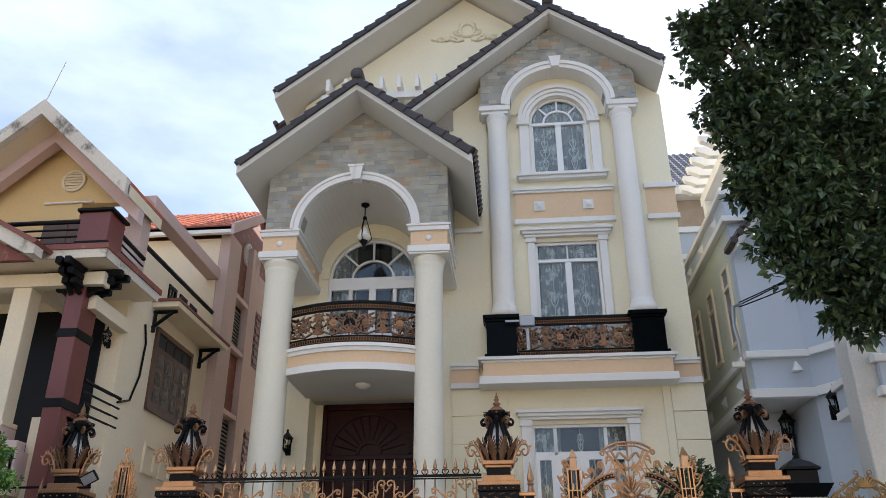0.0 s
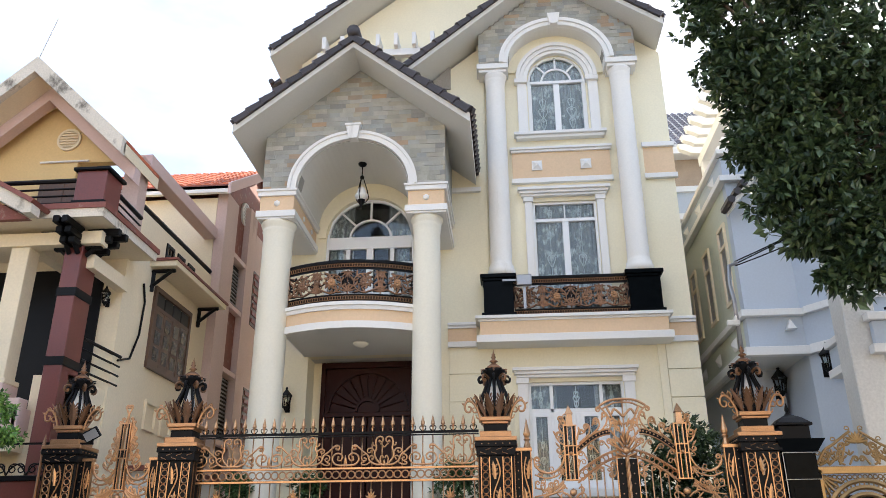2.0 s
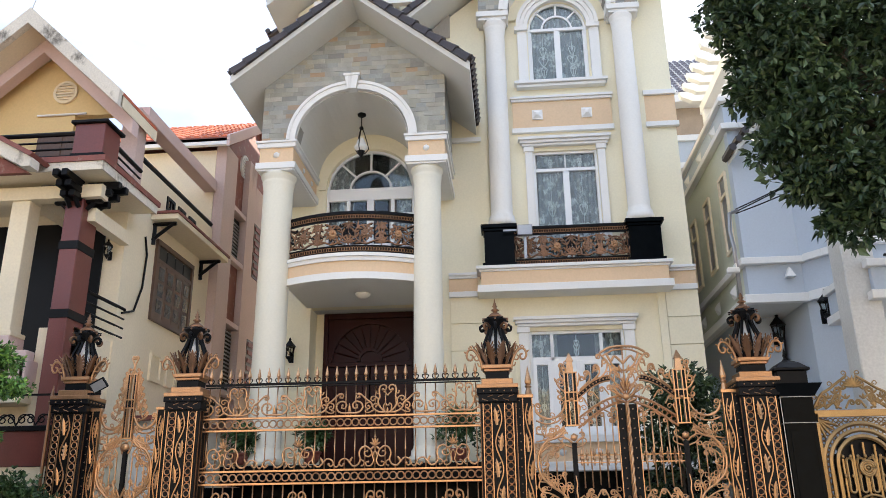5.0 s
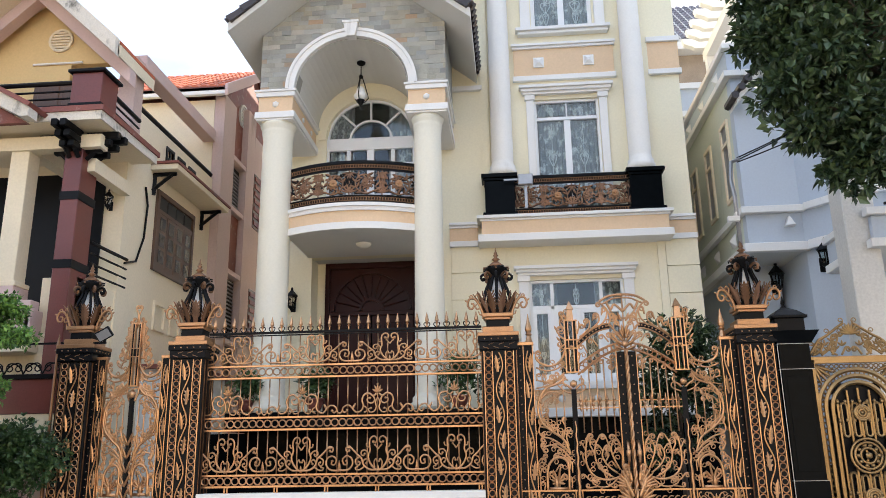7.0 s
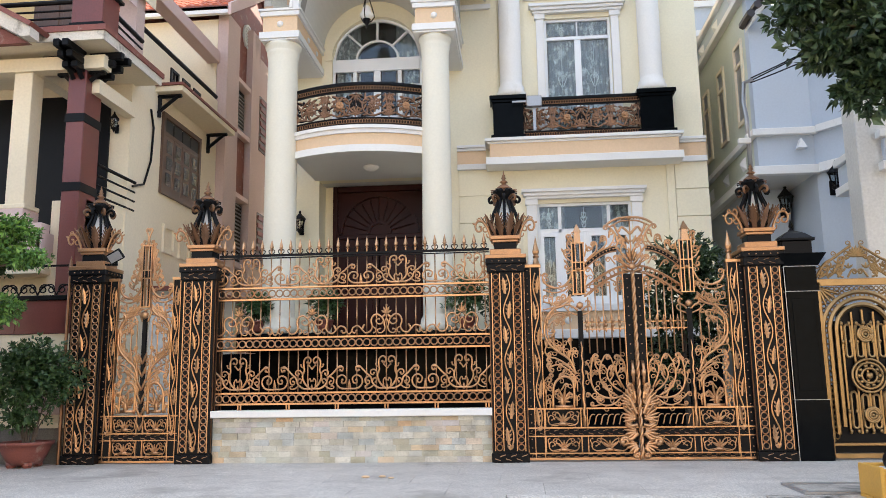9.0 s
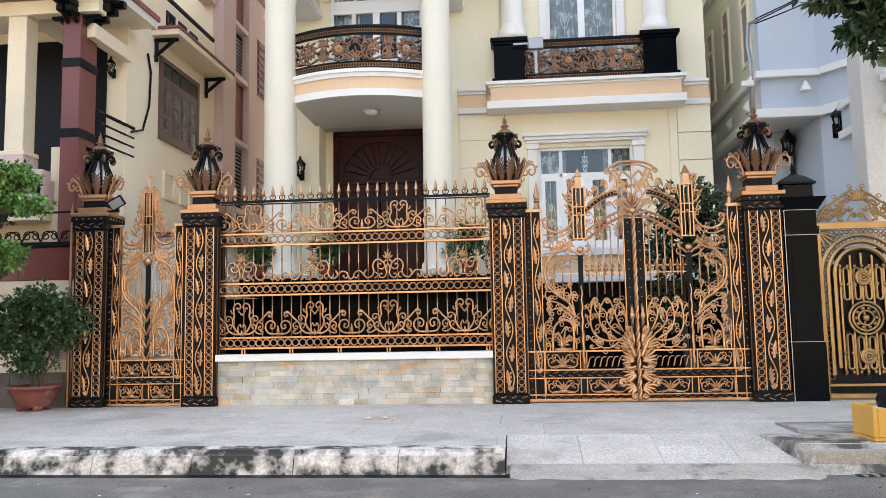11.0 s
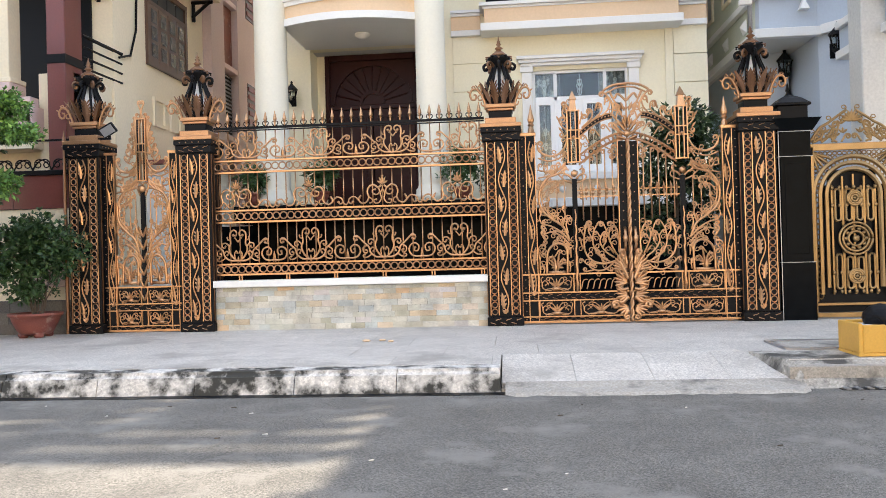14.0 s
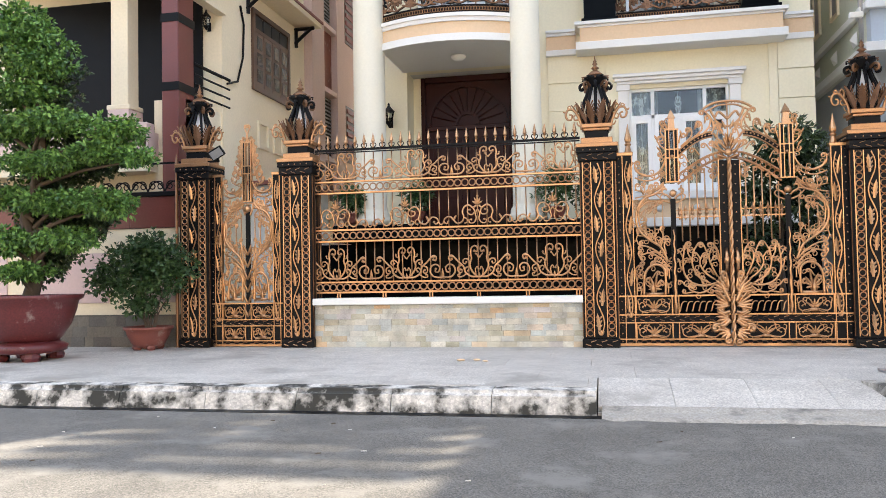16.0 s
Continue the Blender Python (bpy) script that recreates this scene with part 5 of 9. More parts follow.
# ---- low wall with coping and iron fence ----
FX0, FX1, FY = -4.62, -0.42, 11.90
low_wall = solo("low_wall", boxes((FX0, FX1, FY - 0.09, FY + 0.16, 0.20, 0.92)), MORTAR, "low fence wall clad in pale slate", "wall", kind="structure")
solo("coping", boxes((FX0 - 0.02, FX1 + 0.01, FY - 0.19, FY + 0.22, 0.93, 1.035), bev=0.012), WHITE, "white painted coping on the low wall", "coping", kind="structure")
fence = thing("iron_fence", "gold and black wrought iron fence panel with spearheads", "fence", at=((FX0 + FX1) / 2, FY, 1.035))


def fpart(name, bm, mat=None, label="", smooth=False):
    return part(name, bm, mat or GOLD, fence, label, smooth)


BANDS = ((1.11, 1.30), (1.92, 2.13), (2.69, 2.90))
for z0, z1 in BANDS:
    for z in (z0, z1 - 0.03):
        fpart("rail", boxes((FX0, FX1, FY - 0.022, FY + 0.022, z, z + 0.03), bev=0.004))
    count = 37
    for i in range(count):
        put_ring(fence, FX0 + (FX1 - FX0) * (i + 0.5) / count, FY - 0.012, (z0 + z1) / 2, scale=1.22)
fpart("top_rail", boxes((FX0, FX1, FY - 0.022, FY + 0.022, 3.375, 3.41), (FX0, FX1, FY - 0.018, FY + 0.018, 3.345, 3.36)), BLACK)
bar0 = spear0 = None
NB = 28
for i in range(NB):
    x = FX0 + (FX1 - FX0) * (i + 0.5) / NB
    for z0, z1 in ((1.30, 1.92), (2.13, 2.69), (2.90, 3.35)):
        m = Matrix.Translation((x, FY, z0)) @ Matrix.Diagonal((1, 1, z1 - z0, 1))
        if bar0 is None:
            bar0 = fpart("bar", lathe(bm_new(), [(0.0095, 0.0), (0.0095, 1.0)], 0, 0, 8), smooth=True)
            bar0.matrix_basis = Matrix.Translation(-fence.location) @ m
        else:
            again("bar", bar0, fence, m)
    m = Matrix.Translation((x, FY, 3.41))
    if spear0 is None:
        bm = lathe(bm_new(), [(0.012, 0.0), (0.012, 0.05), (0.028, 0.062), (0.012, 0.075), (0.032, 0.10), (0.022, 0.15), (0.002, 0.235)], 0, 0, 6)
        spear0 = fpart("spearhead", bm)
        spear0.matrix_basis = Matrix.Translation(-fence.location) @ m
    else:
        again("spearhead", spear0, fence, m)
    if i % 5 == 2:
        fpart("foot", boxes((x - 0.03, x - 0.012, FY - 0.01, FY + 0.01, 1.035, 1.11), (x + 0.012, x + 0.03, FY - 0.01, FY + 0.01, 1.035, 1.11)))
bm = bm_new()
for i in range(NB):
    x = FX0 + (FX1 - FX0) * (i + 0.5) / NB
    for s in (1, -1):
        q = flow(x + s * 0.012, 3.415, 90 - s * 70, (0.06, s * 8, s * 30), (0.05, s * 30, s * 60), n=5)
        tube(bm, [(px, FY, pz) for px, pz in q], 0.008, 4, 0.8)
tagged(fpart("crest_curl", bm, BLACK, "small black curls between the spearheads"), kind="stuff")


def mirrored(bm, lines, k=1.0, y=0.0, xc=0.0, zc=0.0, taper=0.75):
    for r, pts in lines:
        q = spline(pts)
        for s in (1, -1):
            tube(bm, [(xc + s * px, y, zc + pz * k) for px, pz in q], r, 7, taper)
            ball(bm, (xc + s * q[-1][0], y, zc + q[-1][1] * k), r * 1.5)


def lyre(h):
    """Narrow heart between swan-necked arms and rolling volutes."""
    bm = bm_new()
    k = h / 0.475
    mirrored(bm, (
        (0.0155, ((0.0, 0.02), (0.05, 0.045), (0.115, 0.115), (0.145, 0.205), (0.118, 0.285), (0.128, 0.365), (0.118, 0.44), (0.065, 0.475), (0.02, 0.44), (0.035, 0.39), (0.072, 0.40))),
        (0.0155, ((0.03, 0.03), (0.13, 0.035), (0.215, 0.095), (0.245, 0.18), (0.31, 0.235), (0.375, 0.30), (0.43, 0.345), (0.475, 0.315), (0.46, 0.27), (0.43, 0.285))),
        (0.015, ((0.575, 0.03), (0.50, 0.025), (0.42, 0.045), (0.375, 0.115), (0.40, 0.19), (0.47, 0.215), (0.525, 0.17), (0.505, 0.105), (0.455, 0.11), (0.465, 0.15))),
        (0.0125, ((0.14, 0.235), (0.185, 0.285), (0.24, 0.28), (0.25, 0.235), (0.215, 0.215), (0.20, 0.24))),
        (0.0125, ((0.23, 0.13), (0.19, 0.17), (0.155, 0.15), (0.175, 0.115))),
        (0.0125, ((0.27, 0.20), (0.33, 0.165), (0.325, 0.105), (0.28, 0.09), (0.265, 0.125), (0.29, 0.135))),
        (0.012, ((0.20, 0.075), (0.26, 0.035), (0.32, 0.03), (0.335, 0.06), (0.305, 0.07))),
        (0.011, ((0.05, 0.06), (0.06, 0.13), (0.03, 0.175), (0.015, 0.14))),
        (0.011, ((0.135, 0.33), (0.165, 0.34), (0.172, 0.37))),
        (0.011, ((0.0, 0.30), (0.03, 0.34), (0.05, 0.36)))), k)
    for s in (1, -1):
        leaf_blade(bm, (s * 0.555, 0, 0), (s * 0.12, 0, 1), (0, -1, 0), 0.17, 0.020, 0.1, 3)
        leaf_blade(bm, (s * 0.40, -0.006, 0.32 * k), (s * 0.9, 0, 0.15), (0, -1, 0), 0.085, 0.022, 0.12, 4)
        leaf_blade(bm, (s * 0.10, 0, 0.09 * k), (s * 0.5, 0, 1), (0, -1, 0), 0.08, 0.016, 0.1, 3)
    leaf_blade(bm, (0, 0, 0.0), (0, 0, 1), (0, -1, 0), 0.10, 0.024, 0.1, 3)
    return bm


def crown_motif():
    """Three-leaved crown over two open loops that run out into low waves."""
    bm = bm_new()
    for a in (-58, -24, 0, 24, 58):
        t = radians(a)
        leaf_blade(bm, (0.0, 0, 0.315), (math.sin(t), 0, math.cos(t)), (0, -1, 0), 0.135 - abs(a) * 0.0007, 0.022, 0.12, 3)
    ball(bm, (0, -0.005, 0.44), 0.022)
    mirrored(bm, (
        (0.0155, ((0.02, 0.30), (0.07, 0.265), (0.13, 0.305), (0.20, 0.285), (0.235, 0.205), (0.215, 0.12), (0.25, 0.05), (0.32, 0.03), (0.375, 0.08), (0.43, 0.135), (0.50, 0.12), (0.53, 0.065), (0.49, 0.03), (0.46, 0.06))),
        (0.0135, ((0.07, 0.265), (0.045, 0.205), (0.085, 0.16), (0.145, 0.175), (0.155, 0.225), (0.115, 0.235))),
        (0.0125, ((0.0, 0.24), (0.035, 0.17), (0.02, 0.10), (0.06, 0.035), (0.12, 0.03), (0.135, 0.075), (0.10, 0.085))),
        (0.0115, ((0.215, 0.12), (0.165, 0.09), (0.165, 0.045), (0.195, 0.03))),
        (0.0115, ((0.37, 0.075), (0.365, 0.12), (0.34, 0.145))),
        (0.011, ((0.53, 0.065), (0.55, 0.03), (0.575, 0.02)))))
    for s in (1, -1):
        leaf_blade(bm, (s * 0.36, 0, 0.09), (-s * 0.3, 0, 1), (0, -1, 0), 0.07, 0.016, 0.1, 3)
    return bm


MOT = 1.145
for zbase, maker, first, name in ((1.31, lambda: lyre(0.505), -4.27, "lyre_scroll"), (2.905, lambda: lyre(0.43), -4.10, "lyre_scroll"), (2.135, crown_motif, -4.28, "palmette_scroll")):
    base = None
    for i in range(4):
        m = Matrix.Translation((first + i * MOT, FY - 0.02, zbase))
        if base is None:
            base = fpart(name, maker(), None, "gilt scrollwork", True)
            base.matrix_basis = Matrix.Translation(-fence.location) @ m
        else:
            again(name, base, fence, m)


# ---- gates ----
stud_first = []


def studs(root, x, y, z0, z1, n):
    """A line of gilt studs, each a piece on one mesh."""
    for i in range(n):
        m = Matrix.Translation((x, y, z0 + (z1 - z0) * (i + 0.5) / n))
        if not stud_first:
            bm = bm_new()
            ball(bm, (0, 0, 0), 0.011)
            stud_first.append(part("stud", bm, GOLD, root))
            stud_first[0].matrix_basis = Matrix.Translation(-root.location) @ m
        else:
            again("stud", stud_first[0], root, m)


def ornament(bm, xc, zc, w, h, y):
    """Small symmetric relief: fan, base and curls in a panel."""
    for a in (-60, -30, 0, 30, 60):
        t = radians(a)
        leaf_blade(bm, (xc, y, zc - h * 0.15), (math.sin(t), 0, math.cos(t)), (0, -1, 0), h * 0.48, h * 0.08, 0.1, 3)
    for s in (1, -1):
        for hd, runs in ((20, ((w * 0.22, 2 / w, 3 / w), (w * 0.2, 6 / w, 16 / w))), (-25, ((w * 0.25, 1 / w, 2 / w), (w * 0.16, -8 / w, -24 / w))), (75, ((w * 0.2, -6 / w, -3 / w), (w * 0.14, -10 / w, -26 / w)))):
            q = flow(0.01, -h * 0.2, hd, *runs, n=6)
            tube(bm, [(xc + s * px, y, zc + pz) for px, pz in q], 0.009, 5, 0.7)
    box(bm, xc - h * 0.22, xc + h * 0.22, y - 0.012, y + 0.012, zc - h * 0.42, zc - h * 0.2)
    mirrored(bm, ((0.010, ((0.03, -h * 0.3), (w * 0.2, -h * 0.42), (w * 0.38, -h * 0.3), (w * 0.42, 0.0), (w * 0.34, h * 0.2), (w * 0.26, h * 0.05), (w * 0.32, -h * 0.08))),
                  (0.009, ((0.02, 0.0), (w * 0.12, h * 0.3), (w * 0.24, h * 0.4), (w * 0.3, h * 0.28), (w * 0.22, h * 0.2))),
                  (0.009, ((w * 0.40, -h * 0.1), (w * 0.45, h * 0.3), (w * 0.40, h * 0.4)))), 1.0, y, xc, zc)


def obelisk(x, y, z, h, w):
    bm = bm_new()
    hexa(bm, [(x - w, y - w, z), (x + w, y - w, z), (x + w, y + w, z), (x - w, y + w, z)], [(x - w * 0.8, y - w * 0.8, z + h * 0.55), (x + w * 0.8, y - w * 0.8, z + h * 0.55), (x + w * 0.8, y + w * 0.8, z + h * 0.55), (x - w * 0.8, y + w * 0.8, z + h * 0.55)])
    hexa(bm, [(x - w * 1.15, y - w * 1.15, z + h * 0.55), (x + w * 1.15, y - w * 1.15, z + h * 0.55), (x + w * 1.15, y + w * 1.15, z + h * 0.55), (x - w * 1.15, y + w * 1.15, z + h * 0.55)], [(x - 0.004, y - 0.004, z + h), (x + 0.004, y - 0.004, z + h), (x + 0.004, y + 0.004, z + h), (x - 0.004, y + 0.004, z + h)])
    return bm

def strokes(bm, rows, place, y, r=0.0105, twigs=0.0):
    """Bent rods through (d, z) points; a signed radius winds the end into a volute."""
    for R, w, pts in rows:
        q = spline(pts, 5)
        if R:
            (xa, za), (xb, zb) = q[-2], q[-1]
            k, sg = abs(R), 1 if R > 0 else -1
            q = q[:-1] + flow(xb, zb, math.degrees(math.atan2(zb - za, xb - xa)), (2 * math.pi * 1.3 * k / 1.75, sg / k, sg * 2.5 / k), n=13)
        tube(bm, [(place(d), y, z) for d, z in q], r * w, 6, 0.72 if R else 1.0)
        if R:
            ball(bm, (place(q[-1][0]), y, q[-1][1]), r * w * 1.3)
        way, sg = 0.0, 1          # small side curls along the rod
        for (xa, za), (xb, zb) in zip(q, q[1:len(q) - (13 if R else 1)]):
            way += math.hypot(xb - xa, zb - za)
            if twigs and way > twigs:
                way, sg = 0.0, -sg
                c = flow(xb, zb, math.degrees(math.atan2(zb - za, xb - xa)) + sg * 30, (0.05, sg * 2, sg * 8), (0.15, sg * 22, sg * 46), n=6)
                tube(bm, [(place(d), y, z) for d, z in c], r * 0.8, 5, 0.8)
                ball(bm, (place(c[-1][0]), y, c[-1][1]), r)


# scrollwork of one leaf: volute radius, weight, (distance from the outer edge, height) ...
SHOULDER = (
    (0, 1.5, ((0.28, 2.91), (0.35, 2.81), (0.46, 2.77), (0.59, 2.80), (0.68, 2.90), (0.74, 3.07))),
    (0, 1.1, ((0.28, 2.75), (0.43, 2.70), (0.59, 2.73), (0.69, 2.82))),
    (-0.05, 1.2, ((0.44, 2.78), (0.30, 2.85), (0.28, 2.96))),
    (-0.05, 1, ((0.75, 3.11), (0.67, 3.05))),
    (-0.065, 1.2, ((0.76, 3.14), (0.66, 3.20), (0.61, 3.28))),
    (-0.055, 1.1, ((0.74, 3.29), (0.66, 3.40), (0.68, 3.49))),
    (0.05, 1, ((0.76, 3.43), (0.72, 3.55))),
    (0, 1.1, ((0.27, 2.57), (0.43, 2.54), (0.58, 2.58), (0.69, 2.67))),
    (0.045, 1, ((0.27, 2.45), (0.38, 2.47), (0.49, 2.50))),
)
BAND = (
    (-0.042, 0.9, ((0.29, 2.57), (0.28, 2.63))),
    (0.042, 0.9, ((0.41, 2.55), (0.42, 2.61))),
    (-0.042, 0.9, ((0.47, 2.55), (0.47, 2.61))),
    (0.042, 0.9, ((0.60, 2.58), (0.61, 2.64))),
    (-0.045, 1, ((0.69, 2.64), (0.59, 2.56), (0.48, 2.51))),
    (0.045, 1, ((0.62, 2.69), (0.67, 2.76))),
)
SWEEP = (
    (0, 1.6, ((0.69, 2.61), (0.58, 2.51), (0.42, 2.45), (0.31, 2.31), (0.28, 2.13), (0.33, 1.96), (0.47, 1.83), (0.63, 1.71), (0.72, 1.50))),
    (0.05, 1.2, ((0.67, 2.52), (0.48, 2.48), (0.36, 2.37), (0.32, 2.20), (0.35, 2.01), (0.50, 1.87))),
    (-0.065, 1.2, ((0.34, 2.30), (0.43, 2.38), (0.53, 2.40))),
    (-0.045, 1, ((0.34, 2.18), (0.39, 2.26), (0.46, 2.30))),
    (-0.05, 1, ((0.58, 2.49), (0.65, 2.42))),
    (-0.05, 1, ((0.41, 1.89), (0.31, 1.90), (0.28, 1.97))),
)
FEATHER = (
    (0.05, 1.2, ((0.72, 1.50), (0.59, 1.64), (0.44, 1.73), (0.34, 1.75))),
    (0.055, 1.2, ((0.73, 1.43), (0.60, 1.57), (0.46, 1.64), (0.35, 1.61))),
    (0.045, 1, ((0.64, 1.70), (0.56, 1.79), (0.54, 1.86))),
    (-0.045, 1, ((0.70, 1.62), (0.67, 1.75), (0.70, 1.83))),
    (-0.045, 1, ((0.59, 1.75), (0.63, 1.83))),
    (0.055, 1, ((0.73, 1.37), (0.62, 1.49), (0.52, 1.52))),
    (-0.04, 0.9, ((0.47, 1.83), (0.45, 1.89))),
)
NICHE = (
    (0, 1.6, ((0.37, 1.01), (0.38, 1.29), (0.44, 1.42), (0.55, 1.47), (0.65, 1.42), (0.68, 1.29), (0.67, 1.00))),
    (-0.05, 1, ((0.27, 1.01), (0.27, 1.20), (0.29, 1.30))),
    (0.045, 1, ((0.32, 1.01), (0.34, 1.10))),
    (-0.055, 1, ((0.27, 1.20), (0.25, 1.38), (0.29, 1.45))),
    (0.04, 1, ((0.71, 1.04), (0.72, 1.17))),
    (0.045, 1, ((0.73, 1.25), (0.73, 1.38))),
    (-0.04, 0.9, ((0.55, 1.47), (0.53, 1.54))),
    (0.05, 1.2, ((0.52, 1.01), (0.52, 1.15), (0.47, 1.26))),
    (-0.05, 1.2, ((0.53, 1.06), (0.58, 1.21))),
    (-0.035, 1, ((0.49, 1.27), (0.55, 1.36))),
)
FIELD = (
    (-0.05, 1.4, ((1.42, 1.20), (1.22, 1.15), (1.04, 1.20), (0.94, 1.34), (0.93, 1.55), (0.97, 1.76))),
    (-0.055, 1.2, ((1.30, 1.18), (1.14, 1.28), (1.06, 1.44), (1.07, 1.62), (1.14, 1.76))),
    (-0.06, 1.2, ((1.36, 1.24), (1.23, 1.34), (1.16, 1.48), (1.20, 1.60))),
    (-0.06, 1.2, ((1.40, 1.28), (1.33, 1.42), (1.29, 1.56), (1.32, 1.68))),
    (0.05, 1.1, ((1.43, 1.32), (1.44, 1.50), (1.41, 1.66), (1.34, 1.76))),
    (-0.07, 1.2, ((1.36, 1.17), (1.24, 1.07), (1.12, 1.05), (1.02, 1.09))),
    (0.045, 1.1, ((1.12, 1.16), (0.98, 1.14), (0.90, 1.22))),
)
BOUGH = (
    (0.04, 1, ((0.94, 1.36), (0.89, 1.44), (0.88, 1.52))),
    (0.04, 1, ((0.93, 1.56), (0.88, 1.66))),
    (-0.04, 1, ((0.94, 1.46), (1.0, 1.54))),
    (0.045, 1, ((1.07, 1.50), (1.0, 1.62), (1.0, 1.70))),
    (-0.045, 1, ((1.08, 1.38), (1.13, 1.36))),
    (0.04, 1, ((1.20, 1.40), (1.25, 1.48))),
    (0.04, 1, ((1.17, 1.54), (1.12, 1.62))),
    (-0.045, 1, ((1.31, 1.50), (1.38, 1.58))),
    (0.045, 1, ((1.31, 1.46), (1.25, 1.66), (1.22, 1.74))),
    (0.04, 1, ((1.22, 1.08), (1.30, 1.04))),
    (-0.04, 1, ((1.06, 1.06), (0.94, 1.04))),
    (-0.04, 1, ((1.20, 1.16), (1.17, 1.25))),
    (0.045, 1, ((1.44, 1.48), (1.40, 1.56))),
)
OUTER_FILL = (
    (-0.045, 1, ((0.34, 1.55), (0.30, 1.62))),
    (0.045, 1, ((0.60, 1.62), (0.52, 1.66))),
    (-0.045, 1, ((0.46, 2.32), (0.56, 2.28))),
    (0.04, 1, ((0.34, 2.06), (0.42, 2.10))),
    (0.045, 1, ((0.33, 1.96), (0.28, 1.86), (0.30, 1.78))),
    (-0.045, 1, ((0.62, 1.72), (0.66, 1.88), (0.62, 1.98))),
    (0.04, 1, ((0.47, 1.83), (0.40, 1.94), (0.42, 2.0))),
    (-0.04, 1, ((0.30, 1.44), (0.33, 1.50))),
    (0.04, 1, ((0.70, 1.30), (0.70, 1.44))),
)
UNDER_ARCH = (
    (-0.045, 1, ((0.95, 2.66), (1.04, 2.74))),
    (-0.045, 1, ((1.12, 2.77), (1.21, 2.84))),
    (-0.05, 1.1, ((1.49, 2.94), (1.46, 2.80), (1.40, 2.71))),
    (-0.04, 1, ((1.27, 2.88), (1.35, 2.84))),
    (0.045, 1, ((1.48, 2.83), (1.42, 2.90))),
)
OVER_ARCH = (
    (0.045, 1, ((0.89, 2.78), (0.93, 2.92))),
    (0.05, 1, ((1.04, 2.95), (0.99, 3.05))),
    (0.05, 1, ((1.20, 3.04), (1.13, 3.14))),
    (0.05, 1, ((1.36, 3.10), (1.29, 3.20))),
    (0.055, 1.1, ((1.48, 3.09), (1.41, 3.22))),
    (-0.05, 1.1, ((0.91, 3.23), (0.94, 3.35))),
    (0.06, 1.2, ((0.94, 3.18), (1.08, 3.31), (1.10, 3.41))),
    (0.06, 1.2, ((1.07, 3.26), (1.23, 3.40), (1.24, 3.50))),
    (0.06, 1.2, ((1.24, 3.33), (1.34, 3.45), (1.37, 3.57))),
    (-0.055, 1.1, ((1.36, 3.33), (1.43, 3.47))),
)
CREST = (
    (-0.05, 1.1, ((1.52, 3.03), (1.46, 3.12), (1.45, 3.21))),
    (-0.05, 1.1, ((1.53, 3.16), (1.45, 3.28), (1.46, 3.38))),
    (0.05, 1.1, ((1.54, 3.31), (1.48, 3.45))),
    (-0.05, 1.1, ((1.52, 3.08), (1.39, 3.16))),
    (0.045, 1, ((1.54, 3.43), (1.46, 3.52))),
    (0.05, 1.4, ((1.41, 3.42), (1.39, 3.53), (1.33, 3.63), (1.27, 3.69))),
    (0, 1.6, ((1.26, 3.71), (1.36, 3.77), (1.46, 3.80), (1.595, 3.81))),
    (0, 1.2, ((1.30, 3.67), (1.38, 3.71), (1.47, 3.75), (1.595, 3.76))),
    (0, 1.6, ((1.36, 3.71), (1.42, 3.59), (1.48, 3.66), (1.595, 3.55))),
    (0, 1.2, ((1.36, 3.71), (1.45, 3.52), (1.595, 3.44))),
)


def niche_figure(bm, place, s, y):
    """Cast acanthus cluster that stands in the little arch."""
    for a, L in ((-70, 0.10), (-45, 0.15), (-20, 0.20), (10, 0.24), (35, 0.17), (60, 0.12), (100, 0.10), (-100, 0.09)):
        t = radians(a)
        leaf_blade(bm, (place(0.52), y, 1.12), (s * math.sin(t), 0, math.cos(t)), (0, -1, 0), L, 0.022, 0.15, 4)
    leaf_blade(bm, (place(0.50), y, 1.02), (0, 0, 1), (0, -1, 0), 0.16, 0.05, 0.1, 4)
    a, b = sorted((place(0.40), place(0.65)))
    box(bm, a, b, y - 0.012, y + 0.012, 1.015, 1.06)


GX, GHW, GY = 1.685, 1.595, 11.86
gate = thing("double_gate", "closed gold and black wrought iron double gate with scrolled crest", "gate", at=(GX, GY, ZF))


def gpart(name, bm, mat=None, label="", smooth=False):
    return part(name, bm, mat or GOLD, gate, label, smooth)


def gx(s, d):
    """x at d metres in from the outer edge of the leaf on side s."""
    return GX + s * (GHW - d)


def span(s, d0, d1):
    return sorted((gx(s, d0), gx(s, d1)))


Y0, Y1 = GY - 0.03, GY + 0.03


def tower(put, c, w, z0, z1):
    """Slender open frame: gilt edges, black strips, a boss block in the middle."""
    zm = (z0 + z1) / 2 + 0.03
    bm, black = bm_new(), bm_new()
    for s in (-1, 1):
        box(bm, c + s * w - 0.008, c + s * w + 0.008, Y0 - 0.012, Y1, z0, z1)
        box(bm, c + s * w * 0.42 - 0.006, c + s * w * 0.42 + 0.006, Y0 - 0.010, Y1, z0, z1)
        box(black, c + s * w * 0.70 - w * 0.24, c + s * w * 0.70 + w * 0.24, Y0, Y1 - 0.01, z0, z1)
    for z in (z0, zm - 0.07, zm + 0.055, z1 - 0.015):
        box(bm, c - w - 0.016, c + w + 0.016, Y0 - 0.016, Y1, z, z + 0.016)
    box(black, c - w * 0.9, c + w * 0.9, Y0 - 0.004, Y1 - 0.01, zm - 0.054, zm + 0.055)
    put("tower", bm)
    put("tower_panel", black, BLACK)


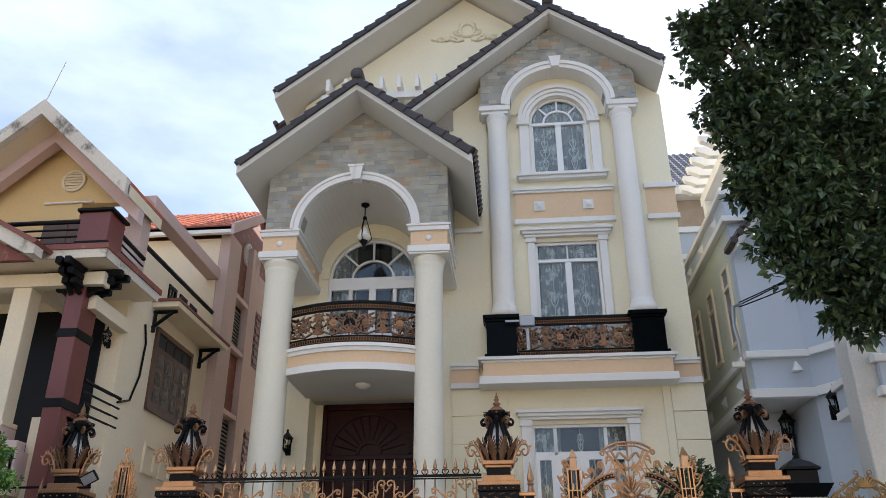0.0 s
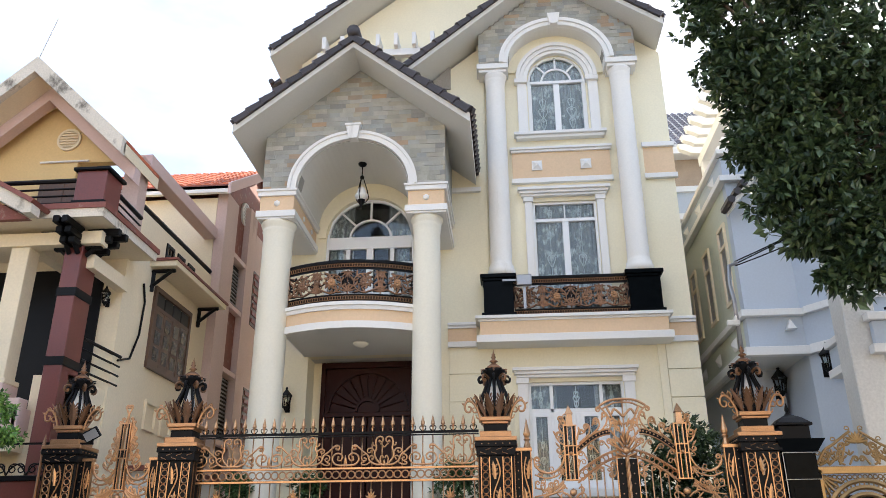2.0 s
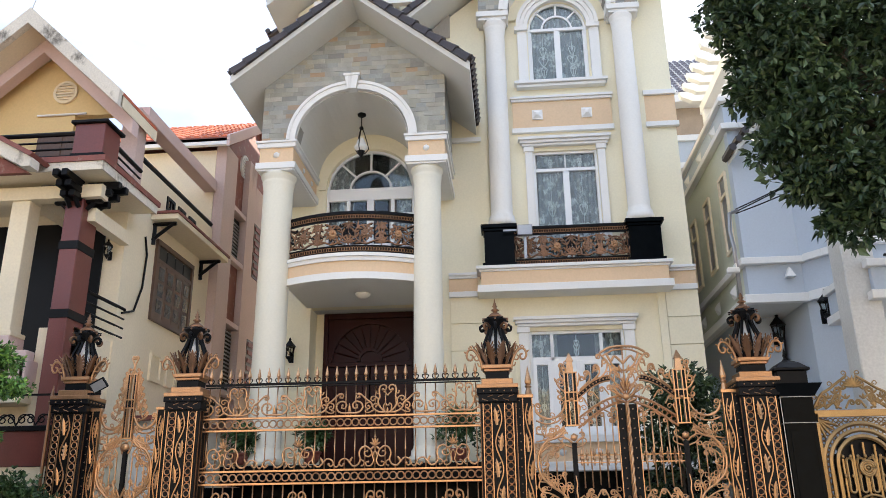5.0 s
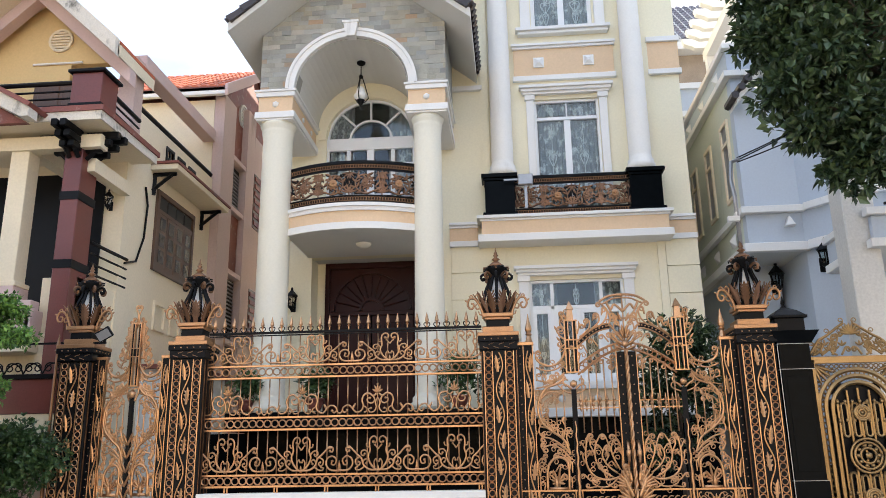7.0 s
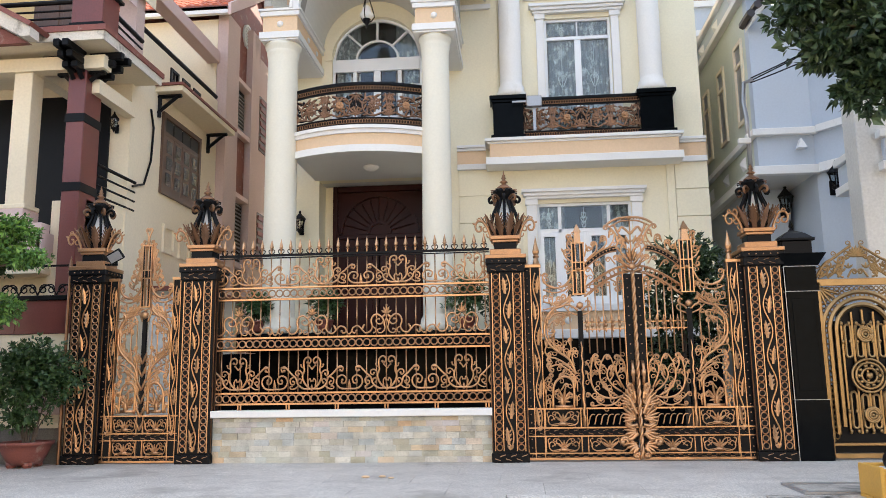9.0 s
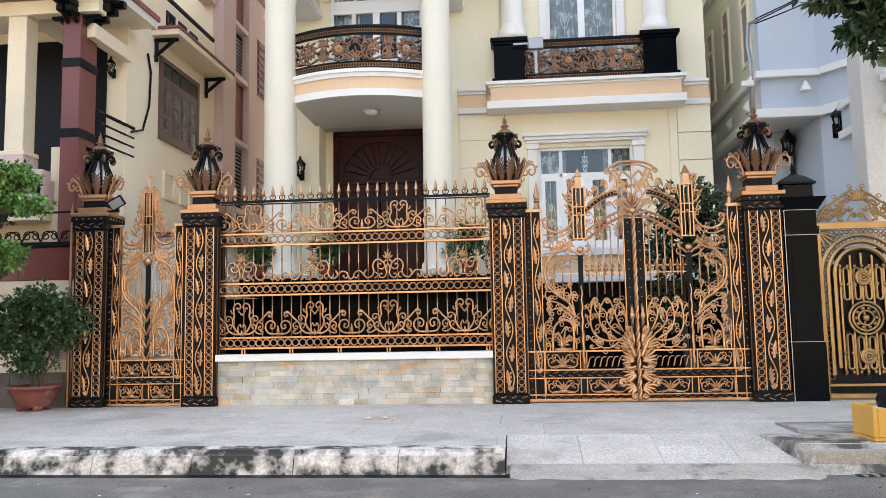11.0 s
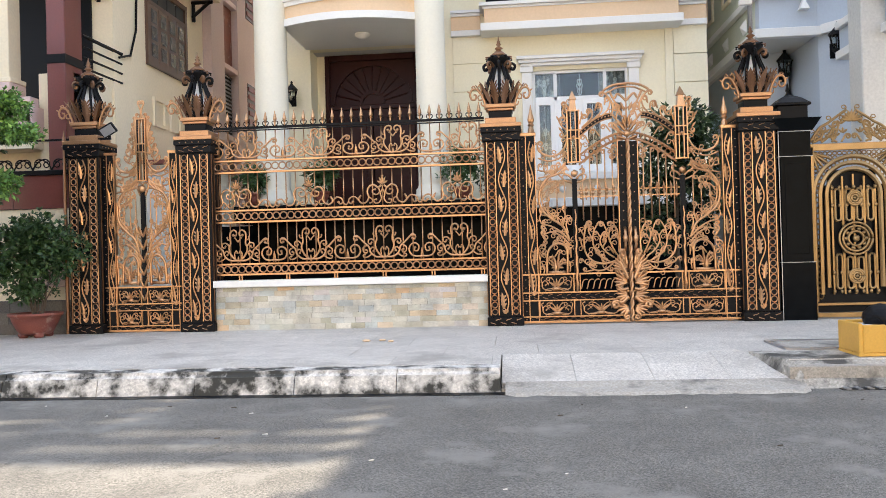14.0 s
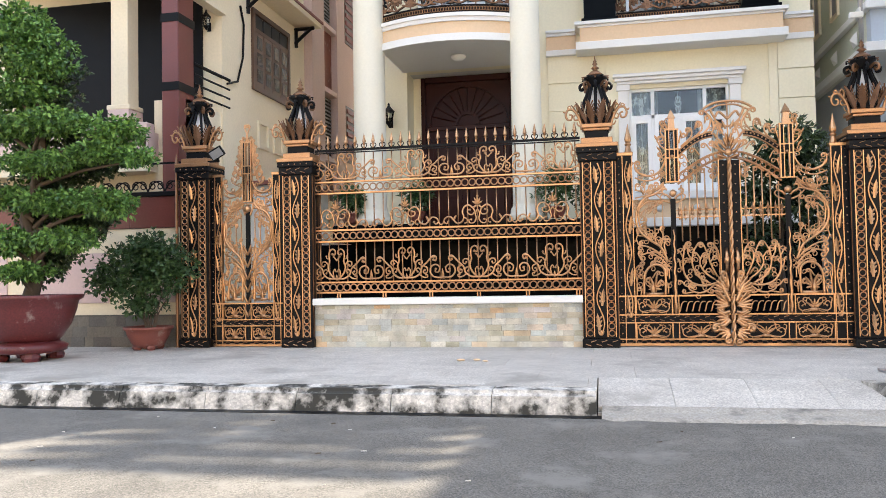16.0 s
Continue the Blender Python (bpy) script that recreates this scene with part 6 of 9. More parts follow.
for s in (-1, 1):
    # stiles
    for d0, d1, z0, z1 in ((0.0, 0.235, 0.29, 3.10), (1.455, 1.57, 0.76, 2.95)):
        a, b = span(s, d0, d1)
        gpart("stile", boxes((a, b, Y0, Y1, z0, z1), bev=0.004), BLACK, "black stile with gilt studs")
        studs(gate, gx(s, 0.05) if d0 == 0 else (a + b) / 2, Y0, z0, z1, 24 if d0 == 0 else 16)
    bm = bm_new()
    for d in (0.0, 0.10, 0.235):
        a = gx(s, d)
        box(bm, a - 0.006, a + 0.006, Y0 - 0.012, Y1, 0.29, 3.10)
    for d in (1.45, 1.575):
        a = gx(s, d)
        box(bm, a - 0.006, a + 0.006, Y0 - 0.010, Y1, 0.76, 2.97)
    gpart("gilt_edge", bm)
    bm = bm_new()
    vine_strip(bm, gx(s, 0.168), Y0, 0.70, 3.0, amp=0.035, r=0.010, waves=6, leaf=0.05)
    gpart("vine", bm)
    a, b = span(s, -0.015, 0.255)
    gpart("stile_cap", boxes((a, b, Y0 - 0.02, Y1 + 0.02, 3.08, 3.13), bev=0.006))
    gpart("obelisk", lathe(bm_new(), [(0.055, 3.13), (0.04, 3.18), (0.03, 3.22), (0.05, 3.25), (0.03, 3.27), (0.045, 3.30), (0.05, 3.33), (0.028, 3.42), (0.002, 3.56)], gx(s, 0.19), GY, 8))
    # rails
    for z, t in ((0.29, 0.035), (0.375, 0.018), (0.615, 0.018), (0.73, 0.02), (1.0, 0.022)):
        a, b = span(s, 0.0, GHW - 0.03)
        gpart("rail", boxes((a, b, Y0 - 0.008, Y1, z, z + t)))
    for z0, z1 in ((0.325, 0.375), (0.633, 0.73)):
        a, b = span(s, 0.1 if z0 < 0.4 else 0, GHW - 0.03)
        gpart("band", boxes((a, b, GY - 0.02, GY + 0.02, z0, z1)), BLACK)
        bm = bm_new()
        frieze_curls(bm, a + 0.02, b - 0.02, GY - 0.028, (z0 + z1) / 2, (z1 - z0) * 0.8, 22, 0.006)
        gpart("band_scroll", bm)
    # inner upright with tower and spear
    a, b = span(s, 0.775, 0.845)
    gpart("upright", boxes((a, b, Y0, Y1, 0.38, 2.42)), BLACK)
    c = gx(s, 0.81)
    bm = bm_new()
    tube(bm, [(c + 0.007 * math.sin(i * 1.4), Y0 - 0.012, 0.8 + i * 0.045) for i in range(27)], 0.022, 6, 0.4)
    leaf_blade(bm, (c, Y0, 1.0), (0, 0, 1), (0, -1, 0), 0.35, 0.03, 0.1, 5)
    leaf_blade(bm, (c, Y0, 0.74), (0, 0, 1), (0, -1, 0), 0.22, 0.035, 0.1, 5)
    gpart("twined_ornament", bm, None, "", True)
    a, b = c - 0.075, c + 0.075
    tower(gpart, c, 0.085, 2.66, 3.44)
    gpart("spear", obelisk(c, GY, 3.44, 0.29, 0.05))
    bm = bm_new()
    ball(bm, (c, Y0 - 0.02, 3.035), 0.03)
    gpart("tower_boss", bm, None, "", True)
    bm = bm_new()
    ball(bm, (c, Y0, 2.50), 0.06, 1, 0.5, 1)
    for t in (-1, 1):
        q = flow(0.03, 0.0, 60, (0.12, -4, -8), (0.16, 14, 36), n=7)
        tube(bm, [(c + t * px, GY, 2.42 + pz) for px, pz in q], 0.018, 6, 0.6)
        q = flow(0.03, 0.0, 20, (0.14, -2, 6), (0.14, 14, 40), n=7)
        tube(bm, [(c + t * px, GY, 2.36 + pz) for px, pz in q], 0.014, 6, 0.6)
    gpart("boss_scroll", bm, None, "gilt scrolls under the tower", True)
    # upright bars
    for d, z0, z1 in ((0.42, 1.95, 2.30), (0.545, 1.92, 2.36), (0.66, 1.86, 2.40), (0.93, 1.80, 2.62), (1.04, 1.80, 2.72), (1.15, 1.84, 2.80), (1.26, 1.80, 2.85), (1.37, 1.74, 2.90)):
        x = gx(s, d)
        gpart("bar", lathe(bm_new(), [(0.0105, z0), (0.0105, z1)], x, GY, 8), smooth=True)
    for d in (0.90, 0.98, 1.08, 1.18, 1.28, 1.38):
        x = gx(s, d)
        bm = lathe(bm_new(), [(0.003, 2.10), (0.016, 2.13), (0.010, 2.17), (0.028, 2.20), (0.012, 2.23), (0.026, 2.27), (0.012, 2.29), (0.002, 2.35)], x, GY - 0.012, 6)
        gpart("fleur_spike", bm)
    a, b = span(s, 0.85, 1.45)
    gpart("thin_rail", boxes((a, b, GY - 0.008, GY + 0.008, 2.14, 2.155), (a, b, GY - 0.008, GY + 0.008, 2.24, 2.255)))
    # arches with ring band
    bm = bm_new()
    pts = [(0.885 + 0.72 * f, 2.63 + 0.36 * math.sin(f * math.pi / 2) ** 1.0) for f in fine(0, 1, 12)]
    for dz in (0.0, 0.13):
        tube(bm, [(gx(s, d), GY, z + dz * (1 - 0.3 * i / 12)) for i, (d, z) in enumerate(pts)], 0.016, 5)
    gpart("arch", bm)
    for i in range(1, 11):
        put_ring(gate, gx(s, pts[i][0]), GY - 0.006, pts[i][1] + 0.055, scale=0.85)
    bm = bm_new()
    up = [(0.885 + 0.50 * f, 3.03 + 0.27 * math.sin(f * math.pi / 2)) for f in fine(0, 1, 10)]
    for dz in (0.0, 0.075):
        tube(bm, [(gx(s, d), GY, z + dz) for d, z in up], 0.013, 5)
    for d, z in up:
        ball(bm, (gx(s, d), GY - 0.02, z + 0.037), 0.014)
    gpart("upper_arch", bm)
    bm = bm_new()
    for i in range(10):
        (d0, z0), (d1, z1) = up[i], up[i + 1]
        x0, x1 = gx(s, d0), gx(s, d1)
        prism(bm, [(x0, z0 + 0.01), (x1, z1 + 0.01), (x1, z1 + 0.065), (x0, z0 + 0.065)], GY - 0.008, GY + 0.008)
    gpart("arch_strip", bm, BLACK)
    # scrollwork
    leaf_x = lambda d, s=s: gx(s, d)
    for name, rows in (("shoulder_scrollwork", SHOULDER + BAND), ("sweep_scrollwork", SWEEP + FEATHER + OUTER_FILL), ("niche_scrollwork", NICHE), ("field_scrollwork", FIELD + BOUGH), ("arch_scrollwork", UNDER_ARCH + OVER_ARCH), ("crest", CREST)):
        bm = bm_new()
        strokes(bm, rows, leaf_x, GY, 0.0112, 0.0 if rows is CREST else 0.125)
        if rows is NICHE:
            niche_figure(bm, leaf_x, -s, GY - 0.01)
        gpart(name, bm, None, "gilt scrollwork", True)
    for d, z, x, L in ((1.02, 3.32, 0.3, 0.12), (1.14, 3.42, 0.3, 0.13), (1.28, 3.50, 0.2, 0.12), (0.96, 3.30, -0.2, 0.13), (0.70, 3.44, -0.4, 0.12), (0.62, 3.28, -0.6, 0.10), (0.66, 3.12, -0.8, 0.10), (0.40, 2.50, -0.5, 0.12), (0.52, 2.50, 0.4, 0.12), (0.33, 2.22, -0.5, 0.12), (0.36, 2.02, 0.8, 0.11), (1.44, 3.28, -0.6, 0.10), (1.50, 3.10, -0.8, 0.12), (0.60, 1.72, 0.2, 0.12), (0.50, 1.80, -0.3, 0.11), (1.02, 1.48, -0.5, 0.10), (1.20, 1.46, 0.3, 0.12), (1.36, 1.30, -0.7, 0.14)):
        bm = bm_new()
        leaf_blade(bm, (gx(s, d), GY - 0.008, z), (-s * x, 0, 1), (0, -1, 0), L, 0.02, 0.15, 3)
        gpart("gilt_leaf", bm, None, "", True)
    # panels of the foot
    a, b = span(s, 0.24, GHW - 0.03)
    gpart("foot_plate", boxes((a, b, GY + 0.005, GY + 0.015, 0.375, 0.633)), BLACK)
    a, b = span(s, 0.24, 0.775)
    gpart("foot_plate", boxes((a, b, GY + 0.005, GY + 0.015, 0.75, 1.0)), BLACK)
    for d0, d1 in ((0.25, 0.76), (0.85, 1.46)):
        a, b = span(s, d0, d1)
        bm = bm_new()
        ornament(bm, (a + b) / 2, 0.50, b - a, 0.22, GY - 0.01)
        gpart("panel_relief", bm, None, "", True)
        if d0 < 0.5:
            bm = bm_new()
            ornament(bm, (a + b) / 2, 0.87, b - a, 0.24, GY - 0.01)
            gpart("panel_relief", bm, None, "", True)
        else:
            bm = bm_new()
            for i in range(7):
                x = a + (b - a) * (i + 0.5) / 7
                q = flow(x - 0.03, 0.78, 60, (0.10, 8, -2), (0.10, -6, -30), n=6)
                tube(bm, [(px, GY, pz) for px, pz in q], 0.011, 5, 0.7)
            gpart("s_scroll", bm, None, "", True)
    for d in (0.25, 0.76, 0.85, 1.46):
        a = gx(s, d)
        for z0, z1 in ((0.39, 0.62), (0.75, 1.0)):
            gpart("panel_edge", boxes((a - 0.008, a + 0.008, Y0, Y1, z0, z1)))
    # heavy cast leaves and pull by the meeting line
    bm = bm_new()
    for z, n, a0, a1, L in ((1.04, 7, 8, 80, 0.33), (0.86, 6, 20, 100, 0.27), (0.68, 5, 40, 120, 0.22), (0.50, 5, 60, 150, 0.20)):
        for k in range(n):
            t = radians(a0 + (a1 - a0) * k / (n - 1))
            leaf_blade(bm, (GX + s * 0.05, Y0 - 0.01 - 0.004 * k, z), (s * math.sin(t), 0, math.cos(t)), (0, -1, 0), L * (1 - 0.05 * k), 0.036, 0.22, 5)
    strokes(bm, ((-0.07, 3.0, ((1.55, 0.92), (1.48, 1.08), (1.42, 1.20))), (0.075, 3.0, ((1.55, 0.66), (1.46, 0.58), (1.39, 0.60))), (-0.06, 2.6, ((1.55, 0.78), (1.47, 0.76), (1.41, 0.79))), (0.05, 2.4, ((1.55, 0.46), (1.49, 0.38))), (0.05, 2.4, ((1.54, 1.12), (1.51, 1.32))), (-0.05, 2.2, ((1.54, 1.0), (1.44, 1.0), (1.38, 1.04)))), lambda d, s=s: gx(s, d), Y0 - 0.025)
    gpart("cast_leaf", bm, None, "heavy gilt cast acanthus", True)
    bm = bm_new()
    tube(bm, [(GX + s * 0.07, Y0 - 0.01, 1.34), (GX + s * 0.075, Y0 - 0.07, 1.42), (GX + s * 0.075, Y0 - 0.07, 1.60), (GX + s * 0.07, Y0 - 0.01, 1.68)], 0.022, 6)
    ball(bm, (GX + s * 0.075, Y0 - 0.07, 1.51), 0.04, 1, 1, 2)
    gpart("pull_handle", bm, None, "", True)
bm = bm_new()
for ph in (0, math.pi):
    tube(bm, [(GX + 0.016 * math.cos(i * 0.7 + ph), Y0 - 0.03 + 0.016 * math.sin(i * 0.7 + ph), 0.30 + i * 0.03) for i in range(90)], 0.02, 5)
gpart("rope_astragal", bm, None, "", True)
bm = bm_new()          # palmette where the leaves meet under the crest
for s in (-1, 1):
    for k in range(5):
        leaf_blade(bm, (GX + s * 0.015, Y0, 2.98 + k * 0.055), (s * (1.0 - 0.2 * k), 0, 0.35 + 0.2 * k), (0, -1, 0), 0.15, 0.028, 0.2, 4)
    for i in range(7):
        ball(bm, (GX + s * (0.02 + 0.045 * i), GY - 0.01, 3.785 - 0.0011 * i * i), 0.012)
    leaf_blade(bm, (GX + s * 0.03, Y0, 3.40), (s * 0.4, 0, 1), (0, -1, 0), 0.14, 0.022, 0.1, 4)
tube(bm, [(GX, GY, 2.97), (GX, GY, 3.80)], 0.012, 5)
ball(bm, (GX, Y0 - 0.01, 3.06), 0.06, 1, 0.6, 1)
gpart("crest_palmette", bm, None, "gilt cast palmette", True)

# wicket gate between the two nearer pillars
WX, WHW = -5.77, 0.65
wicket = thing("wicket_gate", "narrow gold and black iron wicket gate with pointed crest", "gate", at=(WX, GY, ZF))


def wpart(name, bm, mat=None, label="", smooth=False):
    return part(name, bm, mat or GOLD, wicket, label, smooth)


for s in (-1, 1):
    wx = lambda d, s=s: WX + s * (WHW - d)
    a, b = sorted((wx(0.0), wx(0.20)))
    wpart("stile", boxes((a, b, Y0, Y1, 0.28, 3.05), bev=0.004), BLACK, "black stile with gilt studs")
    studs(wicket, wx(0.042), Y0, 0.3, 3.03, 24)
    bm = bm_new()
    for d in (0.0, 0.085, 0.20):
        box(bm, wx(d) - 0.006, wx(d) + 0.006, Y0 - 0.01, Y1, 0.28, 3.05)
    wpart("gilt_edge", bm)
    bm = bm_new()
    vine_strip(bm, wx(0.142), Y0, 0.68, 2.95, amp=0.03, r=0.009, waves=6, leaf=0.045)
    wpart("vine", bm)
    a, b = sorted((wx(-0.01), wx(0.22)))
    wpart("stile_cap", boxes((a, b, Y0 - 0.02, Y1 + 0.02, 3.04, 3.085), bev=0.005))
    a, b = sorted((wx(0.0), WX))
    for z, t in ((0.28, 0.03), (0.36, 0.016), (0.60, 0.016), (0.70, 0.018), (0.96, 0.02)):
        wpart("rail", boxes((a, b, Y0 - 0.008, Y1, z, z + t)))
    for z0, z1 in ((0.31, 0.36), (0.616, 0.70)):
        wpart("band", boxes((a, b, GY - 0.02, GY + 0.02, z0, z1)), BLACK)
        bm = bm_new()
        frieze_curls(bm, a + 0.02, b - 0.02, GY - 0.028, (z0 + z1) / 2, (z1 - z0) * 0.8, 8, 0.006)
        wpart("band_scroll", bm)
    a, b = sorted((wx(0.21), wx(0.60)))
    wpart("foot_plate", boxes((a, b, GY + 0.005, GY + 0.015, 0.376, 0.616), (a, b, GY + 0.005, GY + 0.015, 0.72, 0.96)), BLACK)
    for zc in (0.485, 0.83):
        bm = bm_new()
        ornament(bm, (a + b) / 2, zc, b - a, 0.21, GY - 0.01)
        wpart("panel_relief", bm, None, "", True)
    for d in (0.21, 0.60):
        for z0, z1 in ((0.38, 0.60), (0.72, 0.96)):
            wpart("panel_edge", boxes((wx(d) - 0.007, wx(d) + 0.007, Y0, Y1, z0, z1)))
    for d, z0, z1 in ((0.34, 1.95, 2.3), (0.44, 1.9, 2.36), (0.53, 1.85, 2.36)):
        wpart("bar", boxes((wx(d) - 0.007, wx(d) + 0.007, GY - 0.007, GY + 0.007, z0, z1)))
    half_x = lambda d, s=s: WX + s * (WHW - (0.205 + (d - 0.25) * 0.80))
    for name, rows in (("shoulder_scrollwork", SHOULDER + BAND), ("sweep_scrollwork", SWEEP + FEATHER + OUTER_FILL), ("niche_scrollwork", NICHE)):
        bm = bm_new()
        strokes(bm, rows, half_x, GY, 0.0132, 0.10)
        if rows is NICHE:
            niche_figure(bm, half_x, -s, GY - 0.01)
        wpart(name, bm, None, "gilt scrollwork", True)
    bm = bm_new()
    strokes(bm, ((-0.04, 1.5, ((0.52, 3.04), (0.545, 3.25), (0.575, 3.50), (0.645, 3.70), (0.60, 3.84))), (0.04, 1.1, ((0.55, 3.28), (0.52, 3.38))), (0.035, 1.0, ((0.565, 3.42), (0.54, 3.52))), (0.045, 1.2, ((0.50, 3.0), (0.46, 3.12))), (0.03, 1.0, ((0.58, 3.52), (0.56, 3.62))), (-0.03, 1.0, ((0.60, 3.60), (0.64, 3.62)))), lambda d: wx(d), GY)
    for k in range(8):
        zc, dd = 2.92 + 0.095 * k, 0.36 + 0.029 * k
        strokes(bm, ((-0.030, 1.2, ((dd + 0.10, zc - 0.02), (dd + 0.03, zc + 0.02), (dd, zc + 0.07))),), lambda d: wx(d), GY, 0.0115)
        leaf_blade(bm, (wx(dd + 0.07), GY - 0.008, zc), (-s * 0.5, 0, 1), (0, -1, 0), 0.10, 0.018, 0.12, 3)
    wpart("crest_scrollwork", bm, None, "gilt scrollwork", True)
    for d, z, x, L in ((0.48, 3.12, -0.5, 0.10), (0.53, 3.38, -0.4, 0.09), (0.42, 2.95, -0.6, 0.10), (0.34, 2.45, -0.4, 0.12), (0.28, 2.2, -0.4, 0.10), (0.45, 1.78, 0.2, 0.10), (0.40, 2.44, 0.4, 0.12)):
        bm = bm_new()
        leaf_blade(bm, (wx(d), GY - 0.008, z), (-s * x, 0, 1), (0, -1, 0), L, 0.018, 0.15, 3)
        wpart("gilt_leaf", bm)
wpart("centre_post", boxes((WX - 0.028, WX + 0.028, Y0, Y1, 0.38, 2.46)), BLACK)
tower(wpart, WX, 0.07, 2.62, 3.60)
for k in range(6):
    for s in (-1, 1):
        bm = bm_new()
        leaf_blade(bm, (WX, Y0, 0.75 + k * 0.2), (s * 0.4, 0, 1), (0, -1, 0), 0.2, 0.025, 0.1, 4)
        wpart("centre_leaf", bm, None, "", True)
bm = bm_new()
ball(bm, (WX, Y0 - 0.01, 2.50), 0.07, 1.1, 0.5, 1)
for s in (-1, 1):
    q = flow(0.04, 2.40, 80, (0.14, -6, 4), (0.16, 10, 34), n=7)
    tube(bm, [(WX + s * px, GY, pz) for px, pz in q], 0.02, 6, 0.6)
wpart("centre_relief", bm, None, "", True)


# ---- the cream and maroon house ----
house = thing("neighbour_house", "cream and maroon neighbouring house with red tiled gables", "house", at=(-9.5, 17, 0.26))
LX = -7.3


def hpart(name, bm, mat, label="", parent=None, smooth=False):
    return part(name, bm, mat, parent or house, label, smooth)


hpart("wall", boxes((-16, LX, 14.0, 18.3, 0.26, 7.46)), PALE_CREAM, "weathered cream wall")
hpart("upper_wall", boxes((-16, -8.7, 14.0, 24, 7.46, 9.5)), OCHRE, "ochre upper wall")
hpart("balcony_floor", boxes((-8.7, LX, 14.0, 18.3, 7.46, 7.5)), PALE_CREAM)
bm = bm_new()
edges = [14.35, 15.62, 15.97, 16.22, 16.57, 16.82, 17.17, 18.3]
for i, (a, b) in enumerate(zip(edges, edges[1:])):
    if i % 2:
        box(bm, LX - 0.18, LX, a, b, 7.5, 7.72), box(bm, LX - 0.18, LX, a, b, 8.16, 8.42)
    else:
        box(bm, LX - 0.18, LX, a, b, 7.5, 8.42)
hpart("parapet", bm, PALE_CREAM, "cream parapet with three small grilles")
for a in (15.62, 16.22, 16.82):
    g = hpart("parapet_grille", boxes((LX - 0.02, LX + 0.03, a - 0.03, a + 0.04, 7.69, 8.19), (LX - 0.02, LX + 0.03, a + 0.31, a + 0.38, 7.69, 8.19), (LX - 0.02, LX + 0.03, a + 0.04, a + 0.31, 7.69, 7.75), (LX - 0.02, LX + 0.03, a + 0.04, a + 0.31, 8.13, 8.19), (LX - 0.01, LX + 0.02, a + 0.15, a + 0.20, 7.75, 8.13), (LX - 0.01, LX + 0.02, a + 0.04, a + 0.31, 7.92, 7.96)), BLACK, "dark iron grille")
bm = bm_new()
tube(bm, [(LX - 0.06, 14.35, 8.53), (LX - 0.06, 18.3, 8.53)], 0.06, 8)
hpart("handrail", bm, BLACK)
hpart("corner_post", boxes((LX - 0.35, LX, 14.0, 14.35, 7.5, 9.5)), MAUVE)
hpart("eaves_beam", boxes((LX - 0.30, LX + 0.02, 14.35, 18.3, 9.42, 9.72), bev=0.01), PINK, "pinkish concrete eaves beam")
hpart("inner_door", boxes((-8.7, -8.66, 15.2, 16.1, 7.5, 9.1), (-8.66, -8.64, 15.25, 16.05, 8.5, 9.0)), BROWN_WOOD)
hpart("vent_hood", boxes((-8.7, -8.45, 15.1, 16.3, 9.15, 9.22), (-8.7, -8.5, 15.1, 16.3, 9.26, 9.32)), WHITE)
# tall rear part with pilasters and tiled roof
hpart("rear_wall", boxes((-16, LX - 0.06, 18.3, 26, 0.26, 10.6)), PALE_CREAM)
for a, b in ((18.3, 19.15), (20.15, 20.8), (23.0, 23.6)):
    hpart("pilaster", boxes((LX - 0.05, LX + 0.22, a, b, 0.26, 10.75 + (0.4 if a > 19 else 0))), MAUVE, "mauve pilaster")
hpart("rear_bay", boxes((LX - 0.05, LX + 0.10, 20.8, 23.0, 0.26, 10.75)), MAUVE, "mauve rear wall")
for z in (4.6, 8.0):
    w = hpart("rear_window", boxes((LX + 0.10, LX + 0.13, 21.1, 22.3, z, z + 1.6)), BROWN_WOOD, "brown slatted window")
    for i in range(7):
        part("slat", boxes((LX + 0.13, LX + 0.16, 21.15, 22.25, z + 0.08 + i * 0.22, z + 0.2 + i * 0.22)), TERRACOTTA, w)
for z0, z1, mat in ((1.0, 3.4, PALE_CREAM), (3.4, 4.4, BROWN_WOOD), (6.3, 7.9, TERRACOTTA), (9.4, 10.6, TERRACOTTA)):
    hpart("infill_panel", boxes((LX - 0.06, LX + 0.05, 19.15, 20.15, z0, z1)), mat, "lattice brick infill" if mat is TERRACOTTA else "")
for z in (4.4, 6.2, 7.9, 9.3):
    hpart("cross_band", boxes((LX - 0.06, LX + 0.20, 19.15, 20.15, z, z + 0.12)), PINK)
for z0, z1 in ((4.55, 6.15), (8.05, 9.25)):
    w = hpart("tall_window", boxes((LX - 0.04, LX + 0.02, 19.62, 20.13, z0, z1)), BLACK, "dark louvred window")
    for i in range(int((z1 - z0) / 0.1)):
        part("louvre", boxes((LX + 0.02, LX + 0.05, 19.64, 20.11, z0 + 0.03 + i * 0.1, z0 + 0.06 + i * 0.1)), METAL, w)
bm = bm_new()
hexa(bm, [(LX - 0.06, 18.3, 10.6), (LX - 0.06, 24.2, 10.6), (LX - 0.06, 21.25, 12.6)], [(LX + 0.02, 18.3, 10.6), (LX + 0.02, 24.2, 10.6), (LX + 0.02, 21.25, 12.6)])
hpart("rear_gable", bm, TERRACOTTA, "brick-red lattice gable")
bm = lathe(bm_new(), [(0.36, 0), (0.36, 0.06), (0.30, 0.06), (0.30, 0.02)], 0, 0, 20)
bmesh.ops.rotate(bm, verts=bm.verts, cent=(0, 0, 0), matrix=Matrix.Rotation(radians(90), 3, "Y"))
bmesh.ops.translate(bm, verts=bm.verts, vec=(LX + 0.02, 20.2, 10.95))
vent = hpart("round_vent", bm, WHITE, "round white louvred vent")
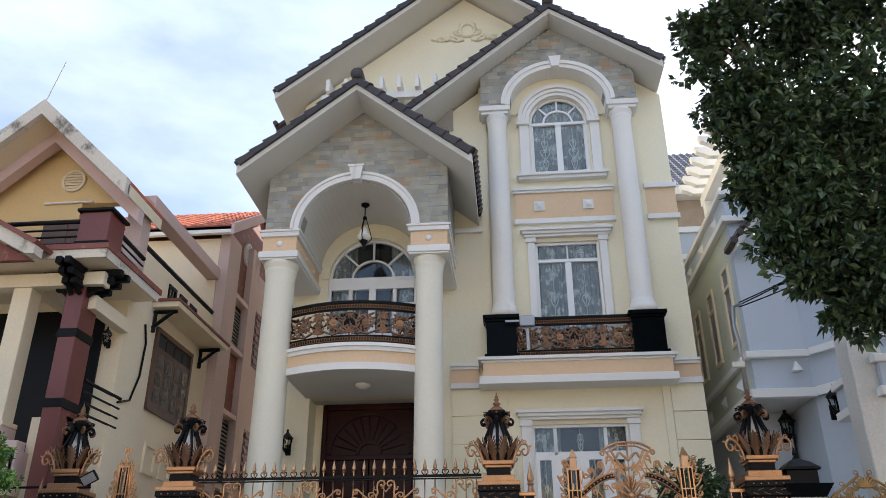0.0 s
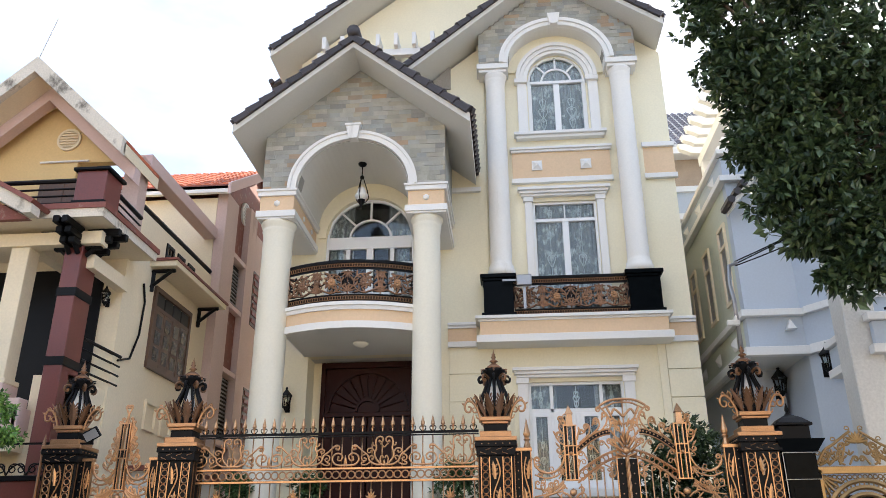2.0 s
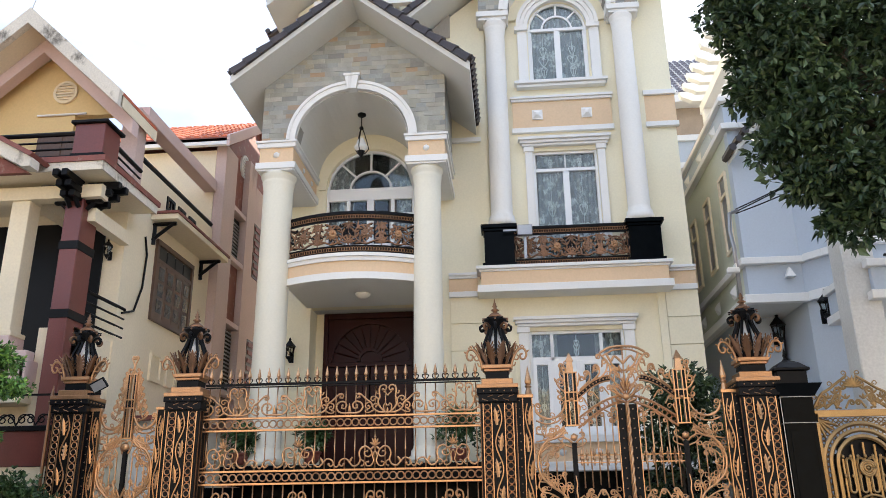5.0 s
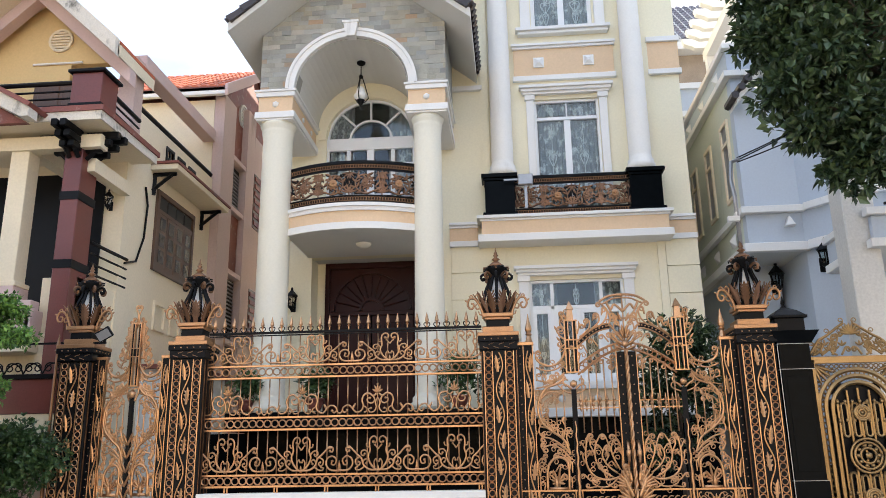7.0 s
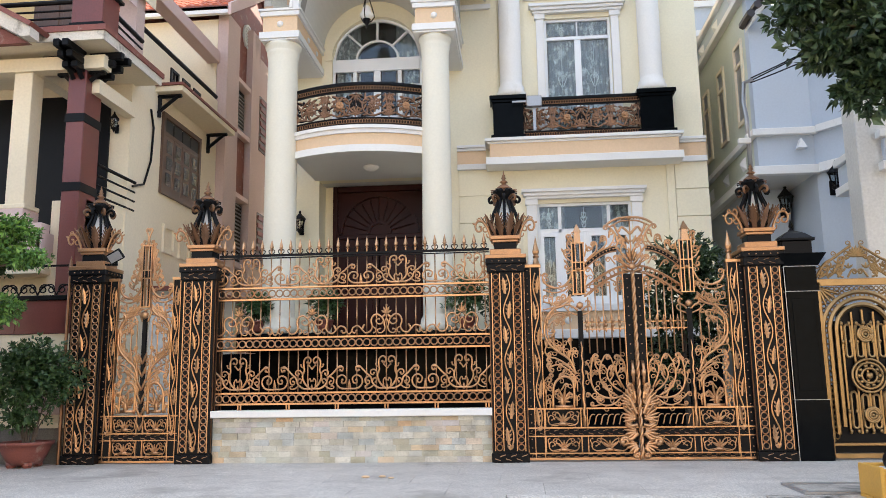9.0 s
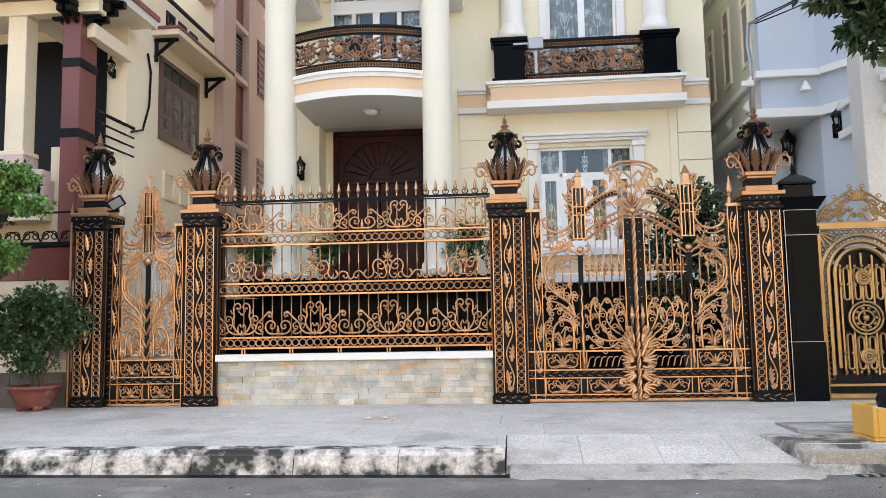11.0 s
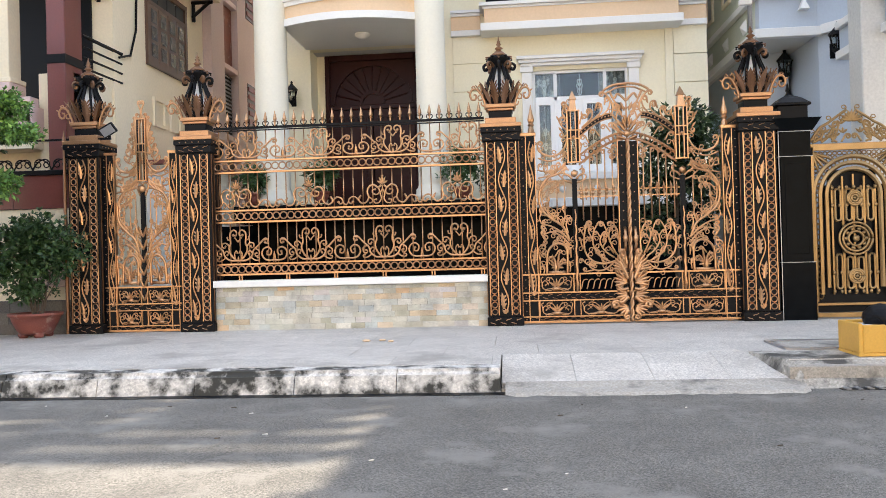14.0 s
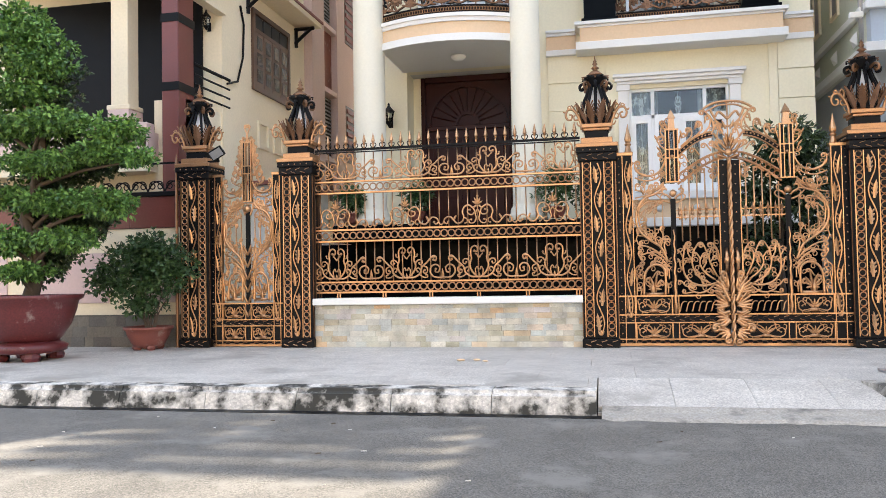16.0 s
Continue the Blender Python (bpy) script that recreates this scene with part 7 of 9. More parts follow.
for i in range(6):
    z = 10.72 + i * 0.09
    h = math.sqrt(max(0.001, 0.3 ** 2 - (z + 0.02 - 10.95) ** 2))
    part("louvre", boxes((LX + 0.03, LX + 0.07, 20.2 - h, 20.2 + h, z, z + 0.04)), WHITE, vent)
rear = hpart("rear_roof", boxes((-16, -6.95, 18.0, 18.12, 10.62, 10.80)), WHITE, "red clay tiled roof")
bm = bm_new()
for sgn, ya, yb in ((1, 18.0, 21.25), (-1, 24.5, 21.25)):
    hexa(bm, [(-16, ya, 10.72), (-6.95, ya, 10.72), (-6.95, yb, 12.80), (-16, yb, 12.80)], [(-16, ya, 10.84), (-6.95, ya, 10.84), (-6.95, yb, 12.92), (-16, yb, 12.92)])
part("deck", bm, TERRACOTTA, rear)
bm = bm_new()
for c in range(38):          # courses of clay tiles
    x = -15.9 + c * 0.235
    for r in range(12):
        f0, f1 = r / 12, (r + 1.08) / 12
        ya, za, yb, zb = 18.0 + 3.25 * f0, 10.86 + 2.08 * f0, 18.0 + 3.25 * f1, 10.83 + 2.08 * f1
        hexa(bm, [(x, ya, za - 0.02), (x + 0.11, ya, za + 0.045), (x + 0.225, ya, za - 0.02)], [(x, yb, zb - 0.02), (x + 0.11, yb, zb + 0.045), (x + 0.225, yb, zb - 0.02)])
tagged(part("clay_tile", bm, RED_TILE, rear), kind="stuff")
bm = bm_new()
hexa(bm, [(-6.98, 17.95, 10.55), (-6.90, 17.95, 10.55), (-6.90, 21.25, 12.68), (-6.98, 21.25, 12.68)], [(-6.98, 17.95, 10.86), (-6.90, 17.95, 10.86), (-6.90, 21.25, 12.98), (-6.98, 21.25, 12.98)])
part("verge_board", bm, PINK, rear)
# front gable
gx0, gpk, gx1 = (-11.5, 9.25), (-9.3, 11.28), (-7.2, 9.30)
hpart("front_gable", strips(bm_new(), [-11.4, -9.3, -8.7, LX - 0.35], 14.02, 14.2, lambda x: 9.4 if x < -8.7 else 9.4, lambda x: max(9.41, 10.85 - 0.92 * abs(x + 9.3))), OCHRE)
bm, bt, bi = bm_new(), bm_new(), bm_new()
for (xa, za), (xb, zb) in ((gx0, gpk), (gpk, gx1)):
    prism(bm, [(xa, za - 0.34), (xb, zb - 0.34), (xb, zb + 0.02), (xa, za + 0.02)], 12.9, 13.06)
    prism(bi, [(xa, za - 0.30), (xb, zb - 0.30), (xb, zb - 0.06), (xa, za - 0.06)], 13.02, 14.6)
    prism(bt, [(xa, za - 0.05), (xb, zb - 0.05), (xb, zb + 0.02), (xa, za + 0.02)], 13.06, 14.6)
froof = hpart("front_roof", bi, PALE_CREAM, "cream soffit of the front gable")
part("verge_board", bm, WEATHERED, froof, "weathered white verge board")
part("tile_layer", bt, RED_TILE, froof)
bm = bm_new()
for (xa, za), (xb, zb) in ((gx0, gpk), (gpk, gx1)):
    prism(bm, [(xa, za - 0.62), (xb, zb - 0.62), (xb, zb - 0.31), (xa, za - 0.31)], 13.55, 13.8)
part("inner_beam", bm, PINK, froof)
bm = lathe(bm_new(), [(0.26, 0), (0.26, 0.05), (0.21, 0.05), (0.21, 0.01)], 0, 0, 20)
bmesh.ops.rotate(bm, verts=bm.verts, cent=(0, 0, 0), matrix=Matrix.Rotation(radians(90), 3, "X"))
bmesh.ops.translate(bm, verts=bm.verts, vec=(-8.98, 14.02, 9.95))
vent = hpart("round_vent", bm, PALE_CREAM, "round cream louvred vent")
for i in range(6):
    z = 9.78 + i * 0.065
    h = math.sqrt(max(0.001, 0.21 ** 2 - (z + 0.01 - 9.95) ** 2))
    part("louvre", boxes((-8.98 - h, -8.98 + h, 13.97, 14.01, z, z + 0.03)), PALE_CREAM, vent)
bm = bm_new()
tube(bm, [(-9.5, 13.97, 9.42), (-8.45, 13.97, 9.42)], 0.025, 6)
hpart("tube_lamp", bm, WHITE)
d = hpart("balcony_door", boxes((-9.4, -8.25, 13.95, 14.0, 7.5, 9.0)), BROWN_WOOD, "brown panelled balcony door")
for x in (-9.3, -8.78):
    part("door_panel", boxes((x, x + 0.44, 13.93, 13.95, 7.6, 8.15), (x, x + 0.44, 13.93, 13.95, 8.25, 8.9), bev=0.01), BROWN_WOOD, d)
bm = bm_new()
tube(bm, [(-9.35, 13.0, 11.25), (-9.1, 13.0, 12.3)], 0.012, 5)
hpart("aerial", bm, METAL)
# balcony slab, pier and rails
hpart("balcony_slab", boxes((-12, -6.82, 12.0, 14.15, 7.20, 7.34), bev=0.01), PALE_CREAM, "stained concrete balcony slab")
hpart("tile_edging", boxes((-12, -6.76, 11.94, 12.1, 7.34, 7.44), (-6.92, -6.76, 12.1, 14.2, 7.34, 7.44)), TERRACOTTA, "clay tile edging")
hpart("slab_fascia", boxes((-8.0, -6.80, 11.97, 12.0, 7.18, 7.34), (-6.82, -6.79, 12.0, 14.15, 7.18, 7.34)), WEATHERED)
hpart("pier", boxes((-7.5, -6.94, 12.14, 12.7, 7.44, 8.16), bev=0.01), MAROON, "maroon tiled pier")
hpart("pier_cap", boxes((-7.56, -6.88, 12.08, 12.76, 8.16, 8.22), bev=0.01), BLACK)
hpart("pier_band", boxes((-7.52, -6.92, 12.12, 12.72, 7.46, 7.58)), BLACK)
for z, r in ((7.62, 0.02), (7.76, 0.02), (7.90, 0.02), (8.06, 0.045)):
    bm = bm_new()
    tube(bm, [(-12, 12.3, z), (-7.5, 12.3, z)], r, 8)
    hpart("rail", bm, BLACK)
    bm = bm_new()
    tube(bm, [(-7.1, 12.7, z), (-7.15, 14.0, z)], r, 8)
    hpart("rail", bm, BLACK)
# lower porch roof verge
bm = bm_new()
prism(bm, [(-10.5, 8.50), (-7.95, 7.08), (-7.80, 7.08), (-7.80, 7.24), (-10.5, 8.74)], 11.5, 11.75)
hpart("porch_verge", bm, WEATHERED, "mould-stained white porch verge")
bm = bm_new()
prism(bm, [(-10.5, 8.74), (-7.80, 7.24), (-7.75, 7.30), (-10.5, 8.82)], 11.45, 14.0)
hpart("porch_tile", bm, TERRACOTTA)
bm = bm_new()
prism(bm, [(-10.5, 7.1), (-8.0, 7.1), (-10.5, 8.45)], 11.8, 11.9)
hpart("porch_gable", bm, TERRACOTTA)
hpart("porch_beam", boxes((-11, -7.0, 12.4, 12.65, 6.86, 7.1), (-8.5, -8.25, 12.65, 14.0, 6.86, 7.1), (-7.4, -7.2, 12.65, 14.0, 6.5, 6.75)), PALE_CREAM)
# maroon column, brackets, cream column, porch parapet
col = hpart("maroon_column", boxes((-7.66, -7.34, 12.45, 12.99, 0.26, 6.86), bev=0.012), MAROON, "maroon tiled square column")
for z in (4.70, 5.92):
    part("black_band", boxes((-7.675, -7.325, 12.435, 13.005, z, z + 0.15)), BLACK, col)
for x, y, dx, dy in ((-7.58, 12.45, 0, -1), (-7.42, 12.45, 0, -1), (-7.34, 12.58, 1, 0), (-7.34, 12.84, 1, 0), (-7.66, 12.6, -1, 0)):
    bm = bm_new()          # stacked beam ends on a raking strut
    w = 0.055
    for z, h, reach in ((7.06, 0.13, 0.58), (6.93, 0.12, 0.44), (6.81, 0.11, 0.28)):
        if dx:
            a, b = sorted((x - dx * 0.02, x + dx * reach))
            box(bm, a, b, y - w, y + w, z, z + h, bev=0.012)
        else:
            box(bm, x - w, x + w, y - reach, y + 0.02, z, z + h, bev=0.012)
    p = Vector((x, y, 6.70))
    tube(bm, [p, p + Vector((dx * 0.22, dy * 0.22, 0.20))], 0.05, 4)
    part("bracket", bm, BLACK, col, "black timber bracket")
hpart("cream_column", boxes((-8.66, -8.32, 12.45, 12.78, 4.5, 6.86), (-8.72, -8.26, 12.40, 12.83, 4.42, 4.5), bev=0.01), PALE_CREAM)
hpart("column_base", boxes((-8.70, -8.28, 12.4, 12.85, 3.9, 4.42), bev=0.01), PINK)
hpart("porch_parapet", boxes((-12, -7.9, 12.35, 12.6, 3.55, 4.15), (-7.98, -7.88, 12.35, 14.0, 3.55, 4.0), bev=0.01), PINK, "pale pink porch parapet")
hpart("porch_floor", boxes((-12, -7.9, 12.4, 14.0, 3.3, 3.56)), PALE_CREAM)
hpart("porch_base_wall", boxes((-7.96, -7.34, 12.7, 14.0, 0.26, 4.6), (-12, -7.96, 12.9, 13.1, 0.26, 3.3)), PALE_CREAM)
# flat black sheet: the porch interior's shade is put into its colour
hpart("porch_opening", boxes((-11.5, -7.70, 13.96, 14.0, 3.6, 6.98)), BLACK, "black sheet standing in for the shaded porch interior")
for z in (4.75, 4.93, 5.11, 5.30):
    bm = bm_new()
    tube(bm, [(-7.34, 13.0, z), (-7.30, 14.3, z)], 0.022 if z < 5.2 else 0.035, 6)
    hpart("rail", bm, BLACK)
# shuttered window with awning on the flank
win = hpart("shuttered_window", boxes((LX, LX + 0.06, 15.30, 15.40, 5.36, 7.10), (LX, LX + 0.06, 17.17, 17.27, 5.36, 7.10), (LX, LX + 0.06, 15.40, 17.17, 5.36, 5.46), (LX, LX + 0.06, 15.40, 17.17, 7.0, 7.10), (LX, LX + 0.05, 15.40, 17.17, 6.62, 6.70)), BROWN_WOOD, "brown wooden shuttered window")
for i in range(4):
    a = 15.40 + i * 0.4425
    part("shutter", boxes((LX + 0.0, LX + 0.045, a + 0.01, a + 0.43, 5.46, 6.62), bev=0.006), BROWN_WOOD, win)
    for j in range(3):
        part("pane", boxes((LX + 0.045, LX + 0.055, a + 0.09, a + 0.35, 5.56 + j * 0.35, 5.84 + j * 0.35), bev=0.004), SHUTTER_GLASS, win)
    part("fanlight", boxes((LX, LX + 0.03, a + 0.03, a + 0.41, 6.70, 6.98)), DARK, win)
aw = hpart("awning", boxes((LX, -6.72, 14.95, 18.0, 7.40, 7.52), bev=0.008), PALE_CREAM, "concrete awning with clay tile edge")
part("tile_edge", boxes((LX, -6.69, 14.9, 18.05, 7.52, 7.57)), TERRACOTTA, aw)
for y in (15.1, 17.7):
    bm = bm_new()
    tube(bm, [(LX, y, 7.0), (LX + 0.45, y, 7.36)], 0.045, 4), tube(bm, [(LX, y, 7.34), (LX + 0.5, y, 7.34)], 0.045, 4), tube(bm, [(LX + 0.04, y, 6.9), (LX + 0.04, y, 7.36)], 0.045, 4)
    part("bracket", bm, BLACK, aw, "black timber bracket")
for a in (15.55, 16.35):
    hpart("niche_frame", boxes((LX, LX + 0.05, a, a + 0.07, 4.15, 4.75), (LX, LX + 0.05, a + 0.48, a + 0.55, 4.15, 4.75), (LX, LX + 0.05, a + 0.07, a + 0.48, 4.15, 4.22), (LX, LX + 0.05, a + 0.07, a + 0.48, 4.68, 4.75)), PALE_CREAM)
bm = bm_new()
tube(bm, [(LX + 0.03, 14.75, 6.95), (LX + 0.03, 14.9, 6.6), (LX + 0.03, 14.85, 5.9), (LX + 0.03, 14.6, 5.35), (LX + 0.03, 14.15, 5.2)], 0.024, 6)
hpart("cable", bm, BLACK, "old dark cable hanging on the wall")
hpart("lean_to", boxes((LX, -6.3, 15.0, 17.6, 3.30, 3.38)), TERRACOTTA, "small clay tiled lean-to roof")
hpart("lean_to_wall", boxes((LX, -6.4, 15.2, 17.5, 0.26, 3.3)), WHITE)
wall_lantern(-7.55, 13.98, 6.28, 0.8)

# boundary wall of that house along the pavement
bw = solo("boundary_wall", boxes((-16, -6.95, 11.95, 12.15, 0.20, 2.25)), PALE_CREAM, "cream boundary wall with stone base and maroon band", "wall", kind="structure")
part("stone_base", boxes((-16, -6.95, 11.90, 11.95, 0.20, 0.80)), DARK_STONE, bw, "dark stone base")
part("base_band", boxes((-16, -6.95, 11.89, 11.95, 0.80, 0.90)), PALE_CREAM, bw)
for x in (-8.2, -10.2, -12.2):
    part("post", boxes((x, x + 0.35, 11.88, 11.95, 0.90, 2.15)), PALE_CREAM, bw)
    part("wall_panel", boxes((x + 0.50, x + 1.85, 11.925, 11.95, 1.0, 1.85), bev=0.012), PINK, bw)
for k in range(9):
    part("tile_band", boxes((-7.95 - k * 1.0, -6.96 - k * 1.0, 11.92, 12.15, 2.255, 2.78), bev=0.006), MAROON, bw, "maroon glazed tile band")
part("wall_coping", boxes((-16, -6.95, 11.88, 12.2, 2.78, 2.86), bev=0.01), BLACK, bw, "black coping")
grille = thing("scroll_fence", "dark wrought iron scroll fence on the boundary wall", "fence", at=(-8.3, 12.05, 2.86))
bm = bm_new()
for i in range(9):
    for s in (1, -1):
        scroll(bm, -7.05 - i * 0.32, 2.88, 90 + s * 20, (0.3, s * 2, s * 6), (0.35, s * 10, s * 26), y=12.05, r=0.014)
part("scrollwork", bm, BLACK, grille, smooth=True)
part("rail", boxes((-10, -6.95, 12.03, 12.07, 3.34, 3.37)), BLACK, grille)
spot = thing("floodlight", "small black tilted floodlight on the wicket pillar", "lamp", at=(-6.24, 11.75, 3.3))
bm = boxes((-0.12, 0.12, -0.03, 0.03, -0.085, 0.085), bev=0.012)
bmesh.ops.transform(bm, matrix=Matrix.Translation((-6.24, 11.72, 3.42)) @ Matrix.Rotation(radians(-28), 4, "Y") @ Matrix.Rotation(radians(25), 4, "X"), verts=bm.verts)
part("housing", bm, BLACK, spot)
bm2 = boxes((-0.10, 0.10, -0.036, -0.031, -0.065, 0.065))
bmesh.ops.transform(bm2, matrix=Matrix.Translation((-6.24, 11.72, 3.42)) @ Matrix.Rotation(radians(-28), 4, "Y") @ Matrix.Rotation(radians(25), 4, "X"), verts=bm2.verts)
part("lens", bm2, METAL, spot, "pale glass front")
part("bracket", boxes((-6.42, -6.22, 11.75, 11.78, 3.28, 3.31), (-6.26, -6.22, 11.74, 11.77, 3.31, 3.42)), BLACK, spot)
bm = bm_new()
tube(bm, [(-6.96, 11.72, 0.27), (-6.96, 11.72, 3.15)], 0.03, 8, 0.8)
lathe(bm, [(0.03, 3.15), (0.05, 3.18), (0.02, 3.22), (0.035, 3.26), (0.003, 3.45)], -6.96, 11.72, 8)
solo("spear_post", bm, BRONZE, "bronze painted spear post beside the pillar", "post")


# ---- the pale blue house ----
blue = thing("blue_house", "pale blue neighbouring house with white bands", "house", at=(8, 18, 0.26))
RX = 4.9


def bpart(name, bm, mat, label="", parent=None, smooth=False):
    return part(name, bm, mat, parent or blue, label, smooth)


PALE_GREEN = material("pale_green_paint", (0.58, 0.60, 0.50), 0.75, vary=0.07, scale=3, stain=(0.42, 0.43, 0.36), stain_amount=0.05, stain_scale=0.9, streak=5)
bpart("side_wall", boxes((RX, RX + 0.25, 16.25, 27, 5.6, 9.3)), PALE_GREEN, "pale green flank wall")
bpart("upper_parapet", boxes((RX - 0.02, RX + 0.2, 16.0, 27, 9.42, 9.95), (RX + 0.2, 6.3, 16.0, 16.2, 9.42, 9.95)), BLUE)
bpart("band", boxes((RX - 0.14, RX + 0.22, 15.86, 27, 9.28, 9.42), (RX + 0.22, 6.4, 15.86, 16.1, 9.28, 9.42), (RX - 0.12, RX + 0.2, 15.88, 27, 9.95, 10.07), (RX + 0.2, 6.4, 15.88, 16.1, 9.95, 10.07), bev=0.01), WHITE, "white moulded band")
bpart("front_wall", boxes((RX, 6.0, 16.0, 16.25, 5.6, 9.3), (RX + 0.25, 14, 17.8, 18, 0.26, 9.3)), BLUE, "pale blue front wall")
bpart("ground_wall", boxes((RX + 0.3, 5.9, 17.4, 17.6, 0.26, 5.6), (RX + 0.15, RX + 0.35, 17.4, 27, 0.26, 5.6)), BLUE)
bpart("floor_slab", boxes((RX - 0.05, 6.6, 15.95, 27, 5.45, 5.6)), SOFFIT)
bpart("band", boxes((RX - 0.12, 6.05, 15.86, 16.0, 6.22, 6.36), (RX - 0.12, RX, 16.0, 27, 6.22, 6.36), (RX - 0.14, 6.05, 15.84, 16.0, 5.40, 5.58), (RX - 0.14, RX, 16.0, 27, 5.40, 5.58), bev=0.01), WHITE)
for y in (16.9, 18.3, 19.7, 21.1):
    for z in (5.9, 9.68):
        bm = bm_new()
        hexa(bm, [(RX - 0.02, y - 0.14, z - 0.14), (RX - 0.02, y + 0.14, z - 0.14), (RX - 0.02, y + 0.14, z + 0.14), (RX - 0.02, y - 0.14, z + 0.14)], [(RX - 0.12, y - 0.01, z - 0.01), (RX - 0.12, y + 0.01, z - 0.01), (RX - 0.12, y + 0.01, z + 0.01), (RX - 0.12, y - 0.01, z + 0.01)])
        bpart("pyramid_boss", bm, WHITE)
for a in (16.45, 17.95, 19.4):
    w = bpart("flank_window", boxes((RX - 0.05, RX, a, a + 0.08, 6.75, 8.55), (RX - 0.05, RX, a + 0.52, a + 0.60, 6.75, 8.55), (RX - 0.05, RX, a + 0.08, a + 0.52, 8.47, 8.55), (RX - 0.05, RX, a + 0.08, a + 0.52, 6.75, 6.83), (RX - 0.05, RX, a + 0.08, a + 0.52, 8.02, 8.09)), PALE_CREAM, "narrow cream framed window")
    part("pane", boxes((RX - 0.012, RX - 0.004, a + 0.08, a + 0.52, 6.83, 8.47)), METAL, w)
# angled bay and balcony towards the street
bm = bm_new()
hexa(bm, [(6.0, 16.0, 0.26), (6.75, 14.9, 0.26), (22, 14.9, 0.26), (22, 17.8, 0.26), (6.0, 17.8, 0.26)], [(6.0, 16.0, 9.3), (6.75, 14.9, 9.3), (22, 14.9, 9.3), (22, 17.8, 9.3), (6.0, 17.8, 9.3)])
bpart("bay_wall", bm, BLUE, "pale blue angled bay")
for z0, z1, g in ((6.22, 6.36, 0.12), (5.40, 5.58, 0.14)):
    bm = bm_new()
    hexa(bm, [(6.0, 15.86, z0), (6.0 - g * 0.2, 15.9 - g, z0), (6.72, 14.9 - g, z0), (12, 14.9 - g, z0), (12, 15.2, z0), (6.8, 15.2, z0)], [(6.0, 15.86, z1), (6.0 - g * 0.2, 15.9 - g, z1), (6.72, 14.9 - g, z1), (12, 14.9 - g, z1), (12, 15.2, z1), (6.8, 15.2, z1)])
    bpart("bay_band", bm, WHITE)
bm = bm_new()
hexa(bm, [(5.62, 15.80, 5.92), (5.80, 15.80, 5.92), (5.80, 15.98, 5.92), (5.62, 15.98, 5.92)], [(5.70, 15.86, 6.12), (5.72, 15.86, 6.12), (5.72, 15.98, 6.12), (5.70, 15.98, 6.12)])
bpart("pyramid_boss", bm, WHITE)
bpart("marble_column", boxes((5.62, 6.14, 13.2, 13.7, 0.26, 6.9), bev=0.02), MARBLE, "grey-veined marble square column")
bpart("balcony_slab", boxes((6.0, 12, 13.1, 15.0, 4.85, 5.25), bev=0.01), BLUE)
bpart("balcony_moulding", boxes((5.92, 12, 13.02, 15.0, 5.25, 5.38), (5.92, 12, 13.02, 15.0, 4.70, 4.85), bev=0.01), WHITE, "white balcony moulding")
bpart("drain_pipe", lathe(bm_new(), [(0.045, 0.26), (0.045, 4.75)], 5.78, 13.95, 8), BLACK)
rl = thing("balcony_railing", "black wrought iron scroll railing on the blue balcony", "railing", at=(7.5, 13.2, 5.38))
part("rail_frame", boxes((6.3, 12, 13.18, 13.22, 6.20, 6.25), (6.3, 12, 13.18, 13.22, 5.46, 5.50)), BLACK, rl)
bm = bm_new()
for i in range(14):
    x = 6.45 + i * 0.34
    for s in (1, -1):
        scroll(bm, x, 5.52, 90 - s * 15, (0.3, -s * 2, s * 3), (0.4, s * 8, s * 22), y=13.2, r=0.012)
    box(bm, x + 0.15, x + 0.17, 13.19, 13.21, 5.5, 6.2)
part("scrollwork", bm, BLACK, rl, smooth=True)
# out-of-view storey and roof, added to keep sun off the road's right side
bpart("upper_storey", boxes((8.4, 22, 14.9, 26, 9.3, 11.6)), BLUE)
bm = bm_new()
hexa(bm, [(8.0, 14.5, 11.6), (22, 14.5, 11.6), (22, 26, 11.6), (8.0, 26, 11.6)], [(11, 20.5, 14.2), (20, 20.5, 14.2), (20, 22.5, 14.2), (11, 22.5, 14.2)])
bpart("upper_roof", bm, ROOF_TILE, "unseen dark hipped roof added to shade the road")
# tiled eave, roof-top pergola and rear roof
bm = bm_new()
hexa(bm, [(4.84, 15.45, 8.46), (4.84, 16.0, 8.46), (6.2, 16.0, 10.1), (6.2, 15.45, 10.1)], [(4.84, 15.45, 8.60), (4.84, 16.0, 8.60), (6.2, 16.0, 10.24), (6.2, 15.45, 10.24)])
bpart("side_eave", bm, SOFFIT)
bm = bm_new()
for i in range(10):
    f = i / 9
    tube(bm, [(4.80 + 1.36 * f, 15.38, 8.62 + 1.64 * f), (4.80 + 1.36 * f, 16.0, 8.62 + 1.64 * f)], 0.085, 6)
bpart("eave_tile", bm, ROOF_TILE, "dark barrel tiles")
for i in range(7):
    y = 16.55 + i * 0.49
    bm = bm_new()
    prism(bm, [(4.88, 12.22), (4.92, 12.08), (5.12, 12.0), (5.2, 11.94), (8.3, 11.94), (8.3, 12.22)], y, y + 0.17)
    bpart("pergola_fin", bm, WHITE, "white pergola beam")
bpart("pergola_beam", boxes((5.45, 5.68, 16.4, 19.8, 11.68, 11.94)), WHITE)
for y in (16.6, 19.45):
    bpart("pergola_post", boxes((5.46, 5.67, y, y + 0.22, 9.95, 11.68)), WHITE)
bm = bm_new()
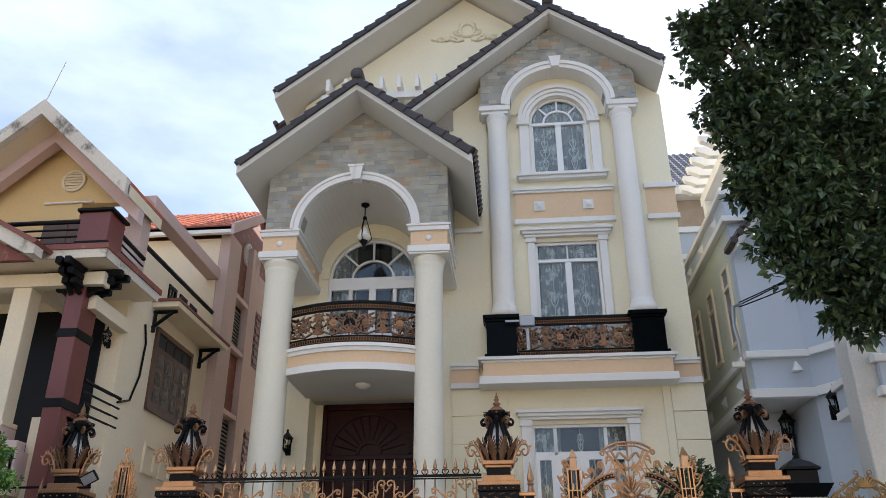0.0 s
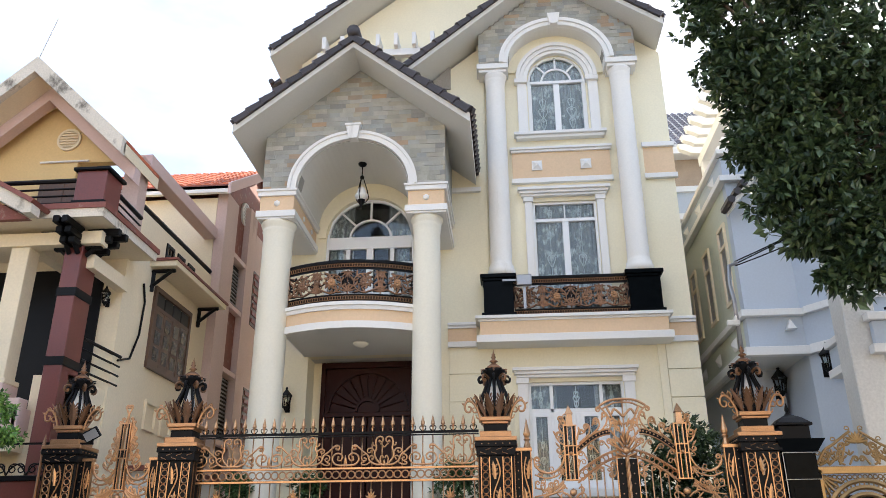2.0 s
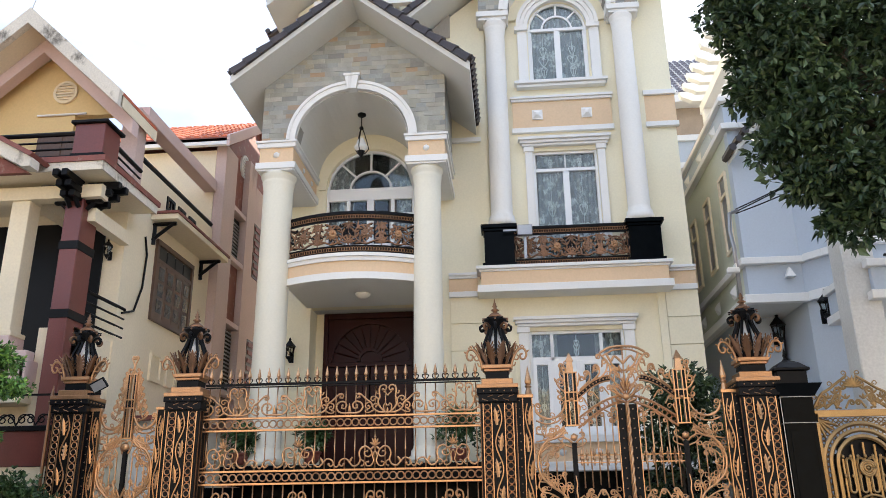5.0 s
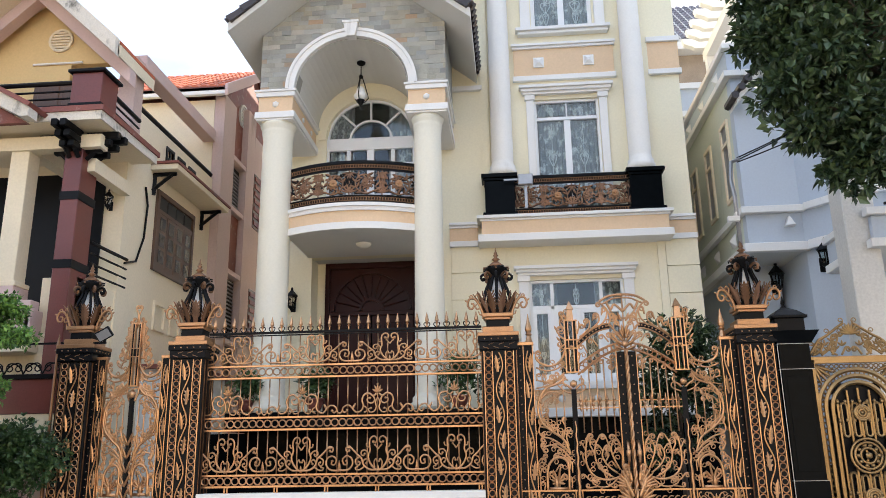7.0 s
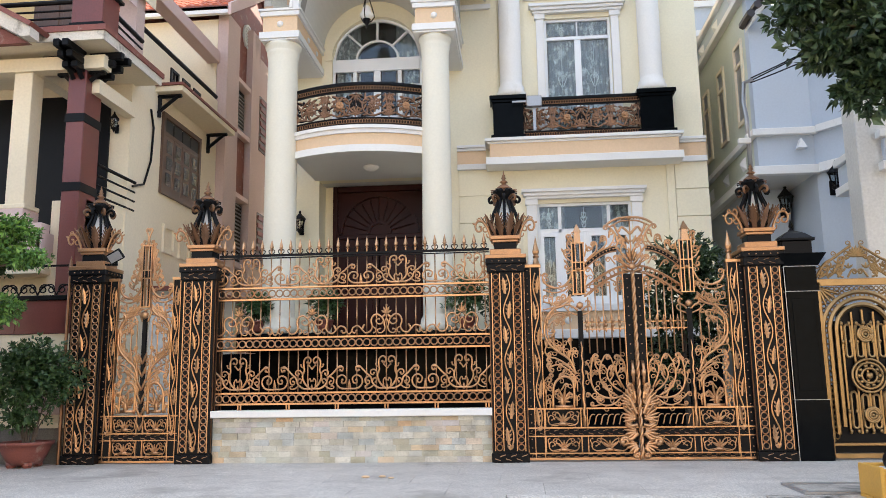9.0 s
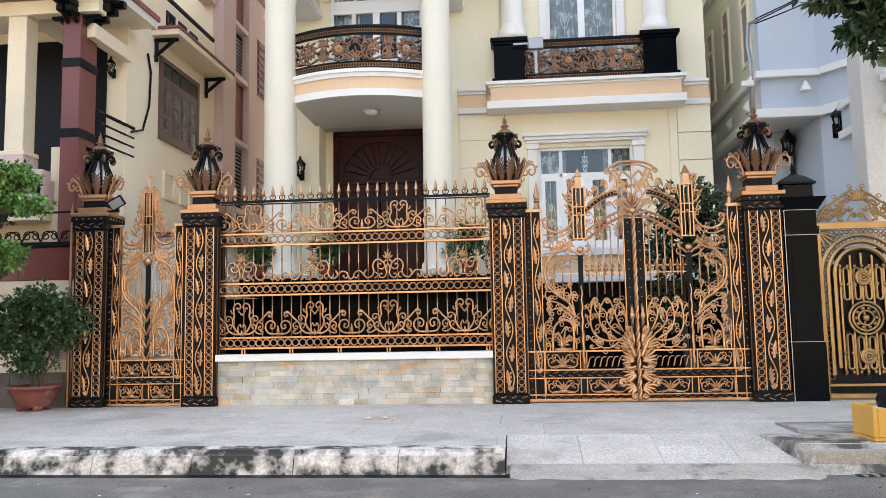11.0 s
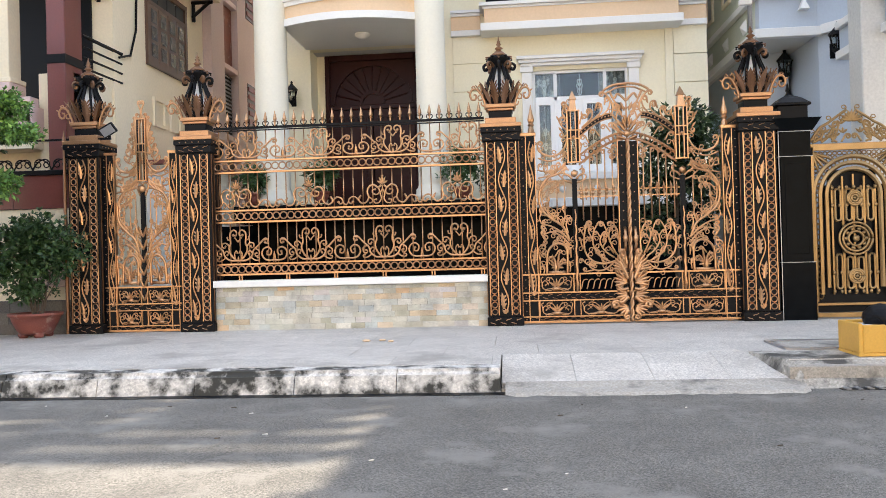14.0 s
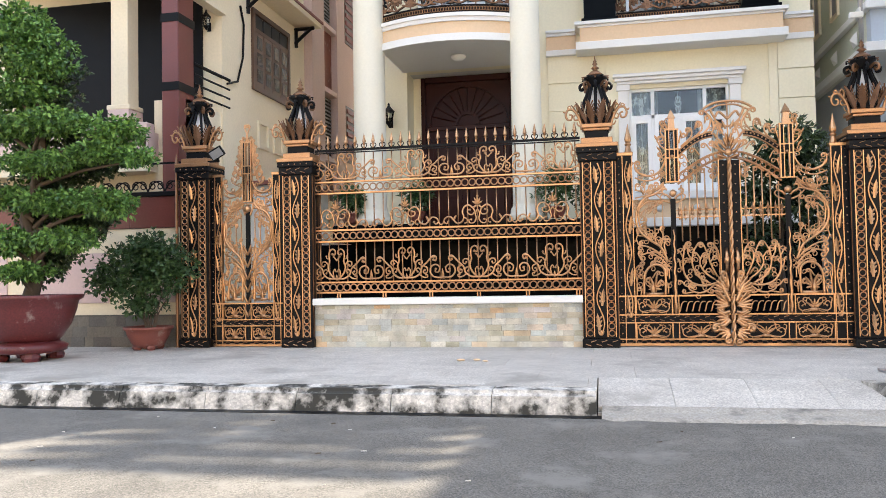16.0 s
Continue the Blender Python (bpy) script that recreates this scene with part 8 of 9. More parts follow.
hexa(bm, [(4.3, 22.0, 13.5), (12, 22.0, 13.5), (12, 25.5, 16.7), (4.3, 25.5, 16.7)], [(4.3, 22.0, 13.62), (12, 22.0, 13.62), (12, 25.5, 16.82), (4.3, 25.5, 16.82)])
bpart("rear_roof", bm, SOFFIT)
bm = bm_new()
for c in range(32):
    for r in range(14):
        x, f0, f1 = 4.3 + c * 0.24, r / 14, (r + 1.05) / 14
        y0, z0, y1, z1 = 22.0 + 3.5 * f0, 13.65 + 3.2 * f0, 22.0 + 3.5 * f1, 13.62 + 3.2 * f1
        hexa(bm, [(x, y0, z0 - 0.02), (x + 0.11, y0, z0 + 0.06), (x + 0.22, y0, z0 - 0.02)], [(x, y1, z1 - 0.02), (x + 0.11, y1, z1 + 0.05), (x + 0.22, y1, z1 - 0.02)])
tagged(bpart("rear_tile", bm, material("grey_roof_tile", (0.16, 0.14, 0.15), 0.5, island=True, piece=0.3), "grey-brown roof tiles"), kind="stuff")
bpart("rear_wall", boxes((4.35, 12, 22.4, 27, 9.0, 13.5)), SLATE, "slate clad rear wall")
for r in ((4.25, 12, 21.95, 22.4, 13.28, 13.5), (4.3, 12, 22.2, 22.4, 12.1, 12.28), (4.3, 12, 22.2, 22.4, 11.2, 11.38)):
    bpart("rear_band", boxes(r), WHITE)
bpart("rear_panel", boxes((4.3, 12, 22.3, 22.4, 11.38, 12.1)), BLUE)
wall_lantern(5.75, 17.38, 4.95, 1.35)
wall_lantern(6.15, 15.68, 5.02, 1.3)

# black granite pillar and antique gold gate of that house
gp = thing("granite_pillar", "black polished granite gate pillar with lantern cap", "pillar", at=(4.05, 11.95, ZF))
part("base", boxes((3.80, 4.27, 11.70, 12.2, 0.2, 1.10), bev=0.008), GRANITE, gp)
part("shaft", boxes((3.82, 4.25, 11.72, 12.18, 1.10, 2.98), bev=0.008), GRANITE, gp)
part("band", boxes((3.80, 4.27, 11.70, 12.2, 2.62, 2.70)), GRANITE, gp)
bm = bm_new()
hexa(bm, [(3.80, 11.70, 2.98), (4.27, 11.70, 2.98), (4.27, 12.2, 2.98), (3.80, 12.2, 2.98)], [(3.72, 11.62, 3.16), (4.38, 11.62, 3.16), (4.38, 12.28, 3.16), (3.72, 12.28, 3.16)])
part("cap", bm, GRANITE, gp)
for z in (1.10, 2.62, 2.98):
    part("joint", boxes((3.797, 4.273, 11.697, 12.2, z - 0.004, z + 0.004)), METAL, gp)
part("corner_strip", boxes((3.79, 3.80, 11.69, 11.70, 0.27, 2.98)), METAL, gp)
part("front_panel", boxes((3.88, 4.19, 11.712, 11.72, 1.22, 2.52), bev=0.003), GRANITE, gp, "polished panel")
part("lantern_box", boxes((3.82, 4.24, 11.76, 12.14, 3.16, 3.36), (3.78, 4.28, 11.72, 12.18, 3.36, 3.40), bev=0.008), BLACK, gp)
part("lantern_roof", lathe(bm_new(), [(0.32, 3.40), (0.20, 3.48), (0.05, 3.54), (0.02, 3.58), (0.035, 3.61), (0.003, 3.72)], 4.03, 11.95, 4, math.pi / 4, math.pi / 4 + 2 * math.pi), BLACK, gp)

og = thing("arched_gold_gate", "antique gold cast gate leaf with round medallion", "gate", at=(5.3, 11.86, ZF))
ogp = lambda n, bm, l="", sm=False: part(n, bm, OLD_GOLD, og, l, sm)
OX0, OX1, OC = 4.27, 5.47, 4.87
for r in ((OX0, OX0 + 0.06, 0.29, 2.76), (OX1 - 0.06, OX1, 0.29, 2.76), (OX0, OX1, 0.29, 0.36), (OX0, OX1, 2.70, 2.80), (OX0, OX1, 0.46, 0.50)):
    ogp("frame_bar", boxes((r[0], r[1], 11.83, 11.89, r[2], r[3]), bev=0.006))
for k, (rr, t) in enumerate(((0.55, 0.034), (0.46, 0.034), (0.37, 0.034))):
    bm = bm_new()
    pts = [(OC + rr, 11.85, 0.52 + 0.10 * k), (OC + rr, 11.85, 2.06)] + [(OC + rr * math.cos(a), 11.85, 2.06 + rr * math.sin(a)) for a in fine(0.05, math.pi - 0.05, 18)] + [(OC - rr, 11.85, 2.06), (OC - rr, 11.85, 0.52 + 0.10 * k)]
    tube(bm, pts, t, 5)
    ogp("arch_bar", bm)
bm = bm_new()
for i in range(64):
    f = i / 63
    if f < 0.3:
        x, z = OC - 0.49, 0.6 + 1.46 * f / 0.3
    elif f > 0.7:
        x, z = OC + 0.49, 0.6 + 1.46 * (1 - f) / 0.3
    else:
        a = math.pi * (1 - (f - 0.3) / 0.4)
        x, z = OC + 0.49 * math.cos(a), 2.06 + 0.49 * math.sin(a)
    tube(bm, [(x + 0.036 * math.cos(t), 11.85, z + 0.045 * math.sin(t)) for t in fine(0, 2 * math.pi, 8)], 0.009, 4)
tagged(ogp("chain_band", bm, "band of interlaced rings"), kind="stuff")
# added black sheet; the gate is open here, with only shade behind
part("back_plate", boxes((OX0 + 0.05, OX1 - 0.05, 11.91, 11.92, 0.36, 1.3), (OC - 0.46, OC + 0.46, 11.91, 11.92, 1.3, 2.2), (OC - 0.34, OC + 0.34, 11.91, 11.92, 2.2, 2.42)), BLACK, og, "black sheet standing in for the shade behind the bars")
bm = bm_new()          # pierced corners round the arch
for i in range(16):
    for j in range(10):
        x, z = OX0 + 0.09 + i * 0.068, 2.10 + j * 0.062
        if math.hypot(x - OC, z - 2.06) > 0.585:
            tube(bm, [(x + 0.03 * math.cos(t), 11.86, z + 0.028 * math.sin(t)) for t in fine(0, 2 * math.pi, 7)], 0.009, 4)
tagged(ogp("pierced_corner", bm, "pierced ring lattice"), kind="stuff")
for xo in (-0.225, -0.075, 0.075, 0.225):
    for za, zb in ((0.70, 1.16), (1.68, 2.14)):
        inner = abs(xo) < 0.1
        if za < 1:
            zb -= 0.0 if inner else -0.04
        bm = bm_new()
        loop = [(xo - 0.04, za + 0.04), (xo - 0.04, zb - 0.04)] + [(xo + 0.04 * math.cos(t), zb - 0.04 + 0.04 * math.sin(t)) for t in fine(math.pi, 0, 6)] + [(xo + 0.04, za + 0.04)] + [(xo + 0.04 * math.cos(t), za + 0.04 + 0.04 * math.sin(t)) for t in fine(0, -math.pi, 6)]
        tube(bm, [(OC + x, 11.84, z) for x, z in loop], 0.018, 5)
        ogp("hairpin_bar", bm)
for xo in (-0.30, -0.15, 0.0, 0.15, 0.30):
    ogp("bar", boxes((OC + xo - 0.013, OC + xo + 0.013, 11.85, 11.88, 0.62, 2.0 + 0.35 * math.sqrt(max(0.02, 1 - (xo / 0.36) ** 2)))))
for z in (0.66, 0.93, 1.90, 2.16):
    for i in range(7):
        bm = bm_new()
        ball(bm, (OC - 0.30 + i * 0.1, 11.835, z), 0.026, 1.0, 0.6, 1.3)
        ogp("cast_knot", bm, "", True)
for z, r in ((1.42, 0.23), (2.0, 0.10), (0.88, 0.10)):
    bm = bm_new()
    for q in (1.0, 0.78, 0.45):
        tube(bm, [(OC + r * q * math.cos(a), 11.81, z + r * q * math.sin(a)) for a in fine(0, 2 * math.pi, 22)], 0.02, 5)
    for j in range(10):
        a = 2 * math.pi * j / 10
        ball(bm, (OC + r * 0.6 * math.cos(a), 11.81, z + r * 0.6 * math.sin(a)), r * 0.13)
    ball(bm, (OC, 11.80, z), r * 0.25, 1, 0.5, 1)
    ogp("medallion", bm, "round flower medallion", True)
bm = bm_new()
for s in (1, -1):
    strokes(bm, ((-0.07, 1.5, ((0.55, 2.82), (0.46, 2.86), (0.40, 2.93))), (0.06, 1.4, ((0.42, 2.82), (0.32, 2.90), (0.28, 2.99))), (-0.06, 1.4, ((0.27, 2.82), (0.20, 2.98), (0.17, 3.06))), (0.05, 1.3, ((0.14, 2.82), (0.08, 2.92))), (0.045, 1.2, ((0.52, 2.83), (0.53, 2.87))), (0.05, 1.3, ((0.20, 2.82), (0.26, 2.85))), (0, 1.6, ((0.58, 2.83), (0.45, 3.02), (0.32, 3.10), (0.18, 3.20), (0.06, 3.28)))), lambda d, s=s: OC + s * d, 11.86, 0.0125, 0.12)
for x, z in ((0.12, 2.95), (0.22, 2.90), (0.32, 2.88), (0.42, 2.84), (0.14, 3.08), (0.26, 3.02), (0.36, 2.96), (0.50, 2.84)):
    for s in (1, -1):
        for a in (-50, 0, 50):
            t = radians(a)
            leaf_blade(bm, (OC + s * x, 11.85, z), (math.sin(t), 0, math.cos(t)), (0, -1, 0), 0.085, 0.02, 0.1, 3)
for a in range(-80, 81, 20):
    t = radians(a)
    leaf_blade(bm, (OC, 11.84, 3.12), (math.sin(t), 0, math.cos(t)), (0, -1, 0), 0.16, 0.032, 0.1, 4)
ogp("crest", bm, "scrolled shell crest", True)
for s in (1, -1):
    bm = bm_new()
    for k in range(5):
        t = radians(20 + 18 * k)
        leaf_blade(bm, (OC + s * 0.56, 11.85, 2.68), (-s * math.cos(t), 0, -math.sin(t)), (0, -1, 0), 0.3, 0.03, 0.05, 4)
    ogp("corner_leaf", bm, "", True)


# ---- trees and potted plants ----
def foliage(name, clumps, leaf, wide, sprays, per, mat, parent, seed, shell=0.55, droop=0.2):
    """Sprays of folded leaves spread through ellipsoids (x, y, z, rx, ry, rz, weight)."""
    rnd = np.random.RandomState(seed)
    weights = np.array([c[6] for c in clumps], float)
    pick = rnd.choice(len(clumps), sprays, p=weights / weights.sum())
    C = np.array([c[:6] for c in clumps], float)[pick]
    d = rnd.normal(size=(sprays, 3))
    d /= np.linalg.norm(d, axis=1)[:, None]
    rad = shell + (1 - shell) * rnd.rand(sprays, 1) ** 0.7
    lump = 1 + 0.22 * np.sin(d[:, :1] * 5 + C[:, :1] * 3) * np.cos(d[:, 2:] * 6 + C[:, 2:3] * 2)
    centre = C[:, :3] + d * rad * lump * C[:, 3:6]
    out = d * np.array([1, 1, 0.6]) + rnd.normal(scale=0.5, size=d.shape)
    out /= np.linalg.norm(out, axis=1)[:, None]
    centre = np.repeat(centre, per, 0)
    way = np.repeat(out, per, 0) * 0.8 + rnd.normal(scale=0.75, size=(sprays * per, 3))
    way[:, 2] -= droop
    way /= np.linalg.norm(way, axis=1)[:, None]
    side = np.cross(way, rnd.normal(size=way.shape) * 0.6 + np.array([0, 0, 1]))
    side /= np.linalg.norm(side, axis=1)[:, None] + 1e-9
    up = np.cross(side, way)
    L = leaf * (0.6 + 0.7 * rnd.rand(len(way), 1))
    w = wide * (0.7 + 0.6 * rnd.rand(len(way), 1))
    base = centre + way * L * 0.15
    v = np.stack([base, base + way * L * 0.45 + side * w + up * w * 0.35, base + way * L, base + way * L * 0.45 - side * w + up * w * 0.35, base + way * L * 0.5], 1).reshape(-1, 3)
    n = len(way)
    k = np.arange(n)[:, None] * 5
    f = np.concatenate([k + np.array([[0, 1, 4]]), k + np.array([[1, 2, 4]]), k + np.array([[2, 3, 4]]), k + np.array([[3, 0, 4]])], 0)
    me = bpy.data.meshes.new(name)
    me.from_pydata(v.tolist(), [], f.tolist())
    me.materials.append(mat)
    ob = new(name, me)
    ob.parent = parent
    ob.location = -parent.location
    return tagged(ob, kind="stuff")


def limb(bm, pts, r0, r1):
    tube(bm, pts, r0, 8, r1 / r0)


tree = thing("street_tree", "dark-leaved broad street tree over the pavement", "tree", at=(7.3, 9.4, 0.24))
bm = bm_new()
limb(bm, [(7.3, 9.4, 0.2), (7.25, 9.42, 1.5), (7.3, 9.4, 3.0), (7.1, 9.4, 4.6)], 0.26, 0.19)
part("trunk", bm, BARK, tree, smooth=True)
CROWN = [(3.05, 9.5, 8.95, 0.35, 0.6, 0.30, 0.35), (3.35, 9.5, 9.3, 0.45, 0.7, 0.35, 0.6), (3.45, 9.6, 8.1, 0.60, 0.8, 0.45, 1.3), (3.75, 9.4, 7.2, 0.68, 0.9, 0.65, 2), (3.95, 9.4, 6.2, 0.65, 0.8, 0.62, 2), (3.45, 9.3, 5.75, 0.36, 0.5, 0.30, 0.5), (3.15, 9.4, 7.6, 0.36, 0.5, 0.26, 0.4), (3.40, 9.4, 6.6, 0.42, 0.5, 0.36, 0.7), (3.05, 9.4, 9.15, 0.5, 0.5, 0.16, 0.35), (3.75, 9.3, 5.3, 0.35, 0.5, 0.25, 0.5), (4.6, 9.3, 4.75, 0.30, 0.4, 0.22, 0.3), (4.0, 9.3, 4.72, 0.22, 0.3, 0.16, 0.2), (4.25, 9.3, 5.35, 0.55, 0.7, 0.40, 1.2), (4.25, 9.3, 4.95, 0.36, 0.5, 0.28, 0.5), (4.9, 9.5, 7.6, 1.2, 1.3, 1.2, 4), (5.1, 9.5, 6.0, 1.1, 1.2, 0.9, 3), (4.4, 9.5, 9.3, 0.9, 1.2, 0.8, 3), (5.4, 9.5, 10.0, 1.4, 1.4, 1.2, 4), (4.1, 9.6, 10.4, 0.7, 0.9, 0.6, 1.2), (6.6, 9.5, 7.8, 1.5, 1.5, 1.8, 5), (7.6, 9.4, 9.3, 1.7, 1.6, 1.5, 4)]
for cx, cy, cz, rx, ry, rz, wt in CROWN:
    bm = bm_new()
    limb(bm, [(7.1, 9.4, 4.5), (6.6, 9.4, 4.6 + 0.25 * (cz - 4.6)), (0.5 * (cx + 6.2), cy, 0.45 * cz + 2.6), (cx, cy, cz)], 0.09, 0.02)
    part("limb", bm, BARK, tree)
foliage("crown", CROWN, 0.125, 0.033, 9800, 6, LEAF_DARK, tree, 4, shell=0.12)
foliage("outer_spray", [(3.0, 9.3, 9.0, 0.42, 0.4, 0.35, 1), (2.85, 9.3, 8.45, 0.30, 0.3, 0.22, 0.6), (3.25, 9.3, 8.1, 0.40, 0.4, 0.3, 0.8), (3.1, 9.3, 7.2, 0.28, 0.3, 0.2, 0.4), (4.15, 9.2, 4.55, 0.28, 0.3, 0.18, 0.5), (4.75, 9.2, 4.5, 0.32, 0.3, 0.2, 0.6), (3.35, 9.3, 5.3, 0.25, 0.3, 0.15, 0.3)], 0.14, 0.038, 150, 6, LEAF_DARK, tree, 41, shell=0.1)


def pot(root, x, y, z, r, h, mat=None, feet=True):
    part("pot", lathe(bm_new(), [(r * 0.55, z + h * 0.12), (r * 0.70, z + h * 0.25), (r * 0.90, z + h * 0.62), (r * 0.98, z + h * 0.86), (r * 1.06, z + h * 0.88), (r * 1.08, z + h), (r * 0.95, z + h), (r * 0.90, z + h * 0.90)], x, y, 26), mat or TERRACOTTA, root, "" if mat else "weathered terracotta pot", True)
    part("soil", lathe(bm_new(), [(r * 0.9, z + h * 0.86), (r * 0.88, z + h * 0.91)], x, y, 18), BARK, root)
    if feet:
        for i in range(4):
            a = math.pi / 4 + i * math.pi / 2
            bm = bm_new()
            lathe(bm, [(r * 0.16, z), (r * 0.22, z + h * 0.10), (r * 0.20, z + h * 0.2)], x + r * 0.48 * math.cos(a), y + r * 0.48 * math.sin(a), 8)
            part("foot", bm, mat or TERRACOTTA, root)


bonsai = thing("potted_tree", "tiered bright green clipped tree in a dark red pot", "potted tree", at=(-8.55, 10.0, 0.25))
part("pot", lathe(bm_new(), [(0.40, 0.52), (0.46, 0.58), (0.58, 0.76), (0.65, 0.96), (0.68, 1.10), (0.74, 1.13), (0.76, 1.19), (0.64, 1.19), (0.62, 1.12)], -8.35, 10.0, 28), GLAZED, bonsai, "dark red glazed bowl", True)
part("soil", lathe(bm_new(), [(0.63, 1.08), (0.62, 1.13)], -8.35, 10.0, 18), BARK, bonsai)
part("stand", lathe(bm_new(), [(0.44, 0.36), (0.52, 0.38), (0.54, 0.46), (0.46, 0.50), (0.40, 0.53)], -8.35, 10.0, 24), GLAZED, bonsai, "moulded pot stand", True)
for i in range(4):
    a = math.pi / 4 + i * math.pi / 2
    part("foot", lathe(bm_new(), [(0.11, 0.25), (0.13, 0.30), (0.11, 0.37)], -8.35 + 0.36 * math.cos(a), 10.0 + 0.36 * math.sin(a), 8), GLAZED, bonsai)
bm = bm_new()
limb(bm, [(-8.35, 10, 1.05), (-8.2, 10.05, 1.6), (-8.4, 10, 2.3), (-8.1, 10, 3.2), (-8.2, 10, 4.4)], 0.12, 0.04)
part("trunk", bm, BARK, bonsai, smooth=True)
TIERS = [(-8.40, 10, 4.85, 0.68, 0.55, 0.36, 3), (-8.55, 10, 5.25, 0.45, 0.4, 0.24, 1.2), (-8.00, 9.9, 4.52, 0.40, 0.4, 0.16, 0.9), (-8.45, 9.9, 4.12, 0.62, 0.5, 0.16, 1.6), (-7.85, 9.85, 3.66, 0.60, 0.5, 0.15, 1.7), (-8.70, 9.9, 3.62, 0.50, 0.5, 0.18, 1.2), (-6.85, 9.95, 3.48, 0.42, 0.4, 0.20, 1.3), (-7.95, 9.8, 3.08, 0.60, 0.5, 0.12, 1.5), (-6.55, 9.95, 3.12, 0.30, 0.3, 0.10, 0.5), (-7.15, 9.9, 3.20, 0.36, 0.4, 0.11, 0.6), (-7.60, 9.9, 2.52, 0.86, 0.5, 0.13, 2.4), (-6.95, 9.95, 2.45, 0.34, 0.4, 0.15, 0.8), (-8.70, 9.9, 2.62, 0.50, 0.45, 0.14, 1.0), (-7.60, 9.85, 1.98, 0.50, 0.45, 0.13, 1.3), (-8.45, 9.8, 1.96, 0.40, 0.4, 0.15, 1.0), (-8.28, 9.8, 1.53, 0.42, 0.4, 0.10, 1.0), (-8.5, 10.35, 2.9, 0.35, 0.2, 1.1, 1.2)]
TIERS = [(x, y, z, rx * 1.08, ry, rz * 1.3, wt) for x, y, z, rx, ry, rz, wt in TIERS]
for cx, cy, cz, *_ in TIERS:
    bm = bm_new()
    limb(bm, [(-8.25, 10, max(1.2, cz - 0.35)), (0.5 * (cx - 8.25), cy, cz - 0.15), (cx, cy, cz - 0.05)], 0.035, 0.01)
    part("branch", bm, BARK, bonsai)
foliage("foliage", TIERS, 0.075, 0.022, 8200, 5, LEAF_BRIGHT, bonsai, 8, shell=0.15, droop=0.25)
# same tree's inner leaves in a darker colour, painting the shade between tiers
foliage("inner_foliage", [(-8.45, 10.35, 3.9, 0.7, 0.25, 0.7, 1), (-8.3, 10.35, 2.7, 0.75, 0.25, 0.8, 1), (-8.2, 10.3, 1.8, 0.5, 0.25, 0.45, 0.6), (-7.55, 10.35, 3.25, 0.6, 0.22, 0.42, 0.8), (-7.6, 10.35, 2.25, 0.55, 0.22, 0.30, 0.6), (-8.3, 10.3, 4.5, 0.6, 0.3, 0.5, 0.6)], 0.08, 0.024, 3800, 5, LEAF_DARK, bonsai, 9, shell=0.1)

shrub = thing("potted_shrub", "loose dark green shrub in a terracotta bowl", "potted shrub", at=(-7.28, 11.45, 0.265))
pot(shrub, -7.30, 11.42, 0.265, 0.36, 0.37)
for i in range(8):
    a = i * 2.4
    bm = bm_new()
    e = (-7.28 + 0.42 * math.cos(a), 11.42 + 0.3 * math.sin(a), 1.25 + 0.1 * (i % 4))
    limb(bm, [(-7.28 + 0.05 * math.cos(a), 11.45, 0.5), (-7.28 + 0.15 * math.cos(a), 11.44, 0.85), e], 0.014, 0.006)
    part("stem", bm, BARK, shrub)
foliage("foliage", [(-7.35, 11.4, 1.50, 0.72, 0.42, 0.48, 5), (-8.0, 11.35, 1.42, 0.42, 0.3, 0.34, 1.8), (-6.85, 11.35, 1.55, 0.46, 0.3, 0.34, 1.8), (-7.25, 11.4, 1.92, 0.50, 0.35, 0.22, 1.6), (-7.4, 11.4, 0.98, 0.42, 0.3, 0.22, 0.8), (-7.75, 11.4, 1.85, 0.3, 0.3, 0.2, 0.6)], 0.085, 0.024, 1350, 5, LEAF_MID, shrub, 12, shell=0.1)

for k, (x, y, z, r, h, tone) in enumerate(((-3.62, 14.62, 2.36, 0.34, 0.62, LEAF_MID), (-0.95, 14.62, 2.36, 0.42, 0.80, LEAF_MID), (-4.95, 14.62, 2.36, 0.32, 0.60, LEAF_MID), (-0.3, 14.9, 2.0, 0.4, 1.1, LEAF_DARK))):
    g = thing("porch_plant", "green potted shrub on the porch edge behind the fence", "potted plant", "porch plants", at=(x, y, z))
    pot(g, x, y, z, 0.17, 0.24, feet=False)
    bm = bm_new()
    limb(bm, [(x, y, z + 0.15), (x + 0.03, y, z + h * 0.6)], 0.015, 0.008)
    part("stem", bm, BARK, g)
    foliage("foliage", [(x, y, z + 0.2 + h * 0.5, r, r * 0.7, h * 0.5, 2), (x + 0.1, y, z + h * 0.9, r * 0.6, r * 0.5, h * 0.3, 1)], 0.10, 0.022, 200, 5, tone, g, 20 + k, shell=0.2)
yard_tree = thing("yard_tree", "dark green leafy tree in the front yard behind the gate", "tree", at=(2.75, 13.6, 0.26))
bm = bm_new()
limb(bm, [(2.75, 13.6, 0.2), (2.7, 13.6, 1.6), (2.8, 13.6, 3.0)], 0.06, 0.03)
part("trunk", bm, BARK, yard_tree)
foliage("crown", [(2.9, 13.6, 3.35, 0.62, 0.5, 0.50, 2), (2.5, 13.6, 2.7, 0.6, 0.5, 0.6, 2), (3.2, 13.6, 2.5, 0.5, 0.5, 0.8, 2), (2.3, 13.6, 1.7, 0.5, 0.5, 0.5, 1)], 0.12, 0.026, 1100, 6, LEAF_DARK, yard_tree, 30, shell=0.2)

